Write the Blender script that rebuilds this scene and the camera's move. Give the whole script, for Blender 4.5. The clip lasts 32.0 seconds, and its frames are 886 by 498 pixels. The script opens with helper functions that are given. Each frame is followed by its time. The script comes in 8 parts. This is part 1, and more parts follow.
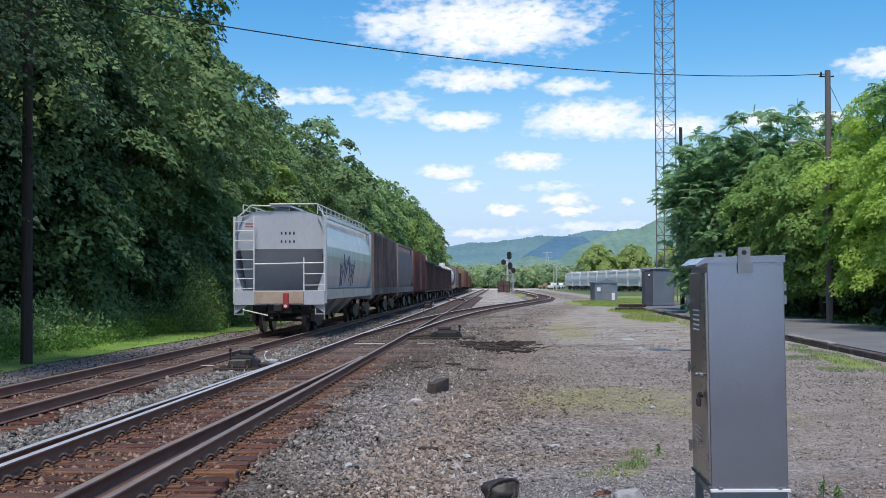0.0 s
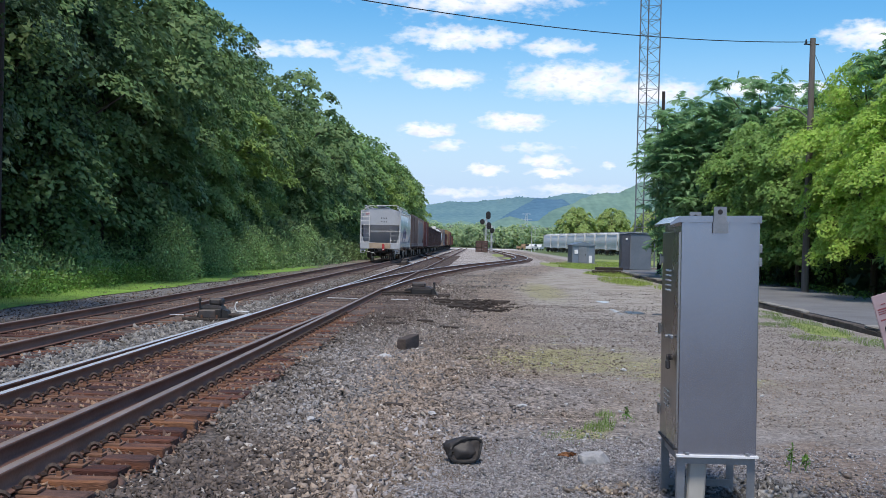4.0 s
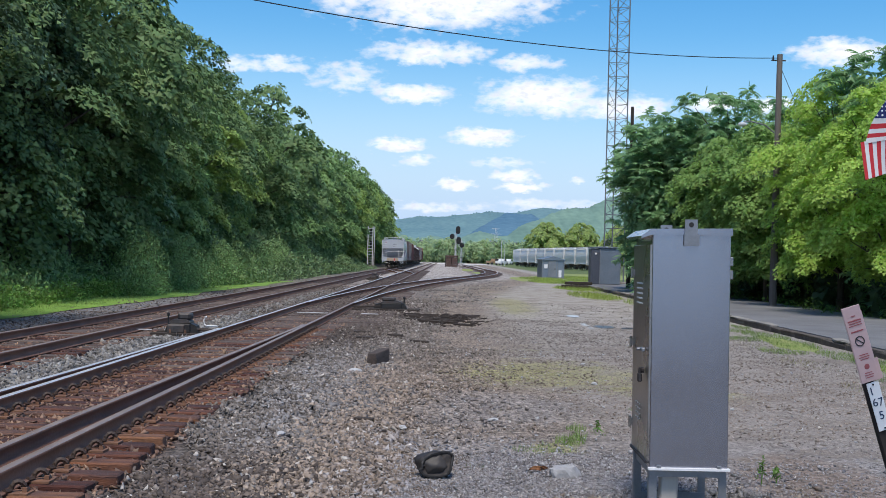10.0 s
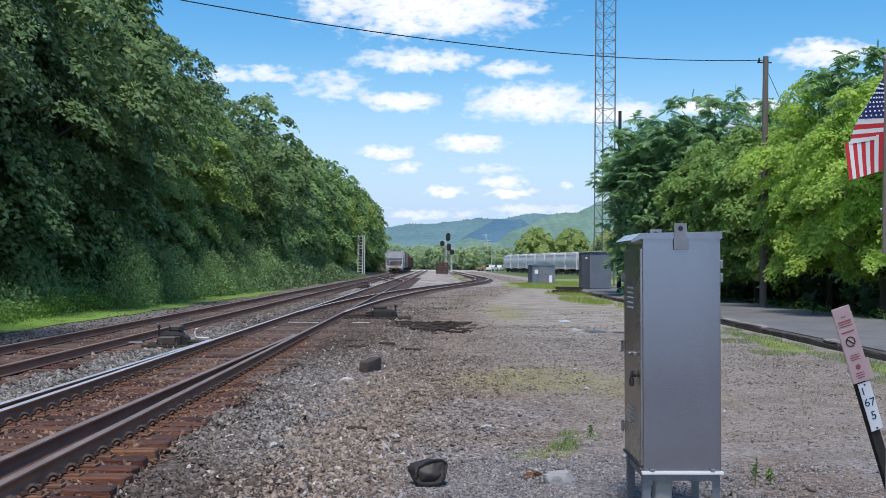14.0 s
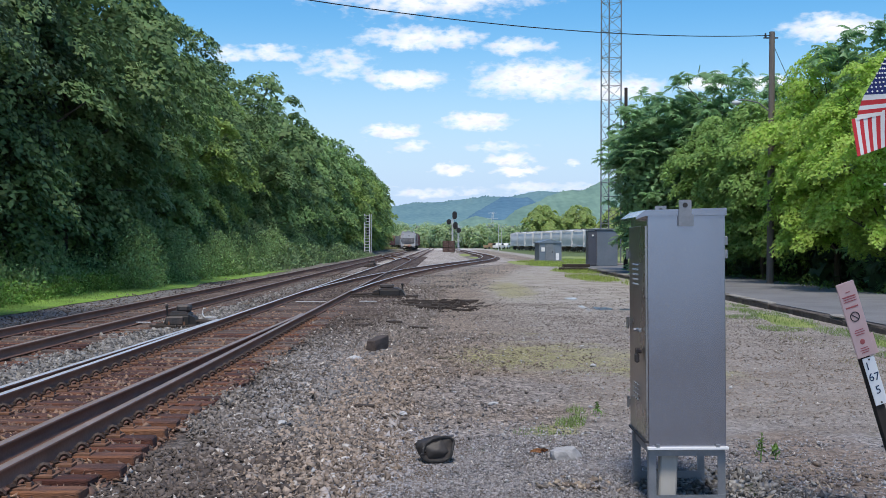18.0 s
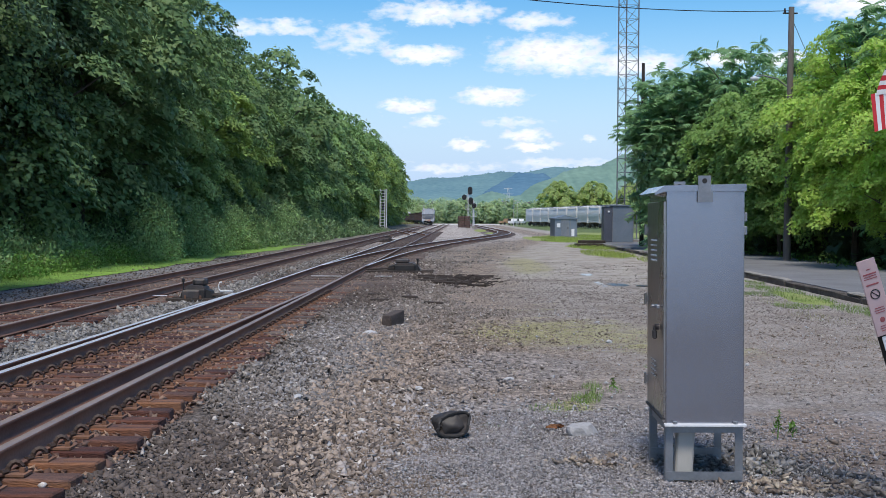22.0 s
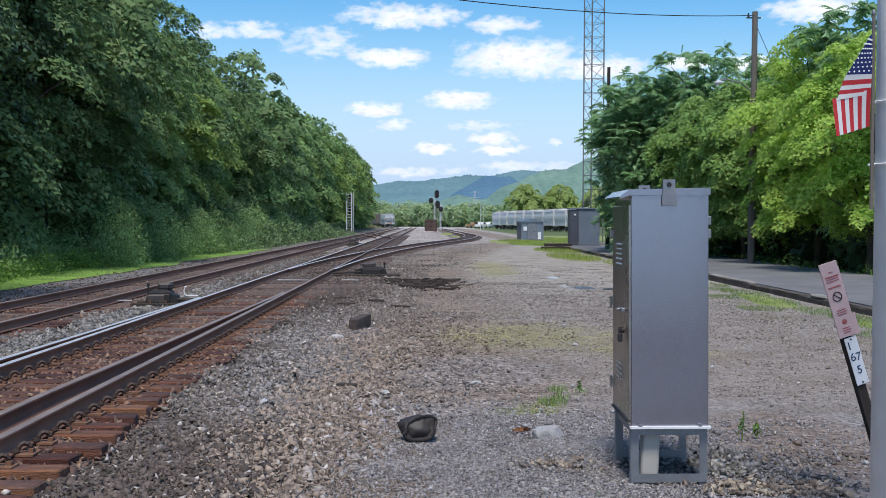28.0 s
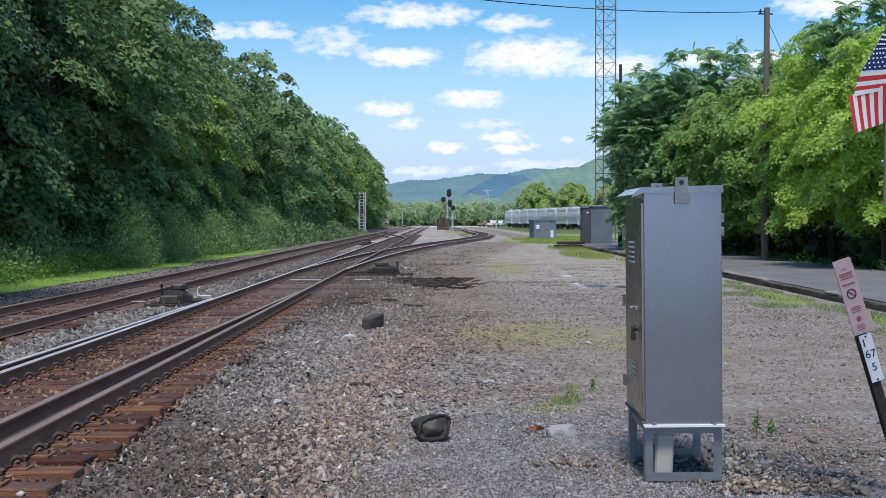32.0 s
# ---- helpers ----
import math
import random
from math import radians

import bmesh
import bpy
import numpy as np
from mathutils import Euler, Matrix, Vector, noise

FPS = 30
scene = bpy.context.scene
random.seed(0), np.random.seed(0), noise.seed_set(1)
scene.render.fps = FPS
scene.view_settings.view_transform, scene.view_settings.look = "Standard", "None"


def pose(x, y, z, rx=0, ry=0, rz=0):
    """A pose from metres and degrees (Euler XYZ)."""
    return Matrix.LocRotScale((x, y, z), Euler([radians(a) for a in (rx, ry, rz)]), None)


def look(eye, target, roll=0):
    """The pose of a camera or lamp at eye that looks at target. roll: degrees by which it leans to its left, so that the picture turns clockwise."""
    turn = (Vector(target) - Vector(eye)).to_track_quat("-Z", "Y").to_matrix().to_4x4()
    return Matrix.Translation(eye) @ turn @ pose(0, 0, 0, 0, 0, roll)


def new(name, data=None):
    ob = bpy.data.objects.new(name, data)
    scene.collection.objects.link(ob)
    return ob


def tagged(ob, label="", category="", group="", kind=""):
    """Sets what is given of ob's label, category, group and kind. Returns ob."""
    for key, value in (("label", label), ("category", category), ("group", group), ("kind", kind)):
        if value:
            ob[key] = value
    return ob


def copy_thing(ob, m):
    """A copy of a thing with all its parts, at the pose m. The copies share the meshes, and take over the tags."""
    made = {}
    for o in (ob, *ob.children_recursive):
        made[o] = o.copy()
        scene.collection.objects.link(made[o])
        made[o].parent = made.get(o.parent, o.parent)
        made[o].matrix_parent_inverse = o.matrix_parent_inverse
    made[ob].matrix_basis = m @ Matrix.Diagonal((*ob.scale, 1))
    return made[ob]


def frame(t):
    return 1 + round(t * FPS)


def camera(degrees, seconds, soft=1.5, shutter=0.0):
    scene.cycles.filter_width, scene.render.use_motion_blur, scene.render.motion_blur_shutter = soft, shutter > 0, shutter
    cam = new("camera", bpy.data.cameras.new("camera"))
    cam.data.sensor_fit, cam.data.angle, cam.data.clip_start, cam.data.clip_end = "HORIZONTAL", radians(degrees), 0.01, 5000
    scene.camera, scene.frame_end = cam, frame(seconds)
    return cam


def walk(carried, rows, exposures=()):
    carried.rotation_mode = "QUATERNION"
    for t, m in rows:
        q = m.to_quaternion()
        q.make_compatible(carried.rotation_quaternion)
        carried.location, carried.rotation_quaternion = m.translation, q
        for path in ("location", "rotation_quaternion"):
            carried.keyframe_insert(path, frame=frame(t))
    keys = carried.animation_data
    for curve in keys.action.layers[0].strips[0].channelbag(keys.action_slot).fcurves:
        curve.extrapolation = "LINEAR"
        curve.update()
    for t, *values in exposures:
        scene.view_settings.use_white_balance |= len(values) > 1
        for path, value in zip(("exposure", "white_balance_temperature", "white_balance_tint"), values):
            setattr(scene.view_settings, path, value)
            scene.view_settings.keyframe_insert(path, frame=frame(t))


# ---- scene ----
cam = camera(40.4, 32.0, soft=0.6)
PATH = [
    (0, (-0.062, -0.331, 1.825), (-0.184, 1.665, 1.883), -0.3),
    (0.5, (-0.057, -0.271, 1.81), (-0.134, 1.727, 1.849), 0.5),
    (1, (-0.059, -0.233, 1.815), (-0.125, 1.766, 1.854), 0.8),
    (1.5, (-0.071, -0.231, 1.812), (-0.147, 1.768, 1.851), 0.9),
    (2, (-0.044, -0.059, 1.798), (-0.119, 1.939, 1.838), 1.1),
    (2.5, (-0.042, -0.065, 1.802), (-0.102, 1.934, 1.835), 1.0),
    (3, (-0.022, -0.036, 1.788), (-0.088, 1.963, 1.81), 1.7),
    (3.5, (0.009, -0.036, 1.781), (-0.065, 1.963, 1.769), 1.7),
    (5.5, (-0.011, -0.032, 1.773), (-0.135, 1.964, 1.776), 1.1),
    (6, (-0.031, -0.056, 1.767), (-0.115, 1.942, 1.775), 1.2),
    (6.5, (-0.026, -0.032, 1.766), (-0.058, 1.968, 1.775), 1.8),
    (7, (-0.017, -0.009, 1.772), (-0.033, 1.991, 1.781), 1.7),
    (7.5, (-0.007, 0.005, 1.77), (-0.028, 2.005, 1.783), 1.8),
    (8, (-0.009, 0.001, 1.765), (-0.001, 2.001, 1.791), 1.6),
    (8.5, (-0.014, 0.016, 1.766), (-0.005, 2.016, 1.792), 2.2),
    (9, (-0.007, 0.022, 1.765), (-0.005, 2.022, 1.788), 2.1),
    (9.5, (-0.004, 0.012, 1.763), (-0.024, 2.012, 1.782), 1.9),
    (10, (-0.004, -0.003, 1.766), (-0.041, 1.997, 1.781), 1.5),
    (10.5, (-0.009, -0.011, 1.765), (-0.04, 1.988, 1.779), 1.9),
    (11, (-0.007, -0.002, 1.767), (-0.033, 1.998, 1.779), 1.7),
    (11.5, (-0.007, 0.007, 1.767), (-0.024, 2.007, 1.783), 1.6),
    (12, (-0.006, 0.001, 1.772), (-0.022, 2.001, 1.793), 1.5),
    (12.5, (-0.005, -0.008, 1.77), (-0.012, 1.992, 1.797), 1.5),
    (13, (-0.004, 0.011, 1.766), (-0.005, 2.011, 1.798), 1.4),
    (13.5, (-0.004, 0.007, 1.768), (-0.019, 2.007, 1.798), 1.2),
    (14, (-0.002, -0.001, 1.771), (-0.023, 1.998, 1.798), 0.5),
    (14.5, (-0.005, -0.003, 1.773), (-0.031, 1.996, 1.8), 0.8),
    (16.5, (-0.009, -0.015, 1.772), (-0.046, 1.984, 1.787), 0.8),
    (17, (-0.003, -0.003, 1.771), (-0.041, 1.997, 1.78), 0.6),
    (17.5, (-0.002, -0.01, 1.771), (-0.043, 1.99, 1.775), 0.4),
    (18, (0.007, -0.036, 1.77), (-0.025, 1.964, 1.761), 0.1),
    (18.5, (0.011, 0.001, 1.765), (-0.017, 2.001, 1.74), -0.1),
    (19, (0.006, -0.009, 1.768), (-0.023, 1.991, 1.733), -0.3),
    (19.5, (0.001, 0.018, 1.768), (-0.029, 2.017, 1.722), -0.4),
    (20, (-0.009, 0.022, 1.766), (-0.042, 2.021, 1.721), 0.3),
    (20.5, (-0.007, 0.044, 1.765), (-0.054, 2.043, 1.724), 0.0),
    (21, (-0.013, 0.018, 1.763), (-0.06, 2.017, 1.719), 0.6),
    (21.5, (-0.012, 0.011, 1.765), (-0.068, 2.009, 1.716), 0.6),
    (22, (-0.008, -0.004, 1.766), (-0.065, 1.995, 1.716), 0.4),
    (22.5, (-0.002, -0.018, 1.769), (-0.046, 1.981, 1.718), 0.5),
    (23, (-0.004, -0.01, 1.766), (-0.039, 1.989, 1.714), 0.1),
    (23.5, (-0.006, -0.014, 1.767), (-0.028, 1.986, 1.716), -0.1),
    (24, (-0.004, 0.0, 1.771), (-0.015, 2.0, 1.723), 0.4),
    (24.5, (-0.006, 0.007, 1.767), (-0.016, 2.006, 1.722), 0.3),
    (25, (-0.004, 0.006, 1.77), (-0.013, 2.006, 1.725), 0.4),
    (25.5, (-0.009, -0.007, 1.77), (-0.017, 1.993, 1.726), 0.6),
    (27.5, (-0.005, -0.001, 1.768), (-0.008, 1.999, 1.724), 0.5),
    (28, (-0.003, -0.01, 1.77), (-0.005, 1.989, 1.726), 0.3),
    (28.5, (0.0, -0.007, 1.771), (-0.001, 1.993, 1.73), 0.0),
    (29, (0.0, -0.001, 1.77), (0.0, 1.999, 1.729), -0.0),
    (29.5, (-0.001, -0.002, 1.769), (-0.002, 1.997, 1.73), 0.1),
    (30, (-0.003, 0.003, 1.769), (-0.007, 2.003, 1.729), 0.0),
    (30.5, (-0.007, -0.007, 1.769), (-0.018, 1.993, 1.727), 0.1),
    (31, (-0.005, 0.01, 1.77), (-0.019, 2.009, 1.725), 0.3),
    (31.5, (-0.006, 0.001, 1.77), (-0.025, 2.001, 1.722), 0.2),
    (32, (0.0, -0.002, 1.774), (-0.023, 1.997, 1.728), -0.1),
]
walk(cam, [(t, look(eye, target, roll)) for t, eye, target, roll in PATH])

# ---- sky, sun and clouds ----
SUN_AZ, SUN_EL = -175.0, 63.0      # degrees from straight ahead (to the left is minus) and above the horizon
scene.view_settings.exposure = 0.0

# cloud: bearing, elevation, half width, half height in degrees, weight
CLOUDS = [
    (3.67, 7.68, 3.21, 1.04, 1.00), (7.44, 7.28, 2.27, 0.62, 0.85), (-2.60, 7.70, 2.16, 0.52, 1.00), (-8.64, 8.89, 1.17, 0.45, 0.75), (-5.89, 8.44, 1.58, 0.73, 0.60),
    (-10.60, 8.79, 1.30, 0.33, 0.40), (-1.93, 9.66, 3.09, 0.59, 0.80), (2.58, 9.31, 1.65, 0.49, 0.70), (0.80, 5.79, 1.80, 0.48, 1.00), (-3.29, 5.28, 1.38, 0.38, 1.00),
    (-2.46, 4.57, 0.84, 0.29, 0.70), (-0.50, 3.53, 0.99, 0.29, 0.95), (2.20, 3.99, 1.18, 0.33, 0.85), (2.50, 3.45, 1.38, 0.23, 1.00), (1.73, 4.57, 1.36, 0.23, 0.40),
    (5.14, 3.73, 0.39, 0.16, 0.50), (11.39, 7.45, 1.26, 0.49, 0.90), (13.92, 7.35, 0.97, 0.46, 0.90), (16.98, 9.65, 2.26, 0.71, 1.00), (-1.65, 12.18, 5.97, 1.66, 1.00),
    (-1.25, 2.41, 2.40, 0.20, 0.35), (3.96, 2.66, 2.52, 0.24, 0.35), (5.03, 2.05, 1.39, 0.21, 0.30),
]


def make_world():
    world = bpy.data.worlds.new("sky")
    scene.world = world
    world.use_nodes = True
    nt = world.node_tree
    nt.nodes.clear()
    N, L = nt.nodes.new, nt.links.new

    def math_node(op, a, b=None, c=None):
        n = N("ShaderNodeMath")
        n.operation = op
        for i, v in enumerate((a, b, c)):
            if v is None:
                continue
            if isinstance(v, (int, float)):
                n.inputs[i].default_value = v
            else:
                L(v, n.inputs[i])
        return n.outputs[0]

    out, back = N("ShaderNodeOutputWorld"), N("ShaderNodeBackground")
    sky = N("ShaderNodeTexSky")
    sky.sky_type, sky.sun_disc = "NISHITA", False
    sky.sun_elevation, sky.sun_rotation = radians(SUN_EL), radians(SUN_AZ)
    sky.air_density, sky.dust_density, sky.ozone_density, sky.altitude = 1.0, 0.6, 1.6, 100
    coord, sep = N("ShaderNodeTexCoord"), N("ShaderNodeSeparateXYZ")
    L(coord.outputs["Generated"], sep.inputs[0])
    az = math_node("MULTIPLY", math_node("ARCTAN2", sep.outputs[0], sep.outputs[1]), 180 / math.pi)
    el = math_node("MULTIPLY", math_node("ARCSINE", sep.outputs[2]), 180 / math.pi)
    flat = N("ShaderNodeCombineXYZ")
    L(az, flat.inputs[0])
    L(math_node("MULTIPLY", el, 2.0), flat.inputs[1])
    big, fine = N("ShaderNodeTexNoise"), N("ShaderNodeTexNoise")
    for n, scale, detail in ((big, 0.55, 4.0), (fine, 1.7, 7.0)):
        n.inputs["Scale"].default_value, n.inputs["Detail"].default_value, n.inputs["Roughness"].default_value = scale, detail, 0.5
        L(flat.outputs[0], n.inputs["Vector"])
    rough = math_node("ADD", math_node("MULTIPLY", math_node("SUBTRACT", big.outputs["Fac"], 0.5), 1.9),
                      math_node("MULTIPLY", math_node("SUBTRACT", fine.outputs["Fac"], 0.5), 2.2))
    # billows: the outlines are pushed about at two scales
    push_x, push_y = az, el
    for scale, dist_x, dist_y in ((0.9, 1.1, 0.5), (2.6, 0.7, 0.4)):
        warp, parts = N("ShaderNodeTexNoise"), N("ShaderNodeSeparateXYZ")
        warp.inputs["Scale"].default_value, warp.inputs["Detail"].default_value = scale, 3.0
        L(flat.outputs[0], warp.inputs["Vector"])
        L(warp.outputs["Color"], parts.inputs[0])
        push_x = math_node("ADD", push_x, math_node("MULTIPLY", math_node("SUBTRACT", parts.outputs[0], 0.5), dist_x))
        push_y = math_node("ADD", push_y, math_node("MULTIPLY", math_node("SUBTRACT", parts.outputs[1], 0.5), dist_y))
    total = None
    for a, e, w, h, k in CLOUDS:
        dx = math_node("DIVIDE", math_node("SUBTRACT", push_x, a), w)
        dy = math_node("DIVIDE", math_node("SUBTRACT", push_y, e), h)
        # flat underside, domed top
        below = math_node("MULTIPLY", math_node("MINIMUM", dy, 0.0), 0.45)
        far = math_node("ADD", math_node("MULTIPLY", dx, dx), math_node("ADD", math_node("MULTIPLY", dy, dy), math_node("MULTIPLY", below, below)))
        one = math_node("MULTIPLY", math_node("SUBTRACT", 1.0, far), k)
        total = one if total is None else math_node("MAXIMUM", total, one)
    # elsewhere the same kind of scattered cloud goes on
    away = math_node("GREATER_THAN", math_node("ABSOLUTE", az), 30.0)
    wide = math_node("MULTIPLY", math_node("SUBTRACT", big.outputs["Fac"], 0.56), 4.0)
    total = math_node("ADD", math_node("MULTIPLY", math_node("MAXIMUM", total, -2.0), math_node("SUBTRACT", 1.0, away)), math_node("MULTIPLY", wide, away))
    cover = N("ShaderNodeMapRange")
    cover.interpolation_type = "SMOOTHSTEP"
    cover.inputs["From Min"].default_value, cover.inputs["From Max"].default_value = -0.35, 1.1
    L(math_node("ADD", total, rough), cover.inputs["Value"])
    white, mix = N("ShaderNodeMixRGB"), N("ShaderNodeMixRGB")
    # soft grey towards the middle underside of each cloud
    white.inputs["Color1"].default_value, white.inputs["Color2"].default_value = (10.4, 10.5, 10.8, 1), (7.6, 8.0, 9.0, 1)
    grey = N("ShaderNodeMapRange")
    grey.inputs["From Min"].default_value, grey.inputs["From Max"].default_value = 0.42, 0.68
    L(fine.outputs["Fac"], grey.inputs["Value"])
    L(grey.outputs[0], white.inputs["Fac"])
    tint = N("ShaderNodeHueSaturation")
    tint.inputs["Saturation"].default_value, tint.inputs["Value"].default_value = 1.5, 1.42
    L(sky.outputs[0], tint.inputs["Color"])
    pale, low = N("ShaderNodeMixRGB"), N("ShaderNodeMapRange")
    low.interpolation_type = "SMOOTHSTEP"
    low.inputs["From Min"].default_value, low.inputs["From Max"].default_value = 0.0, 11.0
    low.inputs["To Min"].default_value, low.inputs["To Max"].default_value = 1.0, 0.0
    L(el, low.inputs["Value"])
    L(low.outputs[0], pale.inputs["Fac"])
    L(tint.outputs[0], pale.inputs["Color1"])
    pale.inputs["Color2"].default_value = (4.8, 6.4, 9.0, 1)
    L(cover.outputs[0], mix.inputs["Fac"])
    L(pale.outputs[0], mix.inputs["Color1"])
    L(white.outputs[0], mix.inputs["Color2"])
    L(mix.outputs[0], back.inputs["Color"])
    back.inputs["Strength"].default_value = 0.11
    L(back.outputs[0], out.inputs[0])


make_world()
sun = new("sun", bpy.data.lights.new("sun", "SUN"))
sun.data.energy, sun.data.angle, sun.data.color = 3.45, radians(12), (1.0, 0.925, 0.83)
_a, _e = radians(SUN_AZ), radians(SUN_EL)
sun.matrix_world = look((0, 0, 50), (-50 * math.sin(_a) * math.cos(_e), -50 * math.cos(_a) * math.cos(_e), 50 - 50 * math.sin(_e)))


# ---- materials ----
def surface(name, low, high, scale=3.0, rough=0.8, metal=0.0, bump=0.0, fine=40.0, stain=None, stain_scale=0.6, stain_amount=0.5,
            per_object=0.0, per_island=0.0, translucent=0.0, stretch=(1, 1, 1), rough_vary=0.1, specular=0.5, contrast=1.0):
    """A material of two colours mixed by noise at two scales, with stains, relief and a spread from piece to piece."""
    m = bpy.data.materials.new(name)
    m.use_nodes = True
    nt = m.node_tree
    N, L = nt.nodes.new, nt.links.new
    b = nt.nodes["Principled BSDF"]
    coord, mapping = N("ShaderNodeTexCoord"), N("ShaderNodeMapping")
    L(coord.outputs["Object"], mapping.inputs[0])
    mapping.inputs["Scale"].default_value = stretch
    a, f = N("ShaderNodeTexNoise"), N("ShaderNodeTexNoise")
    for n, s, d in ((a, scale, 5.0), (f, fine, 3.0)):
        n.inputs["Scale"].default_value, n.inputs["Detail"].default_value = s, d
        L(mapping.outputs[0], n.inputs["Vector"])
    both = N("ShaderNodeMath")
    both.operation = "MULTIPLY_ADD"
    L(a.outputs["Fac"], both.inputs[0])
    both.inputs[1].default_value = 1.5
    less = N("ShaderNodeMath")
    less.operation = "MULTIPLY_ADD"
    L(f.outputs["Fac"], less.inputs[0])
    less.inputs[1].default_value, less.inputs[2].default_value = 0.9 * contrast, -0.7 - 0.45 * (contrast - 1)
    L(less.outputs[0], both.inputs[2])
    mix = N("ShaderNodeMixRGB")
    mix.inputs["Color1"].default_value, mix.inputs["Color2"].default_value = (*low, 1), (*high, 1)
    L(both.outputs[0], mix.inputs["Fac"])
    mix.use_clamp = True
    color = mix.outputs[0]
    if stain:
        s, ramp, over = N("ShaderNodeTexNoise"), N("ShaderNodeMapRange"), N("ShaderNodeMixRGB")
        s.inputs["Scale"].default_value, s.inputs["Detail"].default_value, s.inputs["Roughness"].default_value = stain_scale, 6.0, 0.65
        L(mapping.outputs[0], s.inputs["Vector"])
        ramp.inputs["From Min"].default_value, ramp.inputs["From Max"].default_value, ramp.inputs["To Max"].default_value = 0.48, 0.66, stain_amount
        L(s.outputs["Fac"], ramp.inputs["Value"])
        L(ramp.outputs[0], over.inputs["Fac"])
        L(color, over.inputs["Color1"])
        over.inputs["Color2"].default_value = (*stain, 1)
        color = over.outputs[0]
    for amount, node, socket in ((per_object, "ShaderNodeObjectInfo", "Random"), (per_island, "ShaderNodeNewGeometry", "Random Per Island")):
        if amount:
            r, hsv, spread = N(node), N("ShaderNodeHueSaturation"), N("ShaderNodeMapRange")
            spread.inputs["To Min"].default_value, spread.inputs["To Max"].default_value = 1 - amount, 1 + amount
            L(r.outputs[socket], spread.inputs["Value"])
            L(spread.outputs[0], hsv.inputs["Value"])
            hue = N("ShaderNodeMapRange")
            hue.inputs["To Min"].default_value, hue.inputs["To Max"].default_value = 0.5 - 0.03 * amount, 0.5 + 0.03 * amount
            L(r.outputs[socket], hue.inputs["Value"])
            L(hue.outputs[0], hsv.inputs["Hue"])
            L(color, hsv.inputs["Color"])
            color = hsv.outputs[0]
    L(color, b.inputs["Base Color"])
    b.inputs["Metallic"].default_value = metal
    b.inputs["Specular IOR Level"].default_value = specular
    rr = N("ShaderNodeMapRange")
    rr.inputs["To Min"].default_value, rr.inputs["To Max"].default_value = max(0.02, rough - rough_vary), min(1, rough + rough_vary)
    L(a.outputs["Fac"], rr.inputs["Value"])
    L(rr.outputs[0], b.inputs["Roughness"])
    if bump:
        bp = N("ShaderNodeBump")
        bp.inputs["Strength"].default_value, bp.inputs["Distance"].default_value = 1.0, bump
        L(f.outputs["Fac"], bp.inputs["Height"])
        L(bp.outputs[0], b.inputs["Normal"])
    if translucent:
        tr, add = N("ShaderNodeBsdfTranslucent"), N("ShaderNodeMixShader")
        L(color, tr.inputs["Color"])
        add.inputs[0].default_value = translucent
        L(b.outputs[0], add.inputs[1])
        L(tr.outputs[0], add.inputs[2])
        L(add.outputs[0], nt.nodes["Material Output"].inputs[0])
    return m


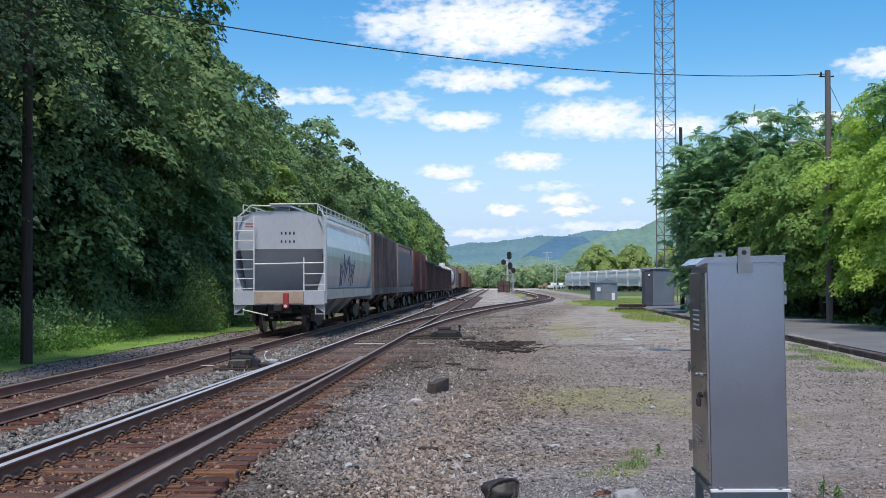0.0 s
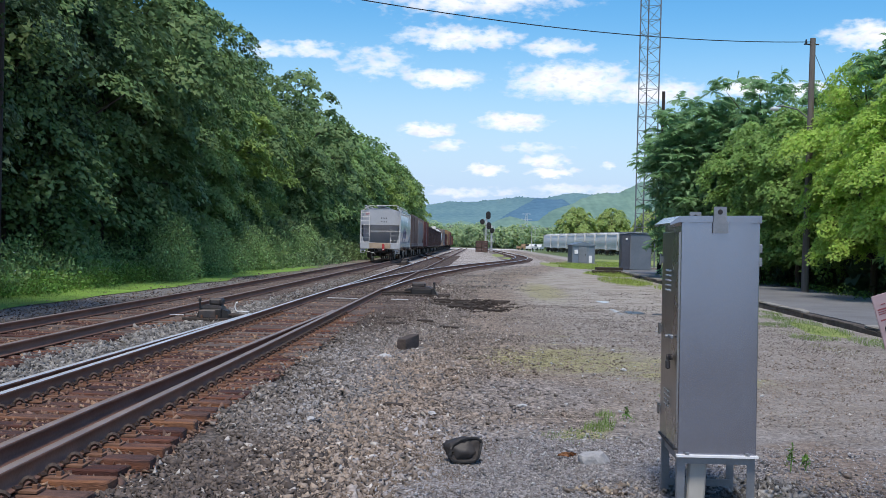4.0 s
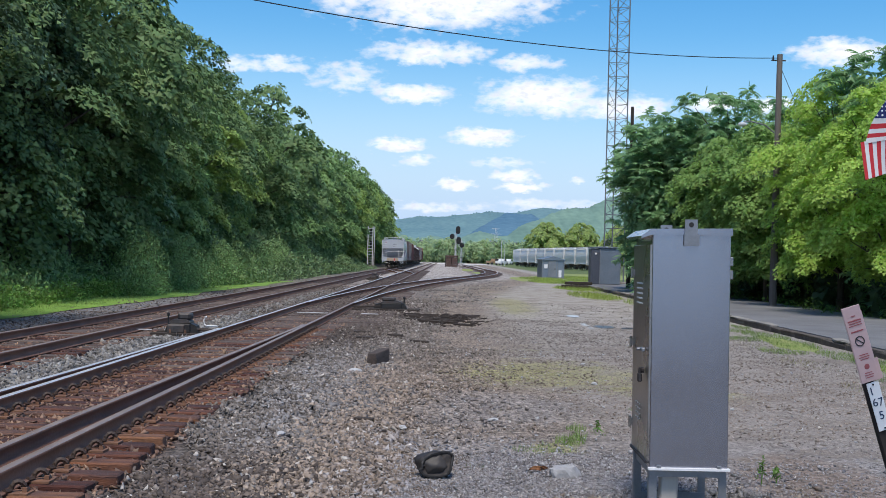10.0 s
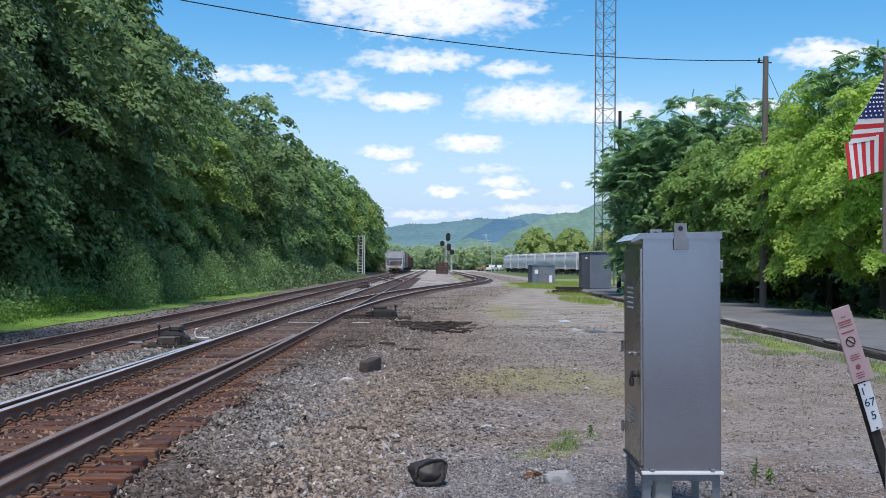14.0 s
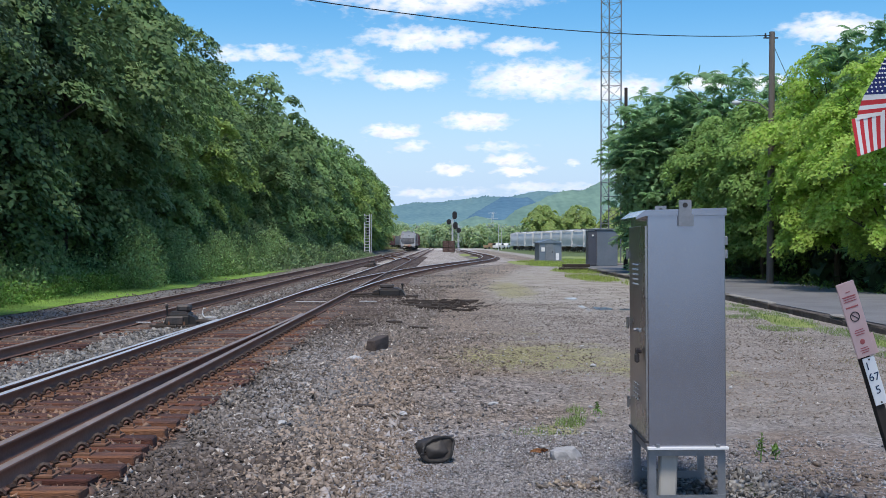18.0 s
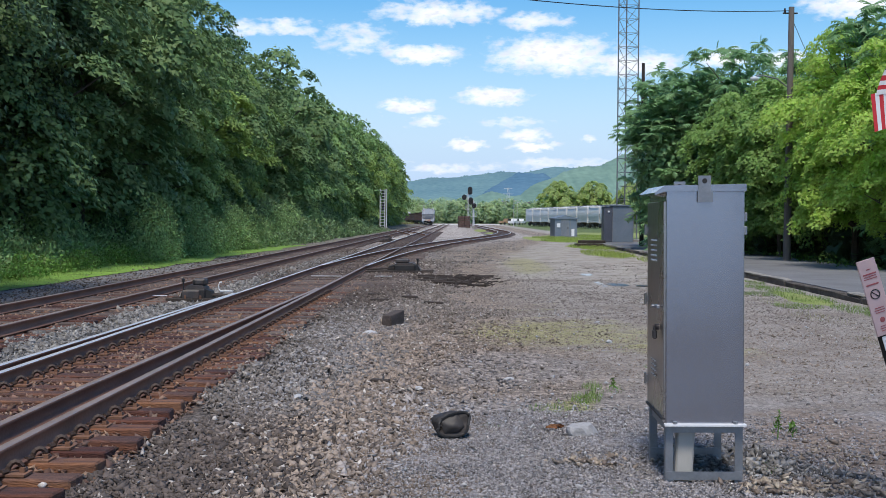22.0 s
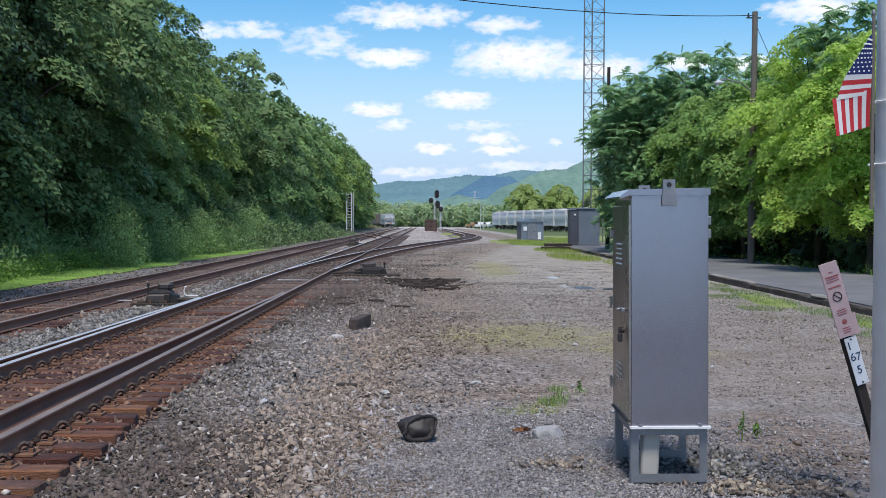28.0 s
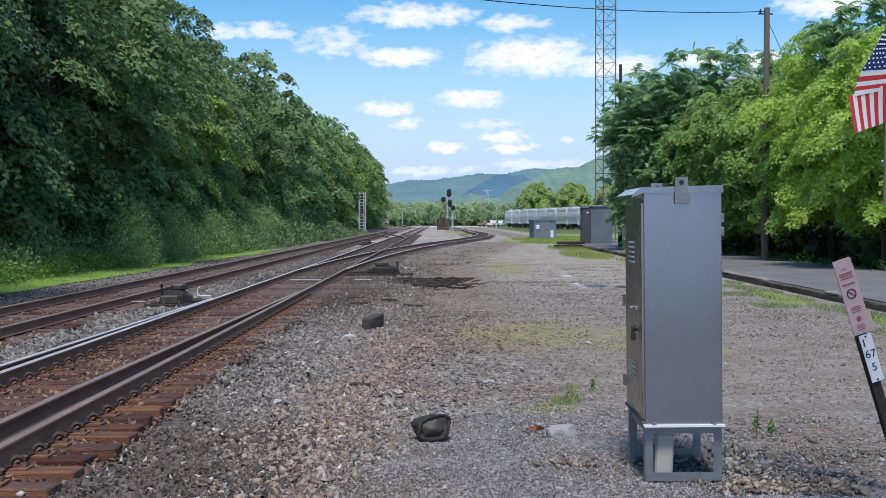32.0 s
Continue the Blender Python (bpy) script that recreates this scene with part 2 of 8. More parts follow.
def crushed_stone(name):
    """Broken stones whose kind changes across the shoulder: weathered grey-brown by the ties, fresh blue-grey, tan, then bluish fines."""
    m = bpy.data.materials.new(name)
    m.use_nodes = True
    nt = m.node_tree
    N, L = nt.nodes.new, nt.links.new
    b = nt.nodes["Principled BSDF"]
    coord, sep, geo = N("ShaderNodeTexCoord"), N("ShaderNodeSeparateXYZ"), N("ShaderNodeNewGeometry")
    L(coord.outputs["Object"], sep.inputs[0])

    def op(kind, a, c):
        n = N("ShaderNodeMath")
        n.operation = kind
        for i, v in enumerate((a, c)):
            if isinstance(v, (int, float)):
                n.inputs[i].default_value = v
            else:
                L(v, n.inputs[i])
        return n.outputs[0]

    def tex(scale, detail=4.0):
        n = N("ShaderNodeTexNoise")
        n.inputs["Scale"].default_value, n.inputs["Detail"].default_value, n.inputs["Roughness"].default_value = scale, detail, 0.65
        L(coord.outputs["Object"], n.inputs["Vector"])
        return n.outputs["Fac"]

    def ramp(v, lo, hi):
        n = N("ShaderNodeMapRange")
        n.interpolation_type = "SMOOTHSTEP"
        n.inputs["From Min"].default_value, n.inputs["From Max"].default_value = lo, hi
        L(v, n.inputs["Value"])
        return n.outputs[0]

    def mix(f, a, c):
        n = N("ShaderNodeMixRGB")
        L(f, n.inputs["Fac"])
        for s, v in (("Color1", a), ("Color2", c)):
            if isinstance(v, tuple):
                n.inputs[s].default_value = (*v, 1)
            else:
                L(v, n.inputs[s])
        return n.outputs[0]

    own = geo.outputs["Random Per Island"]
    other = op("FRACT", op("MULTIPLY", own, 37.7), 0.0)
    # each stone sides with its neighbours, but for a few strays
    x = op("ADD", op("ADD", sep.outputs[0], op("MULTIPLY", sep.outputs[1], 0.0155)), op("MULTIPLY", op("SUBTRACT", tex(0.55), 0.5), 2.2))
    x = op("ADD", x, op("MULTIPLY", op("SUBTRACT", other, 0.5), 1.1))
    fresh = op("MULTIPLY", ramp(sep.outputs[1], 9.5, 12.5), op("SUBTRACT", 1.0, ramp(sep.outputs[1], 19.0, 26.0)))
    col = mix(fresh, (0.125, 0.103, 0.093), (0.205, 0.183, 0.168))
    col = mix(op("MULTIPLY", fresh, ramp(x, -2.1, -1.5)), col, (0.275, 0.268, 0.27))
    tan = mix(ramp(sep.outputs[1], 15.0, 25.0), (0.3, 0.243, 0.2), (0.235, 0.208, 0.19))
    col = mix(ramp(x, -1.5, -1.0), col, tan)
    col = mix(op("MULTIPLY", ramp(x, -0.6, -0.15), op("SUBTRACT", 1.0, ramp(sep.outputs[1], 10.5, 13.5))), col, (0.3, 0.29, 0.3))
    dx, dy = op("DIVIDE", op("SUBTRACT", sep.outputs[0], 0.4), 1.0), op("DIVIDE", op("SUBTRACT", sep.outputs[1], 14.2), 1.5)
    away = op("ADD", op("MULTIPLY", dx, dx), op("ADD", op("MULTIPLY", dy, dy), op("MULTIPLY", op("SUBTRACT", tex(1.5), 0.5), 2.0)))
    col = mix(op("MULTIPLY", op("SUBTRACT", 1.0, ramp(away, 0.2, 1.6)), 0.5), col, (0.275, 0.27, 0.28))
    col = mix(ramp(own, 0.93, 1.0), col, (0.52, 0.49, 0.46))
    col = mix(ramp(tex(18.0), 0.45, 0.75), col, (0.14, 0.115, 0.10))
    hsv = N("ShaderNodeHueSaturation")
    L(op("ADD", op("MULTIPLY", other, 0.8), 0.56), hsv.inputs["Value"])
    L(col, hsv.inputs["Color"])
    L(hsv.outputs[0], b.inputs["Base Color"])
    b.inputs["Roughness"].default_value, b.inputs["Specular IOR Level"].default_value = 0.92, 0.3
    bp = N("ShaderNodeBump")
    bp.inputs["Strength"].default_value, bp.inputs["Distance"].default_value = 0.5, 0.002
    L(tex(90.0), bp.inputs["Height"])
    L(bp.outputs[0], b.inputs["Normal"])
    return m


M = dict(
    rail_side=surface("rusted_rail", (0.185, 0.098, 0.069), (0.3, 0.168, 0.124), 2.0, 0.75, bump=0.002, stain=(0.2, 0.115, 0.085), specular=0.1),
    rail_top=surface("worn_rail_head", (0.60, 0.61, 0.63), (0.74, 0.75, 0.77), 3.0, 0.36, metal=0.3, fine=90),
    rail_dull=surface("dull_rail_head", (0.23, 0.175, 0.15), (0.35, 0.28, 0.245), 3.0, 0.46, metal=0.2, fine=90),
    tie=surface("creosoted_tie", (0.034, 0.017, 0.016), (0.125, 0.061, 0.05), 3.0, 0.9, bump=0.01, stretch=(1, 5, 5), fine=24, contrast=2.2, stain=(0.215, 0.078, 0.036), stain_scale=0.8, stain_amount=0.75, per_object=0.55, per_island=0.3),
    plate=surface("rusted_tie_plate", (0.13, 0.07, 0.045), (0.24, 0.12, 0.07), 8.0, 0.85, bump=0.002),
    clip=surface("rusted_clip", (0.03, 0.02, 0.017), (0.07, 0.042, 0.03), 8.0, 0.7),
    stone_tan=surface("tan_broken_stone", (0.14, 0.115, 0.095), (0.37, 0.305, 0.25), 5.0, 0.9, bump=0.006, fine=28, per_island=0.6, contrast=2.0),
    stone_grey=surface("grey_ballast_stone", (0.108, 0.103, 0.1), (0.285, 0.275, 0.264), 5.0, 0.9, bump=0.006, fine=28, per_island=0.6, contrast=2.0),
    stone_rust=surface("rust_stained_stone", (0.11, 0.062, 0.044), (0.31, 0.188, 0.138), 5.0, 0.9, bump=0.006, fine=22, per_island=0.6, contrast=1.4, stain=(0.14, 0.12, 0.11), stain_scale=1.3),
    stone_brown=surface("brown_ballast_stone", (0.062, 0.05, 0.043), (0.255, 0.208, 0.182), 5.0, 0.9, bump=0.006, fine=28, per_island=0.7, contrast=2.0),
    ballast_mix=crushed_stone("crushed_ballast"),
    steel=surface("galvanised_sheet", (0.298, 0.312, 0.362), (0.363, 0.378, 0.434), 1.5, 0.22, metal=0.9, bump=0.0004, fine=25, stain=(0.32, 0.305, 0.33), stain_scale=1.1, stain_amount=0.5),
    steel_door=surface("galvanised_door", (0.30, 0.285, 0.275), (0.42, 0.40, 0.385), 2.2, 0.28, metal=0.9, fine=30, stain=(0.28, 0.24, 0.21), stain_scale=1.6, stain_amount=0.6),
    steel_frame=surface("galvanised_angle", (0.2, 0.215, 0.235), (0.3, 0.315, 0.34), 6.0, 0.5, metal=0.6, fine=50, stain=(0.3, 0.3, 0.3)),
    iron=surface("worn_dark_iron", (0.045, 0.042, 0.045), (0.10, 0.092, 0.092), 5.0, 0.6, metal=0.3, bump=0.001, stain=(0.11, 0.07, 0.05), stain_scale=3.0),
    black=surface("black_iron", (0.012, 0.012, 0.013), (0.03, 0.028, 0.028), 6.0, 0.6, bump=0.001),
    car_grey=surface("grey_car_paint", (0.4, 0.43, 0.48), (0.49, 0.52, 0.57), 0.8, 0.22, fine=12, stain=(0.36, 0.35, 0.34), stain_scale=0.7, stain_amount=0.5, stretch=(1, 1, 0.5)),
    car_slope=surface("grey_slope_sheet", (0.42, 0.43, 0.465), (0.52, 0.53, 0.57), 0.8, 0.5, fine=12, stain=(0.25, 0.23, 0.22)),
    car_tan=surface("dusty_sill", (0.36, 0.28, 0.20), (0.50, 0.42, 0.33), 1.6, 0.8, fine=12, stain=(0.26, 0.18, 0.12)),
    car_rust=surface("weathered_car_rust", (0.09, 0.064, 0.061), (0.21, 0.165, 0.156), 0.7, 0.85, fine=9, stain=(0.3, 0.275, 0.262), stain_scale=0.9, stain_amount=0.7, stretch=(1, 1, 0.3)),
    car_mud=surface("dusty_grey_car_paint", (0.19, 0.168, 0.16), (0.29, 0.255, 0.243), 0.7, 0.72, fine=9, specular=0.25, stain=(0.2, 0.14, 0.12), stain_scale=0.8, stain_amount=0.6, stretch=(1, 1, 0.4)),
    car_brown=surface("brown_car_paint", (0.085, 0.032, 0.034), (0.155, 0.062, 0.062), 0.7, 0.75, fine=9, stain=(0.09, 0.04, 0.035)),
    car_dark=surface("sooty_car_paint", (0.042, 0.027, 0.028), (0.09, 0.055, 0.054), 0.7, 0.75, fine=9, stain=(0.085, 0.055, 0.045)),
    car_white=surface("white_car_paint", (0.66, 0.655, 0.645), (0.77, 0.765, 0.755), 0.5, 0.62, fine=8, specular=0.2, stain=(0.52, 0.5, 0.48), stain_scale=0.5, stain_amount=0.4),
    car_yellow=surface("yellow_car_paint", (0.26, 0.17, 0.09), (0.34, 0.23, 0.13), 0.6, 0.6, fine=8, stain=(0.3, 0.16, 0.06)),
    car_orange=surface("orange_car_paint", (0.2, 0.09, 0.06), (0.3, 0.14, 0.095), 0.6, 0.7, fine=8, stain=(0.2, 0.08, 0.05)),
    red=surface("red_plastic", (0.36, 0.03, 0.035), (0.46, 0.05, 0.055), 3.0, 0.5),
    wheel=surface("wheel_steel", (0.06, 0.045, 0.04), (0.10, 0.075, 0.065), 3.0, 0.6),
    tread=surface("bright_wheel_tread", (0.55, 0.54, 0.53), (0.7, 0.69, 0.68), 3.0, 0.3, metal=0.9),
    graffiti=surface("violet_spray_paint", (0.13, 0.125, 0.21), (0.2, 0.19, 0.29), 2.0, 0.6),
    ink=surface("dark_lettering", (0.02, 0.02, 0.025), (0.04, 0.04, 0.045), 9.0, 0.7),
    bark=surface("bark", (0.045, 0.035, 0.028), (0.10, 0.08, 0.062), 4.0, 0.95, bump=0.01, stretch=(1, 1, 0.3), fine=20),
    pole=surface("weathered_pole_wood", (0.105, 0.09, 0.082), (0.19, 0.168, 0.152), 3.0, 0.9, bump=0.004, stretch=(1, 1, 0.08), fine=25),
    pole_dark=surface("creosoted_pole_wood", (0.022, 0.017, 0.015), (0.05, 0.038, 0.032), 3.0, 0.9, bump=0.004, stretch=(1, 1, 0.08), fine=25),
    pole_white=surface("grey_painted_metal", (0.70, 0.71, 0.73), (0.78, 0.79, 0.81), 1.5, 0.45, fine=15, stain=(0.44, 0.43, 0.42)),
    leaf_dark=surface("dark_green_leaves", (0.118, 0.2, 0.082), (0.23, 0.34, 0.136), 0.35, 0.55, fine=2.0, per_island=0.25, translucent=0.3, specular=0.2),
    # the woods' deep shade is put into this darker leaf green
    leaf_shaded=surface("shade_dark_leaves", (0.045, 0.085, 0.045), (0.122, 0.19, 0.092), 0.35, 0.5, fine=2.0, per_island=0.25, translucent=0.22, specular=0.2),
    leaf_mid=surface("green_leaves", (0.165, 0.285, 0.105), (0.275, 0.41, 0.152), 0.35, 0.55, fine=2.0, per_island=0.25, translucent=0.32, specular=0.2),
    tie_old=surface("weathered_tie", (0.06, 0.047, 0.043), (0.15, 0.115, 0.105), 3.0, 0.9, bump=0.004, stretch=(1, 6, 6), fine=18, stain=(0.13, 0.085, 0.065), stain_scale=1.2, stain_amount=0.5, per_object=0.35, per_island=0.3),
    leaf_light=surface("yellow_green_leaves", (0.36, 0.54, 0.1), (0.52, 0.7, 0.18), 0.35, 0.55, fine=2.0, per_island=0.25, translucent=0.5, specular=0.2),
    leaf_soft=surface("soft_green_leaves", (0.22, 0.335, 0.09), (0.34, 0.46, 0.14), 0.35, 0.55, fine=2.0, per_island=0.25, translucent=0.36, specular=0.2),
    leaf_fresh=surface("fresh_green_leaves", (0.215, 0.36, 0.105), (0.335, 0.5, 0.155), 0.35, 0.55, fine=2.0, per_island=0.25, translucent=0.42, specular=0.2),
    leaf_blue=surface("deep_green_compound_leaves", (0.19, 0.34, 0.16), (0.3, 0.48, 0.23), 0.35, 0.45, fine=2.0, per_island=0.25, translucent=0.45, specular=0.2),
    under=surface("bramble_leaves", (0.2, 0.33, 0.125), (0.34, 0.48, 0.195), 0.6, 0.6, fine=4.0, per_island=0.4, translucent=0.3, specular=0.2),
    weed=surface("weed_leaves", (0.1, 0.2, 0.045), (0.18, 0.31, 0.075), 0.6, 0.6, fine=4.0, per_island=0.45, translucent=0.3, specular=0.2),
    bush=surface("olive_bush_leaves", (0.135, 0.21, 0.1), (0.215, 0.31, 0.15), 0.3, 0.7, fine=2.0, per_island=0.5, translucent=0.25, specular=0.2),
    # ballast colour lightened to stand for direct sun
    pale=surface("sunlit_ballast", (0.50, 0.47, 0.43), (0.66, 0.63, 0.59), 0.5, 0.9, fine=4.0),
    weed_dry=surface("dry_weeds", (0.17, 0.18, 0.075), (0.28, 0.27, 0.12), 0.6, 0.8, fine=4.0, per_island=0.4, translucent=0.2),
    grass=surface("grass_blades", (0.12, 0.2, 0.05), (0.23, 0.33, 0.085), 0.5, 0.6, fine=4.0, per_island=0.35, translucent=0.3),
    grass_tall=surface("tall_grass_blades", (0.2, 0.29, 0.05), (0.37, 0.46, 0.1), 0.3, 0.6, fine=2.0, per_island=0.35, translucent=0.4),
    lawn=surface("mown_grass", (0.11, 0.23, 0.03), (0.235, 0.39, 0.06), 0.8, 0.9, bump=0.02, fine=14, stain=(0.09, 0.13, 0.035), contrast=1.8),
    lawn_dry=surface("rough_yard_grass", (0.16, 0.215, 0.05), (0.31, 0.34, 0.10), 0.8, 0.9, bump=0.02, fine=10, stain=(0.23, 0.2, 0.11), contrast=1.8),
    concrete=surface("old_concrete", (0.2, 0.185, 0.165), (0.33, 0.31, 0.28), 1.5, 0.9, bump=0.004, fine=25, stain=(0.16, 0.145, 0.125), stain_amount=0.7),
    asphalt=surface("worn_asphalt", (0.13, 0.13, 0.135), (0.20, 0.20, 0.205), 0.7, 0.9, bump=0.003, fine=60, stain=(0.10, 0.10, 0.10)),
    wood_block=surface("cut_tie_wood", (0.035, 0.027, 0.024), (0.105, 0.082, 0.073), 4.0, 0.9, bump=0.006, fine=25, stretch=(3, 1, 3)),
    wood_black=surface("rotten_tie_wood", (0.022, 0.018, 0.016), (0.065, 0.05, 0.042), 4.0, 0.9, bump=0.006, fine=25),
    sheet=surface("black_plastic_sheet", (0.02, 0.018, 0.018), (0.048, 0.042, 0.04), 5.0, 0.6, bump=0.004, fine=14),
    # distance haze is put into the bluish green of this forest
    hill=surface("hazy_forest", (0.075, 0.165, 0.2), (0.16, 0.275, 0.275), 0.006, 0.95, fine=0.07, contrast=2.0, stretch=(1, 0, 6)),
    # dark blue of a cloud's shadow on the hills, as a colour
    hill_cloud_shadow=surface("cloud_shadow_forest", (0.045, 0.12, 0.2), (0.10, 0.2, 0.275), 0.008, 0.95, fine=0.08, contrast=1.6, stretch=(1, 0, 5)),
    # muted towards blue as well, for haze over the slopes
    hill_near=surface("hazy_wooded_slope", (0.1, 0.185, 0.15), (0.2, 0.315, 0.235), 0.014, 0.95, fine=0.09, contrast=1.9, stretch=(1, 0, 2.2)),
    # sunshine on the far trees is put into this bright leaf colour
    far_leaf=surface("sunlit_far_leaves", (0.34, 0.46, 0.16), (0.55, 0.64, 0.25), 0.1, 0.7, fine=0.5, per_island=0.25, translucent=0.55),
    # haze over the valley is put into this pale green
    wood_far=surface("haze_pale_trees", (0.34, 0.46, 0.25), (0.53, 0.64, 0.37), 0.02, 0.9, fine=0.5, per_island=0.2, translucent=0.55),
    hut=surface("hut_sheet", (0.16, 0.2, 0.245), (0.235, 0.28, 0.335), 0.9, 0.5, metal=0.5, fine=12, stain=(0.26, 0.28, 0.31)),
    box_dark=surface("dark_cabinet_sheet", (0.075, 0.085, 0.11), (0.12, 0.13, 0.16), 0.9, 0.45, metal=0.4, fine=12),
    tower=surface("tower_steel", (0.14, 0.15, 0.165), (0.22, 0.23, 0.25), 2.0, 0.6, metal=0.4),
    signal_grey=surface("signal_mast_paint", (0.50, 0.51, 0.53), (0.62, 0.63, 0.65), 2.0, 0.5),
    rust_box=surface("rusted_crate", (0.065, 0.042, 0.038), (0.135, 0.082, 0.068), 1.5, 0.9, fine=10, stain=(0.08, 0.05, 0.045)),
    pink=surface("faded_red_notice", (0.53, 0.36, 0.345), (0.61, 0.43, 0.415), 6.0, 0.6, fine=30),
    pink_dark=surface("notice_print", (0.30, 0.07, 0.07), (0.38, 0.10, 0.10), 6.0, 0.6),
    white=surface("white_enamel", (0.72, 0.73, 0.74), (0.80, 0.81, 0.82), 5.0, 0.4),
    blue_ink=surface("blue_lettering", (0.01, 0.03, 0.08), (0.02, 0.05, 0.12), 5.0, 0.5),
    flag_red=surface("flag_red_cloth", (0.50, 0.025, 0.035), (0.60, 0.04, 0.05), 5.0, 0.8, fine=200, translucent=0.25),
    flag_white=surface("flag_white_cloth", (0.72, 0.71, 0.70), (0.80, 0.79, 0.78), 5.0, 0.8, fine=200, translucent=0.25),
    flag_blue=surface("flag_blue_cloth", (0.02, 0.03, 0.14), (0.03, 0.045, 0.18), 5.0, 0.8, fine=200, translucent=0.2),
    rock=surface("pale_rock", (0.36, 0.36, 0.37), (0.52, 0.52, 0.53), 6.0, 0.9, bump=0.01, fine=30, stain=(0.28, 0.28, 0.28), stain_scale=5),
    rock_grey=surface("grey_rock", (0.27, 0.27, 0.278), (0.42, 0.42, 0.43), 8.0, 0.9, bump=0.006, fine=40, stain=(0.17, 0.165, 0.16), stain_scale=7),
    leaf_dead=surface("dead_leaf", (0.26, 0.125, 0.06), (0.42, 0.215, 0.115), 9.0, 0.8, specular=0.2),
    wall_dark=surface("dark_old_wall", (0.035, 0.028, 0.024), (0.11, 0.09, 0.075), 3.0, 0.95, bump=0.008, fine=22, stain=(0.17, 0.15, 0.13), stain_scale=2.0),
    bag_panel=surface("dark_worn_cloth", (0.026, 0.022, 0.021), (0.062, 0.052, 0.048), 9.0, 0.75, bump=0.004, fine=30),
    conduit=surface("grey_plastic_conduit", (0.36, 0.345, 0.315), (0.44, 0.425, 0.39), 6.0, 0.6, stretch=(1, 1, 0.2)),
    # dark base colour stands for trees mirrored in the water
    puddle_dark=surface("puddle_painted_dark", (0.03, 0.035, 0.042), (0.07, 0.075, 0.085), 2.0, 0.3, rough_vary=0.05, specular=0.3),
    # pale base colour stands for the sky's glint on the water
    puddle=surface("puddle_painted_glint", (0.5, 0.49, 0.475), (0.62, 0.61, 0.595), 2.0, 0.22, rough_vary=0.05),
    glass=surface("dark_window", (0.02, 0.025, 0.03), (0.03, 0.035, 0.04), 2.0, 0.1),
)

# ---- building helpers ----
rng = np.random.default_rng(7)


def thing(name, label, category, at=(0, 0, 0), turn=0.0, group="", kind=""):
    ob = new(name)
    ob.matrix_basis = pose(*at, 0, 0, turn)
    return tagged(ob, label, category, group, kind)


def part(name, bm, material, parent, label="", kind="", smooth=False):
    """Links a bmesh as one mesh object under a thing or a part."""
    me = bpy.data.meshes.new(name)
    bm.to_mesh(me)
    bm.free()
    me.materials.append(material)
    if smooth:
        me.polygons.foreach_set("use_smooth", [True] * len(me.polygons))
    ob = new(name, me)
    ob.parent = parent
    return tagged(ob, label, kind=kind)


def solo(name, bm, material, label, category, group="", kind="", smooth=False, at=None):
    """Links a bmesh as one top-level object."""
    ob = part(name, bm, material, None, label, kind, smooth)
    if at is not None:
        ob.matrix_basis = at
    return tagged(ob, category=category, group=group)


def raw(name, verts, faces, material, parent=None, label="", kind="", smooth=False):
    """Mesh from arrays in which every face has the same number of corners."""
    verts, faces = np.asarray(verts, np.float32), np.asarray(faces, np.int32)
    n, k = faces.shape
    me = bpy.data.meshes.new(name)
    me.vertices.add(len(verts))
    me.vertices.foreach_set("co", verts.ravel())
    me.loops.add(n * k)
    me.loops.foreach_set("vertex_index", faces.ravel())
    me.polygons.add(n)
    me.polygons.foreach_set("loop_start", np.arange(0, n * k, k, dtype=np.int32))
    me.update(calc_edges=True)
    me.materials.append(material)
    if smooth:
        me.polygons.foreach_set("use_smooth", [True] * n)
    ob = new(name, me)
    ob.parent = parent
    return tagged(ob, label, kind=kind)


def box(bm, x, y, z, sx, sy, sz, bevel=0.0, m=None):
    """A box by its centre and sizes."""
    t = Matrix.Translation((x, y, z)) @ Matrix.Diagonal((sx, sy, sz, 1))
    if m is not None:
        t = m @ t
    got = bmesh.ops.create_cube(bm, size=1.0, matrix=t)
    if bevel:
        edges = list({e for v in got["verts"] for e in v.link_edges})
        bmesh.ops.bevel(bm, geom=edges, offset=bevel, segments=1, affect="EDGES")
    return bm


def rod(bm, a, b, r, r2=None, seg=8):
    """A round bar from a to b."""
    a, b = Vector(a), Vector(b)
    q = (b - a).to_track_quat("Z", "Y").to_matrix().to_4x4()
    bmesh.ops.create_cone(bm, cap_ends=True, segments=seg, radius1=r, radius2=r if r2 is None else r2, depth=(b - a).length,
                          matrix=Matrix.Translation((a + b) / 2) @ q)
    return bm


def tube(bm, points, r, seg=6):
    """A bent round bar through the points, in one piece."""
    points = [Vector(p) for p in points]
    rings = []
    for i, p in enumerate(points):
        d = (points[min(i + 1, len(points) - 1)] - points[max(i - 1, 0)]).normalized()
        side = d.orthogonal() if abs(d.z) > 0.99 else d.cross(Vector((0, 0, 1)))
        side.normalize()
        up = side.cross(d)
        rings.append([bm.verts.new(p + r * (math.cos(a) * side + math.sin(a) * up)) for a in (2 * math.pi * k / seg for k in range(seg))])
    for a, b in zip(rings, rings[1:]):
        for k in range(seg):
            bm.faces.new((a[k], a[(k + 1) % seg], b[(k + 1) % seg], b[k]))
    bm.faces.new(rings[0][::-1]), bm.faces.new(rings[-1])
    return bm


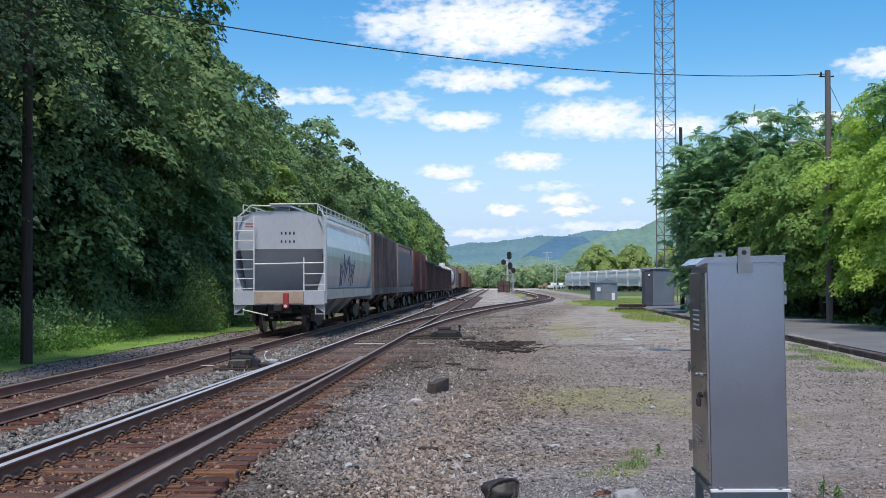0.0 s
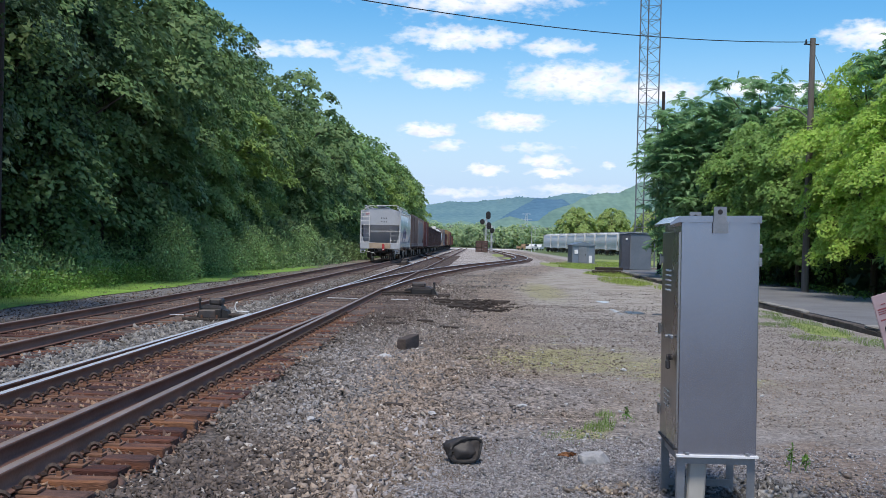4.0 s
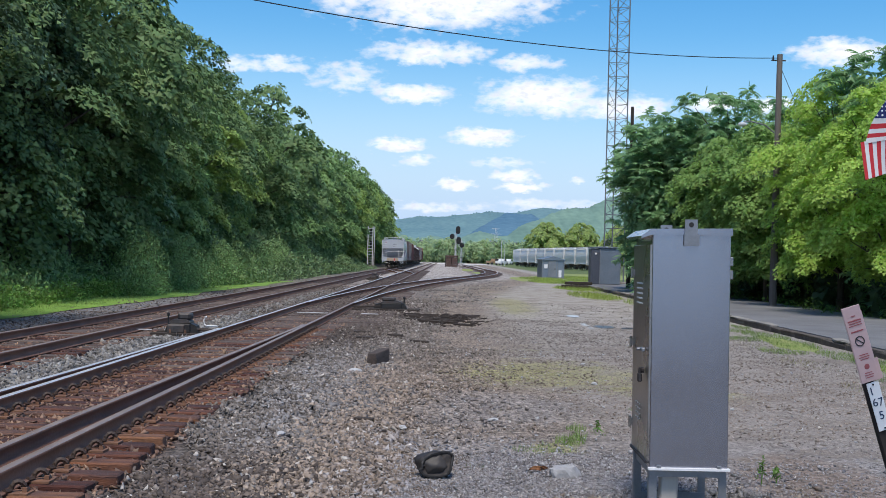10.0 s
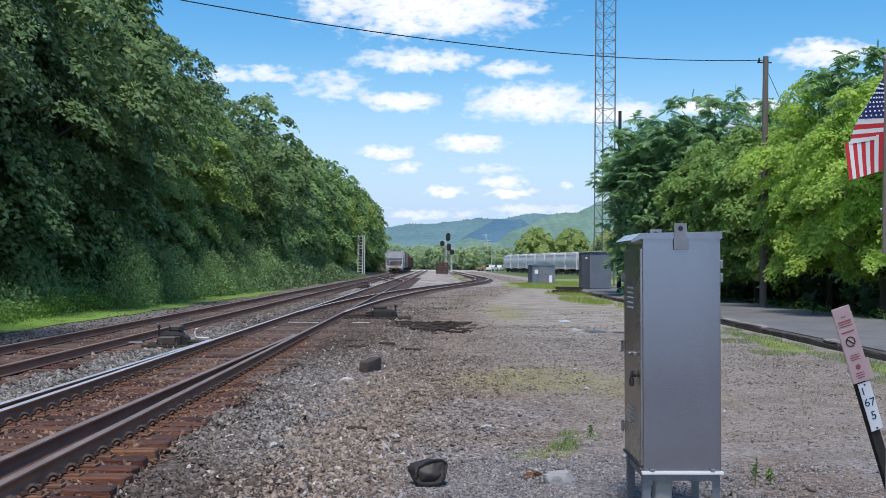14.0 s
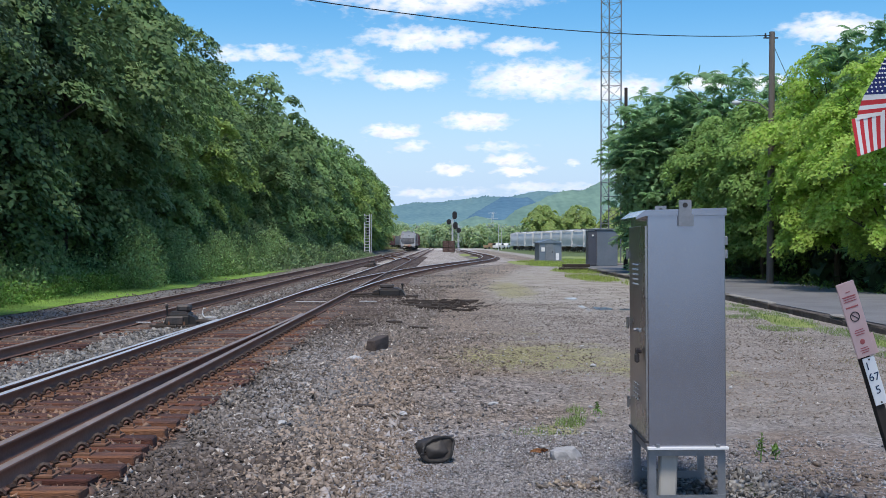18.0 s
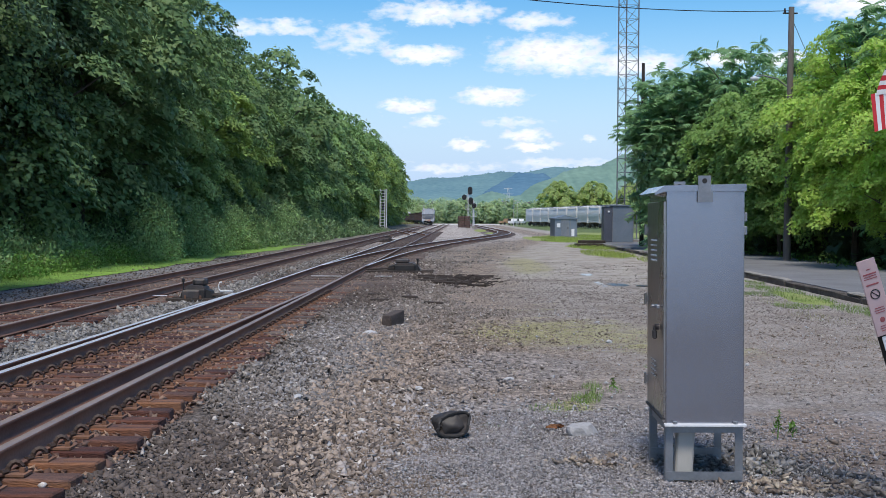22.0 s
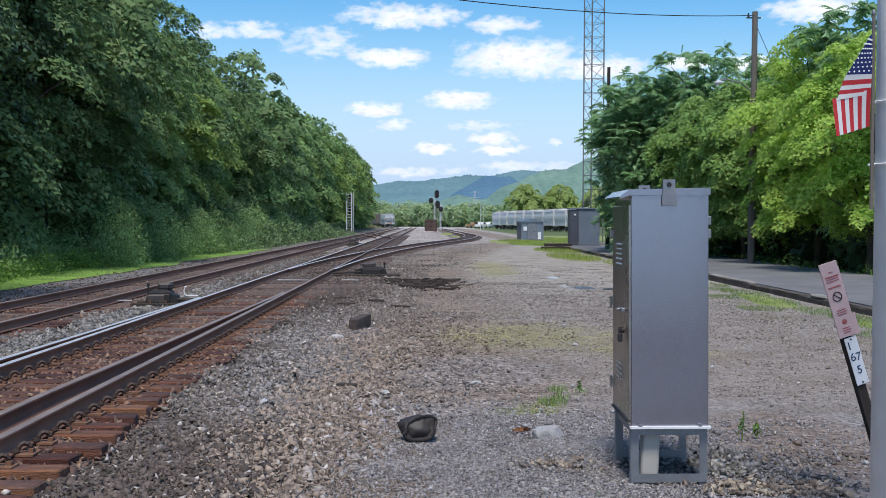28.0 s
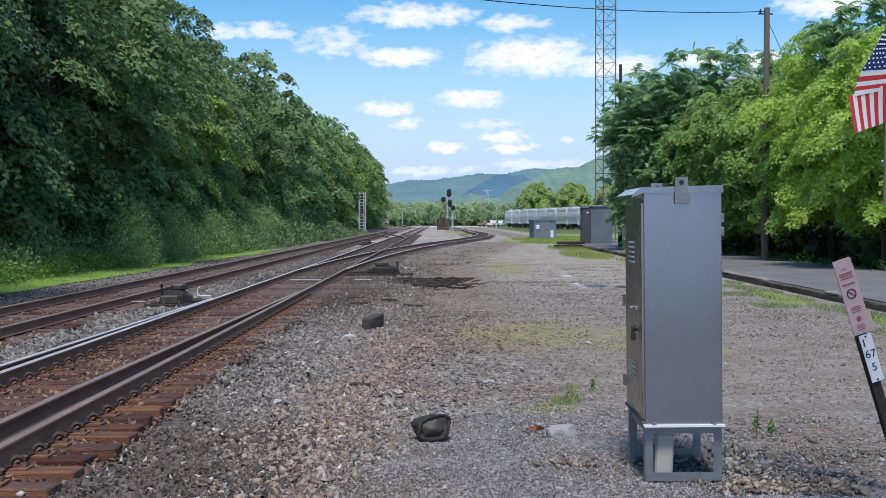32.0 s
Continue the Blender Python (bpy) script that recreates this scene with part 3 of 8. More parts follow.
def prism(bm, outline, y0, y1):
    """An outline of (x, z) pushed from y0 to y1."""
    a = [bm.verts.new((x, y0, z)) for x, z in outline]
    b = [bm.verts.new((x, y1, z)) for x, z in outline]
    n = len(outline)
    bm.faces.new(a)
    bm.faces.new(b[::-1])
    for i in range(n):
        bm.faces.new((a[i], b[i], b[(i + 1) % n], a[(i + 1) % n]))
    bmesh.ops.recalc_face_normals(bm, faces=bm.faces)
    return bm


def lump(bm, at, size, detail=2, rough=0.25, freq=1.6, seed=0):
    """An uneven stone-like body."""
    got = bmesh.ops.create_icosphere(bm, subdivisions=detail, radius=1.0)
    for v in got["verts"]:
        k = 1 + rough * noise.noise(v.co * freq + Vector((seed * 7.3, seed * 3.1, seed)))
        v.co = Vector((v.co.x * size[0] * k, v.co.y * size[1] * k, v.co.z * size[2] * k)) + Vector(at)
    return bm


def leaves(name, centers, size, material, parent=None, label="", kind="", aspect=0.55, droop=0.25, out=None, seed=1, tri=False, flat=1.0, lie=0.0, face=None):
    """Small leaves at the given centres: folded ones of two faces, or plain pointed ones of one face."""
    g = np.random.default_rng(seed)
    n = len(centers)
    u = g.normal(size=(n, 3))
    if out is not None:
        u += out * 0.7
    u[:, 2] = (u[:, 2] - droop) * flat
    u /= np.linalg.norm(u, axis=1, keepdims=True)
    w = g.normal(size=(n, 3))
    if lie:
        # blades lie roughly level, as on a spray of twigs
        u[:, 2] *= 1 - 0.6 * lie
        u /= np.linalg.norm(u, axis=1, keepdims=True)
        w = w * (1 - lie) * 0.9 + np.array([0.0, 0.0, 1.0])
    if face is not None:
        # blades turn their faces outwards from the clump
        w = face / (np.linalg.norm(face, axis=1, keepdims=True) + 1e-9) + g.normal(0, 0.38, (n, 3))
        w /= np.linalg.norm(w, axis=1, keepdims=True)
        u -= w * (u * w).sum(1, keepdims=True)
        u /= np.linalg.norm(u, axis=1, keepdims=True) + 1e-9
    v = np.cross(u, w)
    v /= np.linalg.norm(v, axis=1, keepdims=True) + 1e-9
    s = (size * g.uniform(0.6, 1.4, n))[:, None]
    nrm = np.cross(u, v)
    base, tip = centers - u * s * 0.5, centers + u * s * 0.5
    left, right = centers + v * s * aspect * 0.5 + nrm * s * 0.1, centers - v * s * aspect * 0.5 + nrm * s * 0.1
    if tri:
        near = centers - u * s * 0.3
        verts = np.stack([near + v * s * aspect * 0.6, near - v * s * aspect * 0.6, centers + u * s * 0.7], 1).reshape(-1, 3)
        return raw(name, verts, np.arange(n * 3).reshape(-1, 3), material, parent, label, kind)
    verts = np.stack([base, right, tip, left], 1).reshape(-1, 3)
    i = np.arange(n)[:, None] * 4
    faces = np.concatenate([i + [0, 1, 2], i + [0, 2, 3]], 1).reshape(-1, 3)
    return raw(name, verts, faces, material, parent, label, kind)


def fronds(name, centers, away, length, pairs, blade, width, material, parent, seed):
    """Feathery compound leaves: a drooping axis with pairs of narrow leaflets."""
    g = np.random.default_rng(seed)
    n = len(centers)
    d = away + g.normal(0, 1.0, (n, 3)) * np.array([1, 1, 0.35])
    d /= np.linalg.norm(d, axis=1, keepdims=True)
    side = np.cross(d, np.array([0.0, 0.0, 1.0]) + g.normal(0, 0.35, (n, 3)))
    side /= np.linalg.norm(side, axis=1, keepdims=True) + 1e-9
    size = g.uniform(0.7, 1.3, n)[:, None]
    up = np.array([0.0, 0.0, 1.0])
    tris = []
    for k in range(pairs):
        s = (k + 1) / pairs
        axis = centers + d * size * length * s + up * size * length * (0.22 * s - 0.42 * s * s)
        ahead = d + up * (0.22 - 0.84 * s)
        reach = blade * (1.0 - 0.45 * abs(s - 0.45)) * size
        for w in (-1, 1):
            tip = axis + (side * w * 0.85 + ahead * 0.5 - up * 0.3) * reach
            tris.append(np.stack([axis - ahead * width * 0.5 * size, axis + ahead * width * 0.5 * size, tip], 1))
    v = np.concatenate(tris).reshape(-1, 3)
    return raw(name, v, np.arange(len(v)).reshape(-1, 3), material, parent)


def ball_points(g, n, shell=0.45):
    """Points in a ball, denser towards its skin."""
    d = g.normal(size=(n, 3))
    d /= np.linalg.norm(d, axis=1, keepdims=True)
    return d * (g.uniform(0, 1, n) ** shell)[:, None], d


# ---- ground ----
TILT = 0.0155                     # the tracks lean this much to the left of straight ahead


def left_main(y):
    d = max(0.0, y - 330.0)
    return -7.27 - 0.0182 * y - d * d / 1040.0


def right_main(y):
    return -3.85 - TILT * y


def siding(y):
    """Leaves the near track at the switch, bows to the right and comes back to the yard."""
    d = max(0.0, y - 36.0)
    if d < 66:
        return right_main(y) + 5.45 * (d / 66) ** 1.7
    e = y - 102.0
    a = right_main(102.0) + 5.45 + 0.125 * min(e, 65) - 0.00118 * min(e, 65) ** 2
    return a - 0.028 * max(0.0, e - 65)


def crossover(y):
    k = min(1.0, max(0.0, (y - 112.0) / 58.0))
    k = k * k * (3 - 2 * k)
    return right_main(y) * (1 - k) + left_main(y) * k


def ground_material():
    m = bpy.data.materials.new("yard_gravel")
    m.use_nodes = True
    nt = m.node_tree
    N, L = nt.nodes.new, nt.links.new
    b = nt.nodes["Principled BSDF"]
    coord, sep = N("ShaderNodeTexCoord"), N("ShaderNodeSeparateXYZ")
    L(coord.outputs["Object"], sep.inputs[0])

    def op(kind, a, c, d=None):
        n = N("ShaderNodeMath")
        n.operation = kind
        for i, v in enumerate((a, c, d)):
            if isinstance(v, (int, float)):
                n.inputs[i].default_value = v
            elif v is not None:
                L(v, n.inputs[i])
        return n.outputs[0]

    def tex(scale, detail=5.0, rough=0.6):
        n = N("ShaderNodeTexNoise")
        n.inputs["Scale"].default_value, n.inputs["Detail"].default_value, n.inputs["Roughness"].default_value = scale, detail, rough
        L(coord.outputs["Object"], n.inputs["Vector"])
        return n.outputs["Fac"]

    def smooth(v, lo, hi):
        n = N("ShaderNodeMapRange")
        n.interpolation_type = "SMOOTHSTEP"
        n.inputs["From Min"].default_value, n.inputs["From Max"].default_value = lo, hi
        L(v, n.inputs["Value"])
        return n.outputs[0]

    def mix(f, a, c):
        n = N("ShaderNodeMixRGB")
        L(f, n.inputs["Fac"])
        for s, v in (("Color1", a), ("Color2", c)):
            if isinstance(v, tuple):
                n.inputs[s].default_value = (*v, 1)
            else:
                L(v, n.inputs[s])
        return n.outputs[0]

    x = op("ADD", sep.outputs[0], op("MULTIPLY", sep.outputs[1], TILT))
    wob = op("MULTIPLY", op("SUBTRACT", tex(0.35, 4), 0.5), 3.0)
    xw = op("ADD", x, wob)
    grain, pebble, patch = tex(28.0, 4, 0.7), tex(9.0, 3), tex(0.5, 5)
    v = N("ShaderNodeTexVoronoi")
    v.inputs["Scale"].default_value = 26.0
    L(coord.outputs["Object"], v.inputs["Vector"])
    speck = N("ShaderNodeSeparateColor")
    L(v.outputs["Color"], speck.inputs[0])
    # near ballast is coloured dark like the shaded gaps between stones
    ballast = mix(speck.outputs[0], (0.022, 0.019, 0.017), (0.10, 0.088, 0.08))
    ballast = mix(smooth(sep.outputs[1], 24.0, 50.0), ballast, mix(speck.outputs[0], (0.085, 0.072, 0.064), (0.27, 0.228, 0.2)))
    # sun on the far yard is put into a paler ballast colour
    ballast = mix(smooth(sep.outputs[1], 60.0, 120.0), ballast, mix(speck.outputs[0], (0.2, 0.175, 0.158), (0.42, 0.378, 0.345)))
    brown = mix(speck.outputs[0], (0.10, 0.078, 0.06), (0.31, 0.25, 0.2))
    drive = mix(op("ADD", op("MULTIPLY", speck.outputs[0], 0.6), op("MULTIPLY", grain, 0.4)), (0.225, 0.205, 0.178), (0.43, 0.4, 0.36))
    # the drive is darker close by, paler further off
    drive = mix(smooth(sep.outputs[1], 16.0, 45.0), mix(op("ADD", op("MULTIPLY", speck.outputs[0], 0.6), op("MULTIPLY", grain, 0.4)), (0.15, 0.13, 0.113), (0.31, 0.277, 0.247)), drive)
    fines = mix(speck.outputs[0], (0.12, 0.114, 0.114), (0.29, 0.278, 0.28))
    # the ballast widens with the siding that swings out to the right
    bow = op("MULTIPLY", op("POWER", op("MINIMUM", op("MAXIMUM", op("DIVIDE", op("SUBTRACT", sep.outputs[1], 36.0), 66.0), 0.0), 1.25), 1.7), 6.6)
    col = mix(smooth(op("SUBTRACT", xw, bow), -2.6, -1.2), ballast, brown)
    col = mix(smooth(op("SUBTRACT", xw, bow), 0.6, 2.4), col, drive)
    near = op("MULTIPLY", op("SUBTRACT", 1.0, smooth(sep.outputs[1], 9.5, 13.0)), smooth(xw, -1.4, -0.4))
    col = mix(near, col, fines)
    dx, dy = op("DIVIDE", op("SUBTRACT", sep.outputs[0], 0.4), 1.0), op("DIVIDE", op("SUBTRACT", sep.outputs[1], 14.2), 1.5)
    far = op("ADD", op("ADD", op("MULTIPLY", dx, dx), op("MULTIPLY", dy, dy)), op("MULTIPLY", op("SUBTRACT", tex(1.5, 4), 0.5), 2.0))
    soil = mix(patch, (0.13, 0.108, 0.09), (0.23, 0.195, 0.165))
    col = mix(op("MULTIPLY", smooth(tex(0.8, 6, 0.7), 0.47, 0.62), op("MULTIPLY", smooth(xw, 0.2, 1.5), 0.8)), col, soil)
    col = mix(op("MULTIPLY", op("SUBTRACT", 1.0, smooth(far, 0.2, 1.6)), 0.4), col, fines)
    dry = mix(pebble, (0.13, 0.13, 0.05), (0.24, 0.22, 0.10))
    col = mix(op("MULTIPLY", smooth(tex(0.33, 6, 0.75), 0.56, 0.66), op("MULTIPLY", smooth(x, 0.5, 1.5), 0.55)), col, dry)
    # bare brown soil round the marker post
    dx, dy = op("DIVIDE", op("SUBTRACT", sep.outputs[0], 3.0), 0.75), op("DIVIDE", op("SUBTRACT", sep.outputs[1], 9.6), 1.9)
    far = op("ADD", op("ADD", op("MULTIPLY", dx, dx), op("MULTIPLY", dy, dy)), op("MULTIPLY", op("SUBTRACT", tex(2.2, 6, 0.75), 0.5), 3.0))
    col = mix(op("MULTIPLY", op("SUBTRACT", 1.0, smooth(far, 0.2, 1.4)), 0.8), col, mix(speck.outputs[0], (0.115, 0.082, 0.06), (0.235, 0.178, 0.138)))
    # thin yellowish grass on the worn drive
    for cx, cy, rx, ry in ((1.35, 18.8, 1.7, 2.4), (2.9, 16.3, 1.0, 1.0), (1.9, 47.0, 0.9, 9.0), (0.9, 11.4, 0.3, 0.5)):
        dx, dy = op("DIVIDE", op("SUBTRACT", sep.outputs[0], cx), rx), op("DIVIDE", op("SUBTRACT", sep.outputs[1], cy), ry)
        far = op("ADD", op("ADD", op("MULTIPLY", dx, dx), op("MULTIPLY", dy, dy)), op("MULTIPLY", op("SUBTRACT", tex(1.6, 7, 0.75), 0.5), 5.0))
        col = mix(op("MULTIPLY", op("SUBTRACT", 1.0, smooth(far, 0.0, 1.3)), 0.6), col, mix(pebble, (0.15, 0.15, 0.045), (0.34, 0.32, 0.12)))
    rusty = mix(speck.outputs[0], (0.09, 0.055, 0.042), (0.22, 0.14, 0.10))
    rusty = mix(smooth(sep.outputs[1], 22.0, 42.0), rusty, mix(speck.outputs[0], (0.07, 0.056, 0.052), (0.21, 0.175, 0.16)))
    for mid in (-3.85, -7.3):
        away = op("ABSOLUTE", op("SUBTRACT", x, mid), 0.0)
        col = mix(op("MULTIPLY", op("SUBTRACT", 1.0, smooth(away, 1.1, 1.5)), smooth(tex(0.45, 4), 0.32, 0.55)), col, rusty)
    away = op("ABSOLUTE", op("ADD", op("SUBTRACT", x, op("MULTIPLY", bow, 0.826)), 3.85), 0.0)
    col = mix(op("MULTIPLY", op("SUBTRACT", 1.0, smooth(away, 1.1, 1.5)), smooth(sep.outputs[1], 50.0, 70.0)), col, mix(speck.outputs[0], (0.07, 0.056, 0.052), (0.21, 0.175, 0.16)))
    cinder = mix(smooth(sep.outputs[1], 35.0, 70.0), mix(grain, (0.10, 0.10, 0.105), (0.20, 0.195, 0.195)), mix(grain, (0.10, 0.088, 0.07), (0.19, 0.175, 0.14)))
    col = mix(op("SUBTRACT", 1.0, smooth(op("ADD", x, op("MULTIPLY", wob, 0.25)), -9.5, -9.1)), col, cinder)
    earth = mix(pebble, (0.06, 0.09, 0.025), (0.12, 0.16, 0.05))
    col = mix(op("SUBTRACT", 1.0, smooth(op("ADD", x, op("MULTIPLY", wob, 0.4)), -15.5, -14.0)), col, earth)
    col = mix(smooth(x, 13.0, 15.0), col, earth)
    col = mix(smooth(sep.outputs[1], 420.0, 520.0), col, earth)
    # broad uneven patches far up the yard, where the grain no longer shows
    wide = op("MULTIPLY", op("SUBTRACT", smooth(tex(0.9, 7, 0.8), 0.34, 0.66), 0.5), op("MULTIPLY", smooth(sep.outputs[1], 14.0, 40.0), 0.62))
    broad = op("MULTIPLY", op("SUBTRACT", smooth(tex(0.17, 7, 0.8), 0.36, 0.64), 0.5), op("MULTIPLY", smooth(sep.outputs[1], 45.0, 90.0), 0.55))
    wide = op("ADD", wide, broad)
    mottle = op("ADD", wide, op("ADD", op("MULTIPLY", smooth(tex(3.4, 8, 0.85), 0.36, 0.64), 0.62), op("MULTIPLY", smooth(tex(16.0, 4, 0.9), 0.41, 0.59), 1.05)))
    # the packed drive is smoother than the loose ballast
    worn = op("MULTIPLY", smooth(op("SUBTRACT", xw, bow), 0.6, 2.2), op("ADD", 0.5, op("MULTIPLY", smooth(sep.outputs[1], 18.0, 34.0), 0.42)))
    mottle = op("ADD", op("MULTIPLY", mottle, op("SUBTRACT", 1.0, worn)), op("MULTIPLY", worn, 0.8))
    hsv = N("ShaderNodeHueSaturation")
    L(op("ADD", mottle, 0.3), hsv.inputs["Value"])
    L(col, hsv.inputs["Color"])
    L(hsv.outputs[0], b.inputs["Base Color"])
    b.inputs["Roughness"].default_value = 0.92
    h = op("ADD", op("MULTIPLY", v.outputs["Distance"], 0.6), op("MULTIPLY", grain, 0.6))
    bp = N("ShaderNodeBump")
    bp.inputs["Strength"].default_value, bp.inputs["Distance"].default_value = 0.9, 0.03
    L(h, bp.inputs["Height"])
    L(bp.outputs[0], b.inputs["Normal"])
    return m


def dip(x, y):
    """The ballast lies lower beside the ends of the ties near by."""
    a = x + TILT * y
    return -0.05 * min(1.0, max(0.0, (a + 2.95) / 0.3)) * min(1.0, max(0.0, (-1.3 - a) / 0.9)) * min(1.0, max(0.0, (15.0 - y) / 5.0))


def make_ground():
    # rows widen with distance; a gentle unevenness in the open yard
    ys = np.concatenate([np.arange(-30, 4, 4.0), np.arange(4, 45, 0.4), np.arange(45, 130, 3.0), np.arange(130, 600, 20.0), [700, 1000, 1600, 2600, 4800]])
    xs = np.concatenate([[-3000, -900, -300, -120, -60, -40], np.arange(-28, 16, 0.4), np.arange(16, 40, 3), [60, 120, 300, 900, 3000]])
    X, Y = np.meshgrid(xs, ys)
    Z = np.zeros_like(X)
    for i in range(X.shape[0]):
        for j in range(X.shape[1]):
            x, y = X[i, j], Y[i, j]
            if -2.2 < x < 7.8 and 4 < y < 60:
                e = min(1.0, (x + 2.2) / 1.0, (7.8 - x) / 1.0)
                Z[i, j] = e * (0.05 * noise.noise(Vector((x * 0.5, y * 0.35, 0))) + 0.015 * noise.noise(Vector((x * 2, y * 2, 4))))
            elif -9.1 < x + TILT * y < -2.45 and y < 200:
                Z[i, j] = -0.035
            elif x < -14 and -30 < y < 320:
                Z[i, j] = 0.12 * min(3.0, -14 - x)
            Z[i, j] += dip(x, y)
    n, k = X.shape
    i = (np.arange(n - 1)[:, None] * k + np.arange(k - 1)).ravel()[:, None]
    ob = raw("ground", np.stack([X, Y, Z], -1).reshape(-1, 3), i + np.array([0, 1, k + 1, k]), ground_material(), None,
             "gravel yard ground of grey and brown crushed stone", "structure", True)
    tagged(ob, category="ground")


make_ground()


def strip(name, x0, x1, ys, z, material, label, wob=0.5, seed=0):
    """A flat sheet beside the tracks with an uneven outline."""
    bm = bmesh.new()
    rows = []
    for y in ys:
        a = x0(y) + wob * noise.noise(Vector((y * 0.22, seed, 0.3)))
        b = x1(y) + wob * noise.noise(Vector((y * 0.22, seed + 9, 0.7)))
        rows.append([bm.verts.new((a + (b - a) * k / 6, y, z(a + (b - a) * k / 6))) for k in range(7)])
    for p, q in zip(rows, rows[1:]):
        for k in range(6):
            bm.faces.new((p[k], p[k + 1], q[k + 1], q[k]))
    return solo(name, bm, material, label, "grass", kind="structure", smooth=True)


def bank(x):
    return 0.02 + 0.12 * min(3.0, max(0.0, -14 - x))


strip("lawn", lambda y: -15.6 - TILT * y, lambda y: -10.6 - TILT * y + 0.018 * max(0, y - 30), np.arange(8, 78, 1.5), bank, M["lawn"], "bright green mown grass verge beside the far track")



def grass_patch(x, y, rx, ry, z=0.012, mat="lawn", label="uneven green grass on the edge of the yard", sink=0.006):
    bm = bmesh.new()
    n = 40
    mid = bm.verts.new((0, 0, z))
    ring = []
    for k in range(n):
        a = 2 * math.pi * k / n
        e = 1 + 0.35 * noise.noise(Vector((math.cos(a) * 2 + x, math.sin(a) * 2 + y, 0)))
        ring.append(bm.verts.new((rx * e * math.cos(a), ry * e * math.sin(a), z - sink)))
    for k in range(n):
        bm.faces.new((mid, ring[k], ring[(k + 1) % n]))
    return solo("grass_patch", bm, M[mat], label, "grass", kind="structure", at=pose(x, y, 0))


for _x, _y, _rx, _ry in ((7.4, 78.0, 1.5, 6.0), (6.9, 62.0, 1.0, 5.0), (7.3, 103.0, 1.8, 8.0), (10.0, 112.0, 3.0, 6.0), (12.5, 130.0, 5.0, 9.0), (18.0, 150.0, 6.0, 20.0), (0.4, 188.0, 0.9, 22.0), (1.6, 152.0, 0.7, 9.0), (5.2, 112.0, 0.9, 12.0)):
    grass_patch(_x, _y, _rx, _ry, mat="lawn_dry")

for _x, _y, _rx, _ry in ((7.55, 20.5, 0.5, 3.4), (7.5, 28.5, 0.6, 4.4), (7.6, 39.0, 0.5, 5.5)):
    grass_patch(_x, _y, _rx, _ry, 0.045, "lawn_dry", "uneven green grass along the foot of the platform", 0.075)

# a pale sheet painted as the sunlit ground beyond the cloud's shade
grass_patch(-4.0, 385.0, 15.0, 30.0, 0.02, "pale", "pale ballast at the far end of the yard with sunlight painted in")

# ---- railway tracks ----
RAIL = [(-0.07, 0.0), (0.07, 0.0), (0.07, 0.012), (0.012, 0.03), (0.012, 0.115), (0.036, 0.128), (0.036, 0.152), (0.028, 0.158), (-0.028, 0.158), (-0.036, 0.152), (-0.036, 0.128), (-0.012, 0.115), (-0.012, 0.03), (-0.07, 0.012)]
PITCH = 0.468                     # from tie to tie
BASE = 0.042                      # underside of the rail; its top is at 0.20


def rail(parent, line, off, y0, y1, step, shiny=True, name="rail", lift=0.0):
    ys = np.arange(y0, y1 + 1e-6, step)
    n = len(RAIL)
    verts, faces, top = [], [], []
    for y in ys:
        slope = (line(y + 0.5) - line(y - 0.5))
        c = line(y) + off
        for px, pz in RAIL:
            verts.append((c + px, y - slope * px, BASE + pz + lift))
    for i in range(len(ys) - 1):
        for k in range(n):
            faces.append((i * n + k, i * n + (k + 1) % n, (i + 1) * n + (k + 1) % n, (i + 1) * n + k))
    ob = raw(name, verts, faces, M["rail_side"], parent)
    ob.data.materials.append(M["rail_top"] if shiny else M["rail_dull"])
    ob.data.polygons.foreach_set("material_index", [1 if k in (6, 7, 8) else 0 for _ in range(len(ys) - 1) for k in range(n)])
    return ob


def tie_mesh(seed, length, mat="tie"):
    bm = bmesh.new()
    box(bm, 0, 0, 0, length, 0.22, 0.17, 0.012)
    for v in bm.verts:
        v.co += 0.012 * Vector((noise.noise(v.co * 3 + Vector((seed, 0, 0))) * 3, noise.noise(v.co * 2 + Vector((0, seed, 0))), 0.6 * noise.noise(v.co * 2 + Vector((0, 0, seed)))))
    me = bpy.data.meshes.new("tie")
    bm.to_mesh(me)
    bm.free()
    me.materials.append(M[mat])
    return me


TIES = [tie_mesh(i * 1.7, 2.59) for i in range(6)]
LONG = [tie_mesh(20 + i * 1.7, 3.7, "tie_old") for i in range(3)]
OLD = [tie_mesh(40 + i * 1.7, 2.59, "tie_old") for i in range(6)]


def fastenings(parent, line, rows, side=(-1, 1)):
    """Tie plates with their bolts, and looped spring clips standing on them, joined."""
    bm = bmesh.new()
    pb = bmesh.new()
    for y in rows:
        for s in side:
            c = line(y) + s * 0.755
            box(pb, c, y, 0.036, 0.42, 0.17, 0.016)
            for o in (-1, 1):
                box(pb, c + o * 0.17, y, 0.058, 0.035, 0.035, 0.036)
                arch = [(c + o * (0.12 - 0.045 * math.cos(math.pi * k / 6)), y + 0.05 * (k / 6 - 0.5), 0.055 + 0.062 * math.sin(math.pi * k / 6)) for k in range(7)]
                tube(bm, [(c + o * 0.06, y - 0.1, 0.06)] + arch + [(c + o * 0.16, y + 0.08, 0.05)], 0.02, 5)
    part("tie_plates", pb, M["plate"], parent, "rusted tie plates", kind="stuff")
    part("rail_clips", bm, M["clip"], parent, "dark looped spring clips holding the rail", kind="stuff")


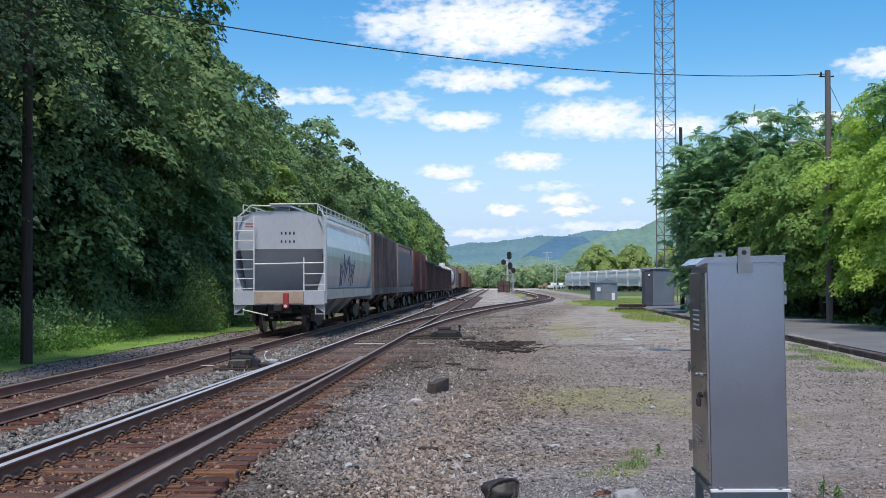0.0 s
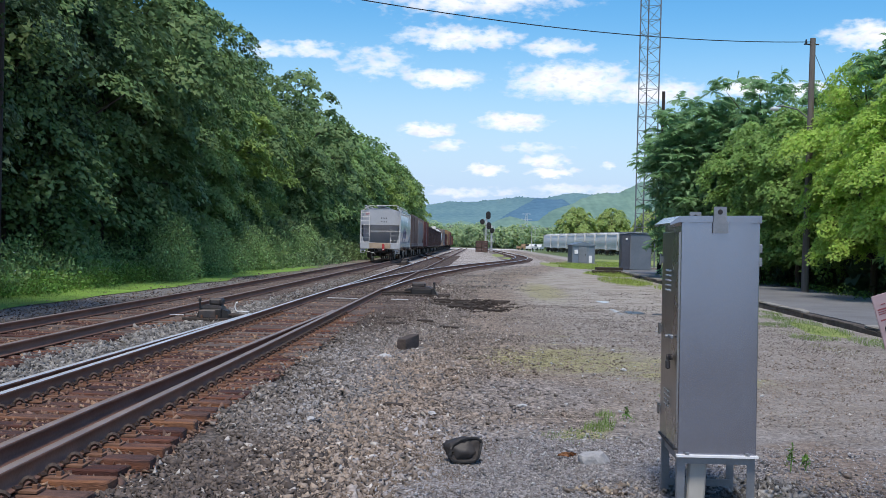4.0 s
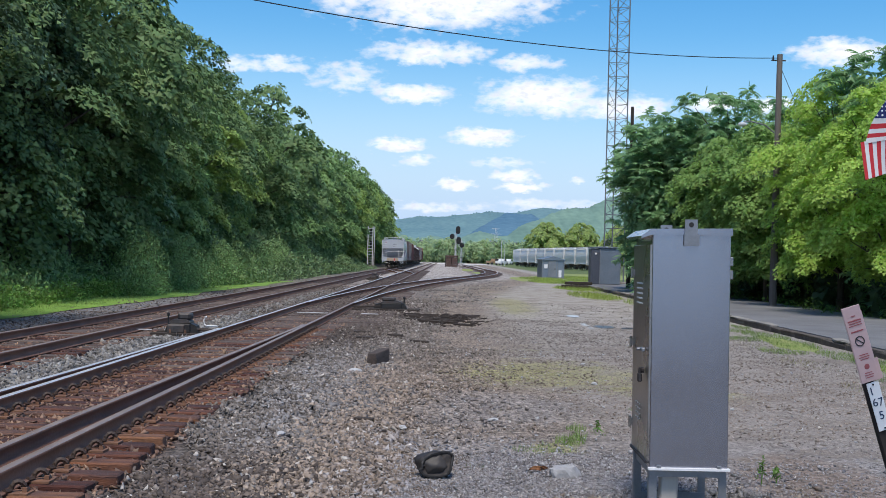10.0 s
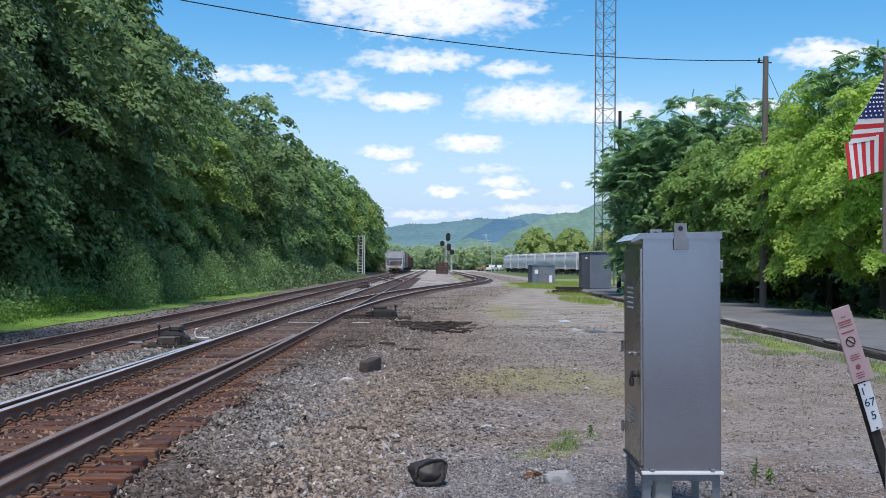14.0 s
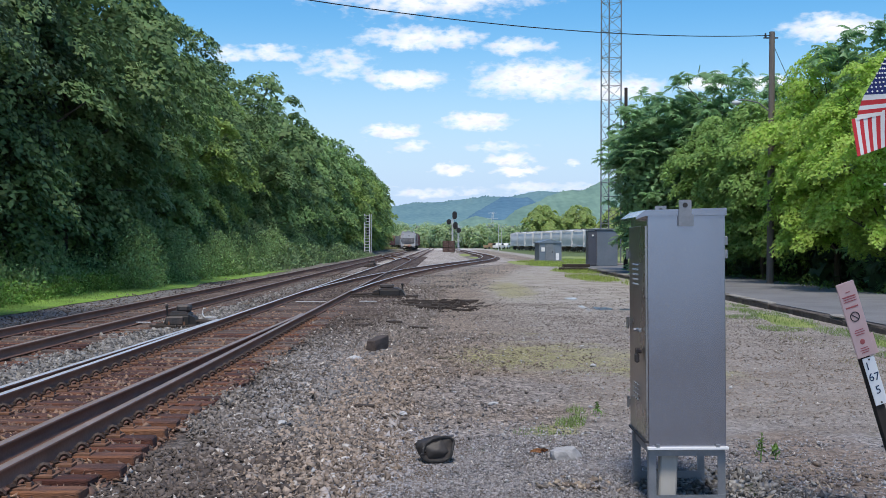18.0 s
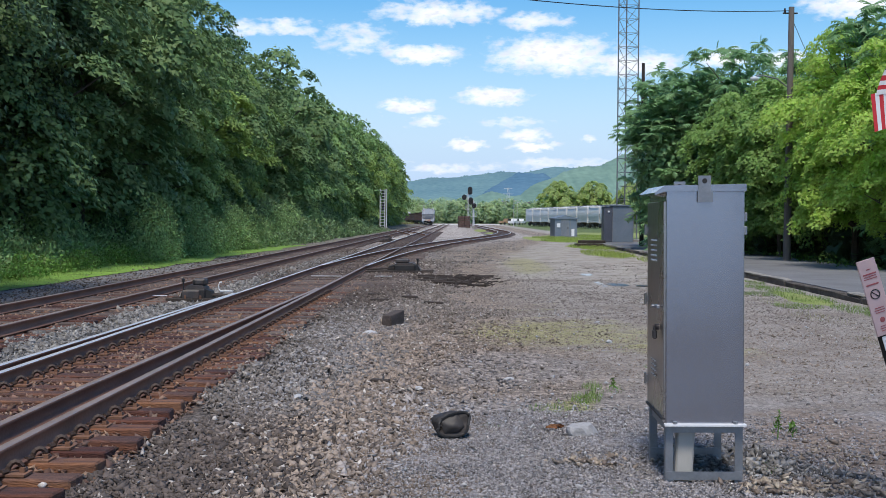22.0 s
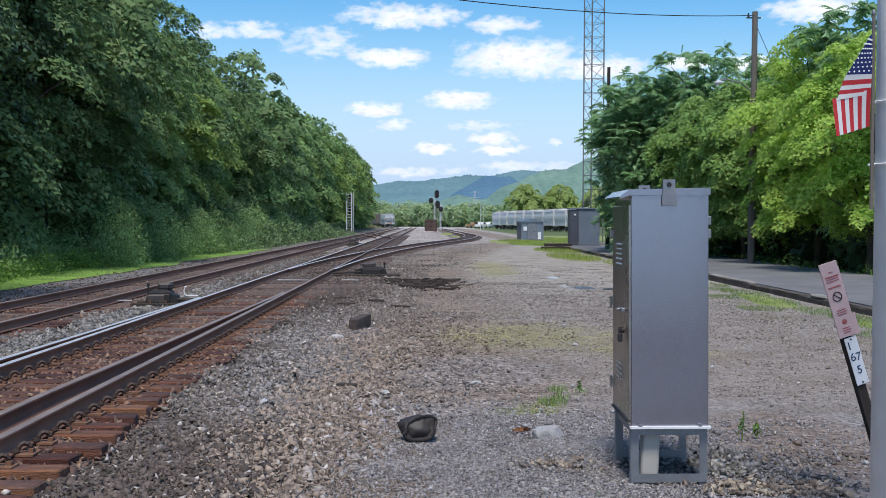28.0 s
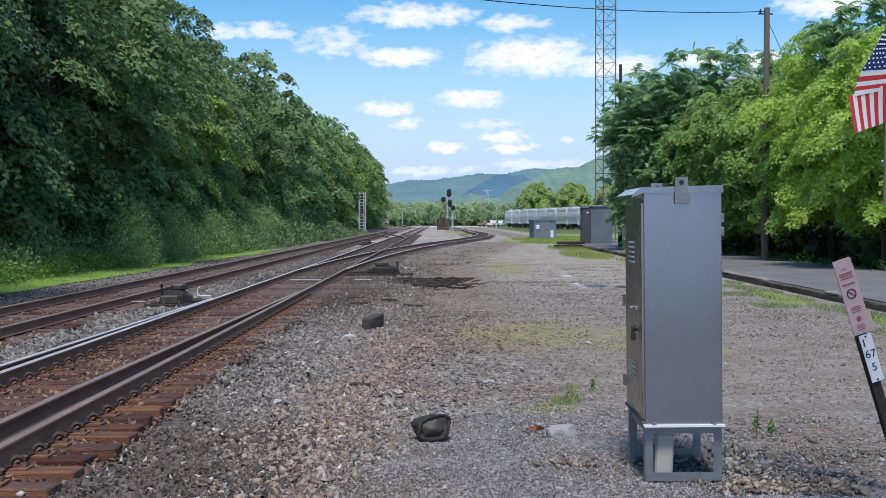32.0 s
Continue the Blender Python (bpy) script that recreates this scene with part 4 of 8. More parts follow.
def track(label, line, y0, y1, shiny):
    tr = thing("railway_track", label, "railway track", kind="structure")
    for s in (-1, 1):
        if y0 < 60:
            rail(tr, line, s * 0.755, y0, 60, 2.0, shiny[s > 0])
        if y1 > 60:
            rail(tr, line, s * 0.755, max(60, y0), y1, 4.0, shiny[s > 0])
    return tr


TRACKS = {}
TRACKS["near"] = track("rusty railway track on timber ties with spring clips", right_main, -28.0, 420.0, (True, False))
TRACKS["far"] = track("main line track with brown rails on timber ties", left_main, -28.0, 480.0, (False, False))
TRACKS["siding"] = track("yard siding track curving away from the switch", siding, 40.0, 420.0, (True, True))
TRACKS["cross"] = track("crossover track between the two main lines", crossover, 112.0, 172.0, (True, True))
fastenings(TRACKS["near"], right_main, np.arange(8.43 - 7 * PITCH, 28, PITCH))


# closure rails that draw in to the running rails
def spare_in(y):
    return right_main(y) + 0.755 - 0.385 + 0.30 * max(0.0, min(1.0, (y - 11.0) / 15.0))


def spare_out(y):
    return right_main(y) - 0.755 - 0.27 + 0.18 * max(0.0, min(1.0, (y - 12.0) / 12.0))


rail(TRACKS["near"], spare_in, 0, 3.0, 27.0, 1.0, False, "closure_rail", -0.005)
rail(TRACKS["near"], spare_out, 0, 3.0, 25.0, 1.0, True, "closure_rail", -0.01)


# ---- freight cars ----
def wheel_part(parent, x, y, r=0.46):
    bm = bmesh.new()
    s = 1 if x > 0 else -1
    rod(bm, (x, y, r), (x + s * 0.10, y, r), r, r * 0.98, 20)
    rod(bm, (x - s * 0.03, y, r), (x, y, r), r + 0.025, r + 0.025, 20)
    rod(bm, (x + s * 0.10, y, r), (x + s * 0.16, y, r), 0.11, 0.09, 10)
    w = part("wheel", bm, M["wheel"], parent)
    t = bmesh.new()
    rod(t, (x - s * 0.034, y, r), (x - s * 0.031, y, r), r + 0.02, r + 0.02, 20)
    part("tread", t, M["tread"], w, "bright worn wheel rim")
    return w


def truck(car, y):
    """A two-axle bogie with side frames, springs and wheels."""
    bm = bmesh.new()
    for s in (-1, 1):
        prism_pts = [(-1.15, 0.62), (-1.15, 0.38), (-0.75, 0.36), (-0.42, 0.2), (0.42, 0.2), (0.75, 0.36), (1.15, 0.38), (1.15, 0.62), (0.6, 0.78), (-0.6, 0.78)]
        a = [bm.verts.new((s * 0.92, y + p, z)) for p, z in prism_pts]
        b = [bm.verts.new((s * 1.06, y + p, z)) for p, z in prism_pts]
        bm.faces.new(a), bm.faces.new(b[::-1])
        for i in range(len(a)):
            bm.faces.new((a[i], b[i], b[(i + 1) % len(a)], a[(i + 1) % len(a)]))
    bmesh.ops.recalc_face_normals(bm, faces=bm.faces)
    box(bm, 0, y, 0.55, 1.9, 0.45, 0.3, 0.03)
    for dy in (-0.87, 0.87):
        rod(bm, (-0.8, y + dy, 0.46), (0.8, y + dy, 0.46), 0.08, seg=8)
    tk = part("truck", bm, M["black"], car, "black two-axle bogie")
    for s in (-1, 1):
        for dy in (-0.87, 0.87):
            wheel_part(tk, s * 0.70, y + dy)
        sp = bmesh.new()
        for dy in (-0.14, 0, 0.14):
            rod(sp, (s * 0.99, y + dy, 0.28), (s * 0.99, y + dy, 0.5), 0.055, seg=8)
        part("spring", sp, M["wheel"], tk)
    return tk


def coupler(car, y, d):
    bm = bmesh.new()
    box(bm, 0, y + d * 0.05, 0.86, 0.26, 0.55, 0.2, 0.02)
    box(bm, 0.03, y + d * 0.4, 0.86, 0.3, 0.22, 0.28, 0.05)
    rod(bm, (0.0, y + d * 0.3, 0.72), (0.12, y + d * 0.32, 0.38), 0.03, seg=6)
    part("coupler", bm, M["black"], car, "dark knuckle coupler with hanging air hose")


def ladder(car, x0, x1, y, z0, z1, rungs, mat, name="ladder"):
    bm = bmesh.new()
    for x in (x0, x1):
        box(bm, x, y, (z0 + z1) / 2, 0.035, 0.035, z1 - z0)
    for k in range(rungs):
        z = z0 + (z1 - z0) * (k + 0.5) / rungs
        rod(bm, (x0, y, z), (x1, y, z), 0.014, seg=6)
    return part(name, bm, mat, car)


def covered_hopper(L=12.6, W=3.15, H=4.62, paint="car_grey", curved=False, ribs=0, label="", detail=False, slope_paint="car_slope", group="freight cars of the train"):
    """A covered hopper car whose rear end is at y = 0 and whose front is at y = L."""
    car = thing("covered_hopper_car", label, "freight car", group=group)
    P, hw = M[paint], W / 2
    z0, z1, roof = 1.28, H - 0.38, H - 0.16
    end, deep = 0.95, 1.6            # the end wall, and the foot of the slope sheet behind the end platform
    side = [(hw * (0.86 + 0.14 * math.sin(math.pi * k / 8)), z0 + (z1 - z0) * k / 8) for k in range(8)] + [(hw * 0.82, z1)] if curved else [(hw - 0.06, z0), (hw - 0.06, z1)]
    bm = bmesh.new()
    # side profile in cross-section
    if curved:
        outline = [(-hw * 0.86, z0), (hw * 0.86, z0)] + [(hw * (0.86 + 0.14 * math.sin(math.pi * k / 8)), z0 + (z1 - z0) * k / 8) for k in range(1, 8)]
        outline += [(hw * 0.82, z1), (hw * 0.45, roof), (-hw * 0.45, roof), (-hw * 0.82, z1)] + [(-hw * (0.86 + 0.14 * math.sin(math.pi * k / 8)), z0 + (z1 - z0) * k / 8) for k in range(7, 0, -1)]
    else:
        outline = [(-hw + 0.06, z0), (hw - 0.06, z0), (hw - 0.06, z1), (hw * 0.5, roof), (-hw * 0.5, roof), (-hw + 0.06, z1)]
    prism(bm, outline, deep, L - deep)
    part("body", bm, P, car, smooth=False)
    # upper end wall and slope sheet at each end
    for y, d in ((0.0, 1), (L, -1)):
        bm = bmesh.new()
        lo = z0 + 1.55
        pts = [(-hw + 0.1, lo), (hw - 0.1, lo), (hw - 0.1, z1 - 0.02), (hw * 0.48, roof - 0.02), (-hw * 0.48, roof - 0.02), (-hw + 0.1, z1 - 0.02)]
        prism(bm, pts, y + d * 0.32, y + d * (end + 0.05))
        part("end_wall", bm, P, car)
        bm = bmesh.new()
        q = [bm.verts.new(v) for v in ((-hw + 0.2, y + d * 0.36, lo), (hw - 0.2, y + d * 0.36, lo), (hw - 0.2, y + d * (deep - 0.03), z0 - 0.05), (-hw + 0.2, y + d * (deep - 0.03), z0 - 0.05))]
        r = [bm.verts.new(v.co + Vector((0, d * 0.05, -0.03))) for v in q]
        bm.faces.new(q), bm.faces.new(r[::-1])
        for i in range(4):
            bm.faces.new((q[i], r[i], r[(i + 1) % 4], q[(i + 1) % 4]))
        bmesh.ops.recalc_face_normals(bm, faces=bm.faces)
        part("slope_sheet", bm, M[slope_paint], car, "darker grey slope sheet")
        for s in (-1, 1):
            bm = bmesh.new()
            box(bm, s * (hw - 0.05), y + d * 0.18, (1.0 + z1) / 2, 0.10, 0.12, z1 - 1.0)
            # gusset between sill and post
            prism(bm, [(s * (hw - 0.1), 1.42), (s * (hw - 0.1), 2.1), (s * (hw - 0.32), 1.42)], y + d * 0.16, y + d * 0.19)
            part("corner_post", bm, P, car)
        for s in (-1, 1):
            bm = bmesh.new()
            prism(bm, [(s * x, z) for x, z in side] + [(s * (x - 0.03), z) for x, z in side[::-1]], y + d * 0.24, y + d * (deep + 0.01))
            part("side_sheet", bm, P, car)
        bm = bmesh.new()
        box(bm, 0, y + d * 0.15, 1.19, W - 0.1, 0.25, 0.48, 0.01)
        sill = part("end_sill", bm, P, car)
        bm = bmesh.new()
        box(bm, 0.0, y - d * 0.0, 1.2, 1.65, 0.08, 0.42, 0.01)
        part("sill_plate", bm, M["car_tan"] if detail else P, sill, "dusty tan sill plate")
        coupler(car, y, -d)
    # side sills, hopper bays, running board
    for s in (-1, 1):
        bm = bmesh.new()
        box(bm, s * (hw - 0.03), L / 2, 1.3, 0.07, L - 0.3, 0.34)
        part("side_sill", bm, P, car)
        if ribs:
            for k in range(ribs):
                bm = bmesh.new()
                box(bm, s * (hw - 0.02), end + (L - 2 * end) * (k + 0.5) / ribs, (z0 + z1) / 2, 0.09, 0.09, z1 - z0)
                part("side_post", bm, P, car)
        bm = bmesh.new()
        box(bm, s * (hw - 0.08), L / 2, z1 + 0.01, 0.16, L - 2 * end + 0.3, 0.12)
        part("top_chord", bm, P, car)
    bays = 3 if L > 14 else 2
    for k in range(bays):
        yc = L * ((0.28 + 0.22 * k) if bays == 3 else (0.36 + 0.28 * k))
        bm = bmesh.new()
        for _ in range(1):
            v = [bm.verts.new(c) for c in ((-1.3, yc - 1.5, z0), (1.3, yc - 1.5, z0), (1.3, yc + 1.5, z0), (-1.3, yc + 1.5, z0), (-0.5, yc - 0.35, 0.42), (0.5, yc - 0.35, 0.42), (0.5, yc + 0.35, 0.42), (-0.5, yc + 0.35, 0.42))]
            for f in ((0, 1, 5, 4), (1, 2, 6, 5), (2, 3, 7, 6), (3, 0, 4, 7), (4, 5, 6, 7)):
                bm.faces.new([v[i] for i in f])
        bmesh.ops.recalc_face_normals(bm, faces=bm.faces)
        part("hopper_bay", bm, M["car_slope"] if detail else M["car_dark"], car, "dark discharge bay below the car")
    bm = bmesh.new()
    box(bm, 0, L / 2, roof + 0.13, 0.7, L - 0.5, 0.05)
    for k in range(9):
        box(bm, 0, 0.6 + (L - 1.2) * k / 8, roof + 0.06, 0.5, 0.06, 0.12)
    part("running_board", bm, P, car)
    for y in (1.9, L - 1.9):
        truck(car, y)
    if detail:
        bm = bmesh.new()
        box(bm, 0, 1.2, 0.86, 0.8, 2.2, 0.4, 0.03)
        box(bm, -0.75, 0.75, 0.84, 0.5, 0.5, 0.34, 0.05)
        box(bm, 0.78, 0.62, 0.8, 0.36, 0.3, 0.3, 0.05)
        rod(bm, (-1.1, 0.5, 0.7), (1.1, 0.5, 0.72), 0.05, seg=8)
        part("brake_rigging", bm, M["black"], car, "black brake gear under the car end")
        # rails along the roof edge, end ladder, end railing, brake rod, marker and lettering
        for s in (-1, 1):
            bm = bmesh.new()
            n = 14
            for k in range(n):
                y = 0.25 + (L - 0.5) * k / (n - 1)
                rod(bm, (s * hw * 0.80, y, z1 + 0.08), (s * hw * 0.80, y, roof + 0.2), 0.018, seg=5)
            for z in (roof + 0.2, roof + 0.02):
                rod(bm, (s * hw * 0.80, 0.25, z), (s * hw * 0.80, L - 0.25, z), 0.02, seg=6)
            part("roof_rail", bm, M["car_white"], car, "pale tubular roof rail")
        bm = bmesh.new()
        for a, b in (((-hw * 0.9, 0.2, z1), (-hw * 0.62, 0.2, roof + 0.16)), ((-hw * 0.62, 0.2, roof + 0.16), (-hw * 0.2, 0.2, roof + 0.14)), ((-hw * 0.2, 0.2, roof + 0.14), (-0.35, 0.2, roof + 0.20)), ((-0.35, 0.2, roof + 0.20), (0.35, 0.2, roof + 0.20)), ((0.35, 0.2, roof + 0.20), (0.6, 0.2, roof + 0.2)), ((0.6, 0.2, roof + 0.2), (hw * 0.8, 0.2, roof + 0.2)), ((hw * 0.8, 0.2, roof + 0.2), (hw * 0.95, 0.2, z1))):
            rod(bm, a, b, 0.022, seg=6)
        part("end_rail", bm, M["car_white"], car, "pale grab rail over the car end")
        ladder(car, -hw + 0.05, -hw + 0.72, 0.06, 1.35, z1, 8, M["car_white"])
        ladder(car, hw - 0.75, hw - 0.05, 0.06, 1.42, 2.55, 3, M["car_white"], "end_railing")
        bm = bmesh.new()
        rod(bm, (-hw + 0.72, 0.06, 2.32), (hw - 0.05, 0.06, 2.36), 0.022, seg=6)
        part("hand_rail", bm, M["car_white"], car)
        for s in (-1, 1):
            bm = bmesh.new()
            for x in (s * (hw - 0.06), s * (hw - 0.36)):
                rod(bm, (x, 0.1, 0.95), (x, 0.1, 0.62), 0.018, seg=5)
            rod(bm, (s * (hw - 0.06), 0.1, 0.64), (s * (hw - 0.36), 0.1, 0.64), 0.018, seg=5)
            prism(bm, [(s * (hw - 0.04), 0.98), (s * (hw - 0.5), 0.98), (s * (hw - 0.06), 0.66)], 0.12, 0.15)
            part("corner_step", bm, P, car)
        bm = bmesh.new()
        rod(bm, (-hw + 0.35, -0.02, 0.80), (-0.35, -0.08, 0.60), 0.02, seg=6)
        part("uncoupling_lever", bm, M["car_white"], car, "pale uncoupling lever")
        bm = bmesh.new()
        box(bm, 0.30, -0.42, 1.1, 0.18, 0.14, 0.52, 0.02)
        mk = part("end_of_train_marker", bm, M["red"], car, "red flashing end-of-train marker box")
        bm = bmesh.new()
        rod(bm, (0.30, -0.5, 0.92), (0.30, -0.485, 0.92), 0.05, seg=12)
        part("lens", bm, M["white"], mk)
        bm = bmesh.new()
        for i, x in enumerate((-0.02, 0.12, 0.26, 0.40)):
            box(bm, x + 0.05, 0.315, 3.36, 0.055, 0.006, 0.09)
            box(bm, x + 0.05, 0.315, 3.08, 0.05, 0.006, 0.09)
        part("lettering", bm, M["ink"], car, "small dark lettering", kind="stuff")
        bm = bmesh.new()
        for i in range(3):
            box(bm, -1.05, 0.315, 3.78 - 0.09 * i, 0.3, 0.006, 0.03)
        part("notice", bm, M["pink_dark"], car)
        # sprayed tag low on both sides
        for s in (-1, 1):
            bm = bmesh.new()
            g = random.Random(5)
            for k in range(34):
                y = 4.0 + 0.13 * k + g.uniform(-0.12, 0.12)
                z = 1.75 + g.uniform(0, 0.55) + (0.25 if 8 < k < 22 else 0)
                h = g.uniform(0.2, 0.75)
                bulge = math.pi * (z - z0) / (z1 - z0)
                m = Matrix.Translation((s * (hw * (0.86 + 0.14 * math.sin(bulge)) + 0.006), y, z)) @ Matrix.Rotation(s * 0.14 * hw * math.pi * math.cos(bulge) / (z1 - z0), 4, "Y") @ Matrix.Rotation(g.uniform(-0.75, 0.75), 4, "X")
                box(bm, 0, 0, 0, 0.012, 0.045, h, m=m)
            part("graffiti", bm, M["graffiti"], car, "violet sprayed graffiti", kind="stuff")
    return car


def gondola(L=15.8, H=3.1, paint="car_dark", posts=12, label="", W=3.1):
    car = thing("open_gondola_car", label, "freight car", group="freight cars of the train")
    P, hw = M[paint], W / 2
    for s in (-1, 1):
        bm = bmesh.new()
        box(bm, s * (hw - 0.05), L / 2, (1.1 + H) / 2, 0.08, L - 0.6, H - 1.1)
        box(bm, s * (hw - 0.02), L / 2, H, 0.16, L - 0.5, 0.14)
        part("side", bm, P, car)
        for k in range(posts):
            bm = bmesh.new()
            box(bm, s * hw, 0.5 + (L - 1.0) * k / (posts - 1), (1.1 + H) / 2, 0.12, 0.14, H - 1.1)
            part("side_post", bm, P, car)
    for y in (0.32, L - 0.32):
        bm = bmesh.new()
        box(bm, 0, y, (1.1 + H) / 2, W - 0.1, 0.08, H - 1.1)
        for z in (1.3, 1.9, 2.5, H - 0.1):
            if z < H:
                box(bm, 0, y + (-0.08 if y < 1 else 0.08), z, W - 0.1, 0.1, 0.1)
        part("end", bm, P, car)
    bm = bmesh.new()
    box(bm, 0, L / 2, 1.05, W - 0.2, L - 0.4, 0.2)
    part("floor", bm, P, car)
    for y, d in ((0.1, 1), (L - 0.1, -1)):
        coupler(car, y, -d)
    for y in (2.0, L - 2.0):
        truck(car, y)
    return car


def boxcar(L=16.5, H=4.6, paint="car_brown", label="", W=3.1):
    car = thing("box_car", label, "freight car", group="freight cars of the train")
    P, hw = M[paint], W / 2
    bm = bmesh.new()
    prism(bm, [(-hw, 1.1), (hw, 1.1), (hw, H - 0.3), (0, H), (-hw, H - 0.3)], 0.3, L - 0.3)
    part("body", bm, P, car)
    for s in (-1, 1):
        for k in range(13):
            bm = bmesh.new()
            box(bm, s * (hw + 0.02), 0.5 + (L - 1.0) * k / 12, (1.1 + H - 0.3) / 2, 0.06, 0.1, H - 1.4)
            part("side_post", bm, P, car)
        bm = bmesh.new()
        box(bm, s * (hw + 0.05), L / 2, 2.6, 0.05, 3.0, 2.9, 0.02)
        part("sliding_door", bm, P, car)
    for y, d in ((0.3, -1), (L - 0.3, 1)):
        bm = bmesh.new()
        for k in range(6):
            box(bm, 0, y + d * 0.03, 1.5 + 0.48 * k, W - 0.2, 0.08, 0.12)
        part("end_ribs", bm, P, car)
        coupler(car, y - d * 0.2, d)
    for y in (2.2, L - 2.2):
        truck(car, y)
    return car


def tank_car(L=14.5, paint="car_white", label=""):
    car = thing("tank_car", label, "freight car", group="freight cars of the train")
    bm = bmesh.new()
    rod(bm, (0, 0.7, 2.65), (0, L - 0.7, 2.65), 1.45, seg=24)
    part("tank", bm, M[paint], car, smooth=False)
    bm = bmesh.new()
    rod(bm, (0, L / 2, 4.0), (0, L / 2, 4.5), 0.4, seg=12)
    part("dome", bm, M[paint], car)
    bm = bmesh.new()
    box(bm, 0, L / 2, 1.0, 1.2, L - 0.4, 0.3)
    part("frame", bm, M["black"], car)
    for y, d in ((0.1, 1), (L - 0.1, -1)):
        coupler(car, y, -d)
    for y in (2.0, L - 2.0):
        truck(car, y)
    return car


TRAIN = []                        # (car, its length, distance of its rear end behind the train's rear)


def make_train():
    # from the rear end forwards
    at = 0.0

    def add(car, length):
        nonlocal at
        TRAIN.append((car, length, at))
        at += length + 0.85

    add(covered_hopper(15.0, H=4.30, detail=True, curved=True, label="light grey three-bay covered hopper car with graffiti and a red marker"), 15.0)
    add(covered_hopper(13.3, H=4.4, paint="car_rust", ribs=12, label="weathered rusty grey covered hopper car"), 13.3)
    add(covered_hopper(13.2, H=4.35, paint="car_mud", curved=True, slope_paint="car_brown", label="dull grey round-sided covered hopper car with a red end"), 13.2)
    add(boxcar(13.6, 4.25, "car_brown", "dark red-brown weathered box car"), 13.6)
    add(gondola(13.0, 3.5, "car_dark", 12, "black open hopper car with ribbed sides"), 13.0)
    add(gondola(14.0, 3.4, "car_dark", 13, "black open gondola car"), 14.0)
    add(gondola(14.0, 3.3, "car_dark", 13, "sooty black open gondola car"), 14.0)
    add(gondola(14.0, 3.3, "car_dark", 13, "black open gondola car with ribs"), 14.0)
    add(tank_car(14.5, "car_white", "white round steel tank car"), 14.5)
    add(covered_hopper(14.0, H=4.35, paint="car_mud", curved=True, label="grey round-sided covered hopper car"), 14.0)
    add(gondola(15.0, 3.3, "car_brown", 13, "brown open gondola car"), 15.0)
    add(boxcar(16.5, 4.5, "car_yellow", "faded yellow steel box car"), 16.5)
    add(boxcar(16.5, 4.5, "car_orange", "faded orange box car"), 16.5)
    add(boxcar(16.5, 4.4, "car_brown", "red-brown ribbed box car"), 16.5)
    add(gondola(15.0, 3.3, "car_orange", 13, "rust-orange open gondola car"), 15.0)
    add(gondola(15.0, 3.3, "car_orange", 13, "rust-orange open gondola car"), 15.0)


make_train()

# string of parked white cars on the yard track
def parked_cars():
    first = covered_hopper(9.3, paint="car_white", curved=True, slope_paint="car_white", label="white round-sided covered hopper car parked in the yard", group="white cars parked in the yard")
    p, q = Vector((26.6, 226.0, 0)), Vector((13.4, 318.0, 0))
    d = (q - p).normalized()
    turn = math.degrees(math.atan2(-d.x, d.y))
    for k in range(9):
        c = p + d * 9.9 * k
        m = pose(c.x, c.y, 0.12, 0, 0, turn)
        if k == 0:
            first.matrix_basis = m
        else:
            copy_thing(first, m)


parked_cars()


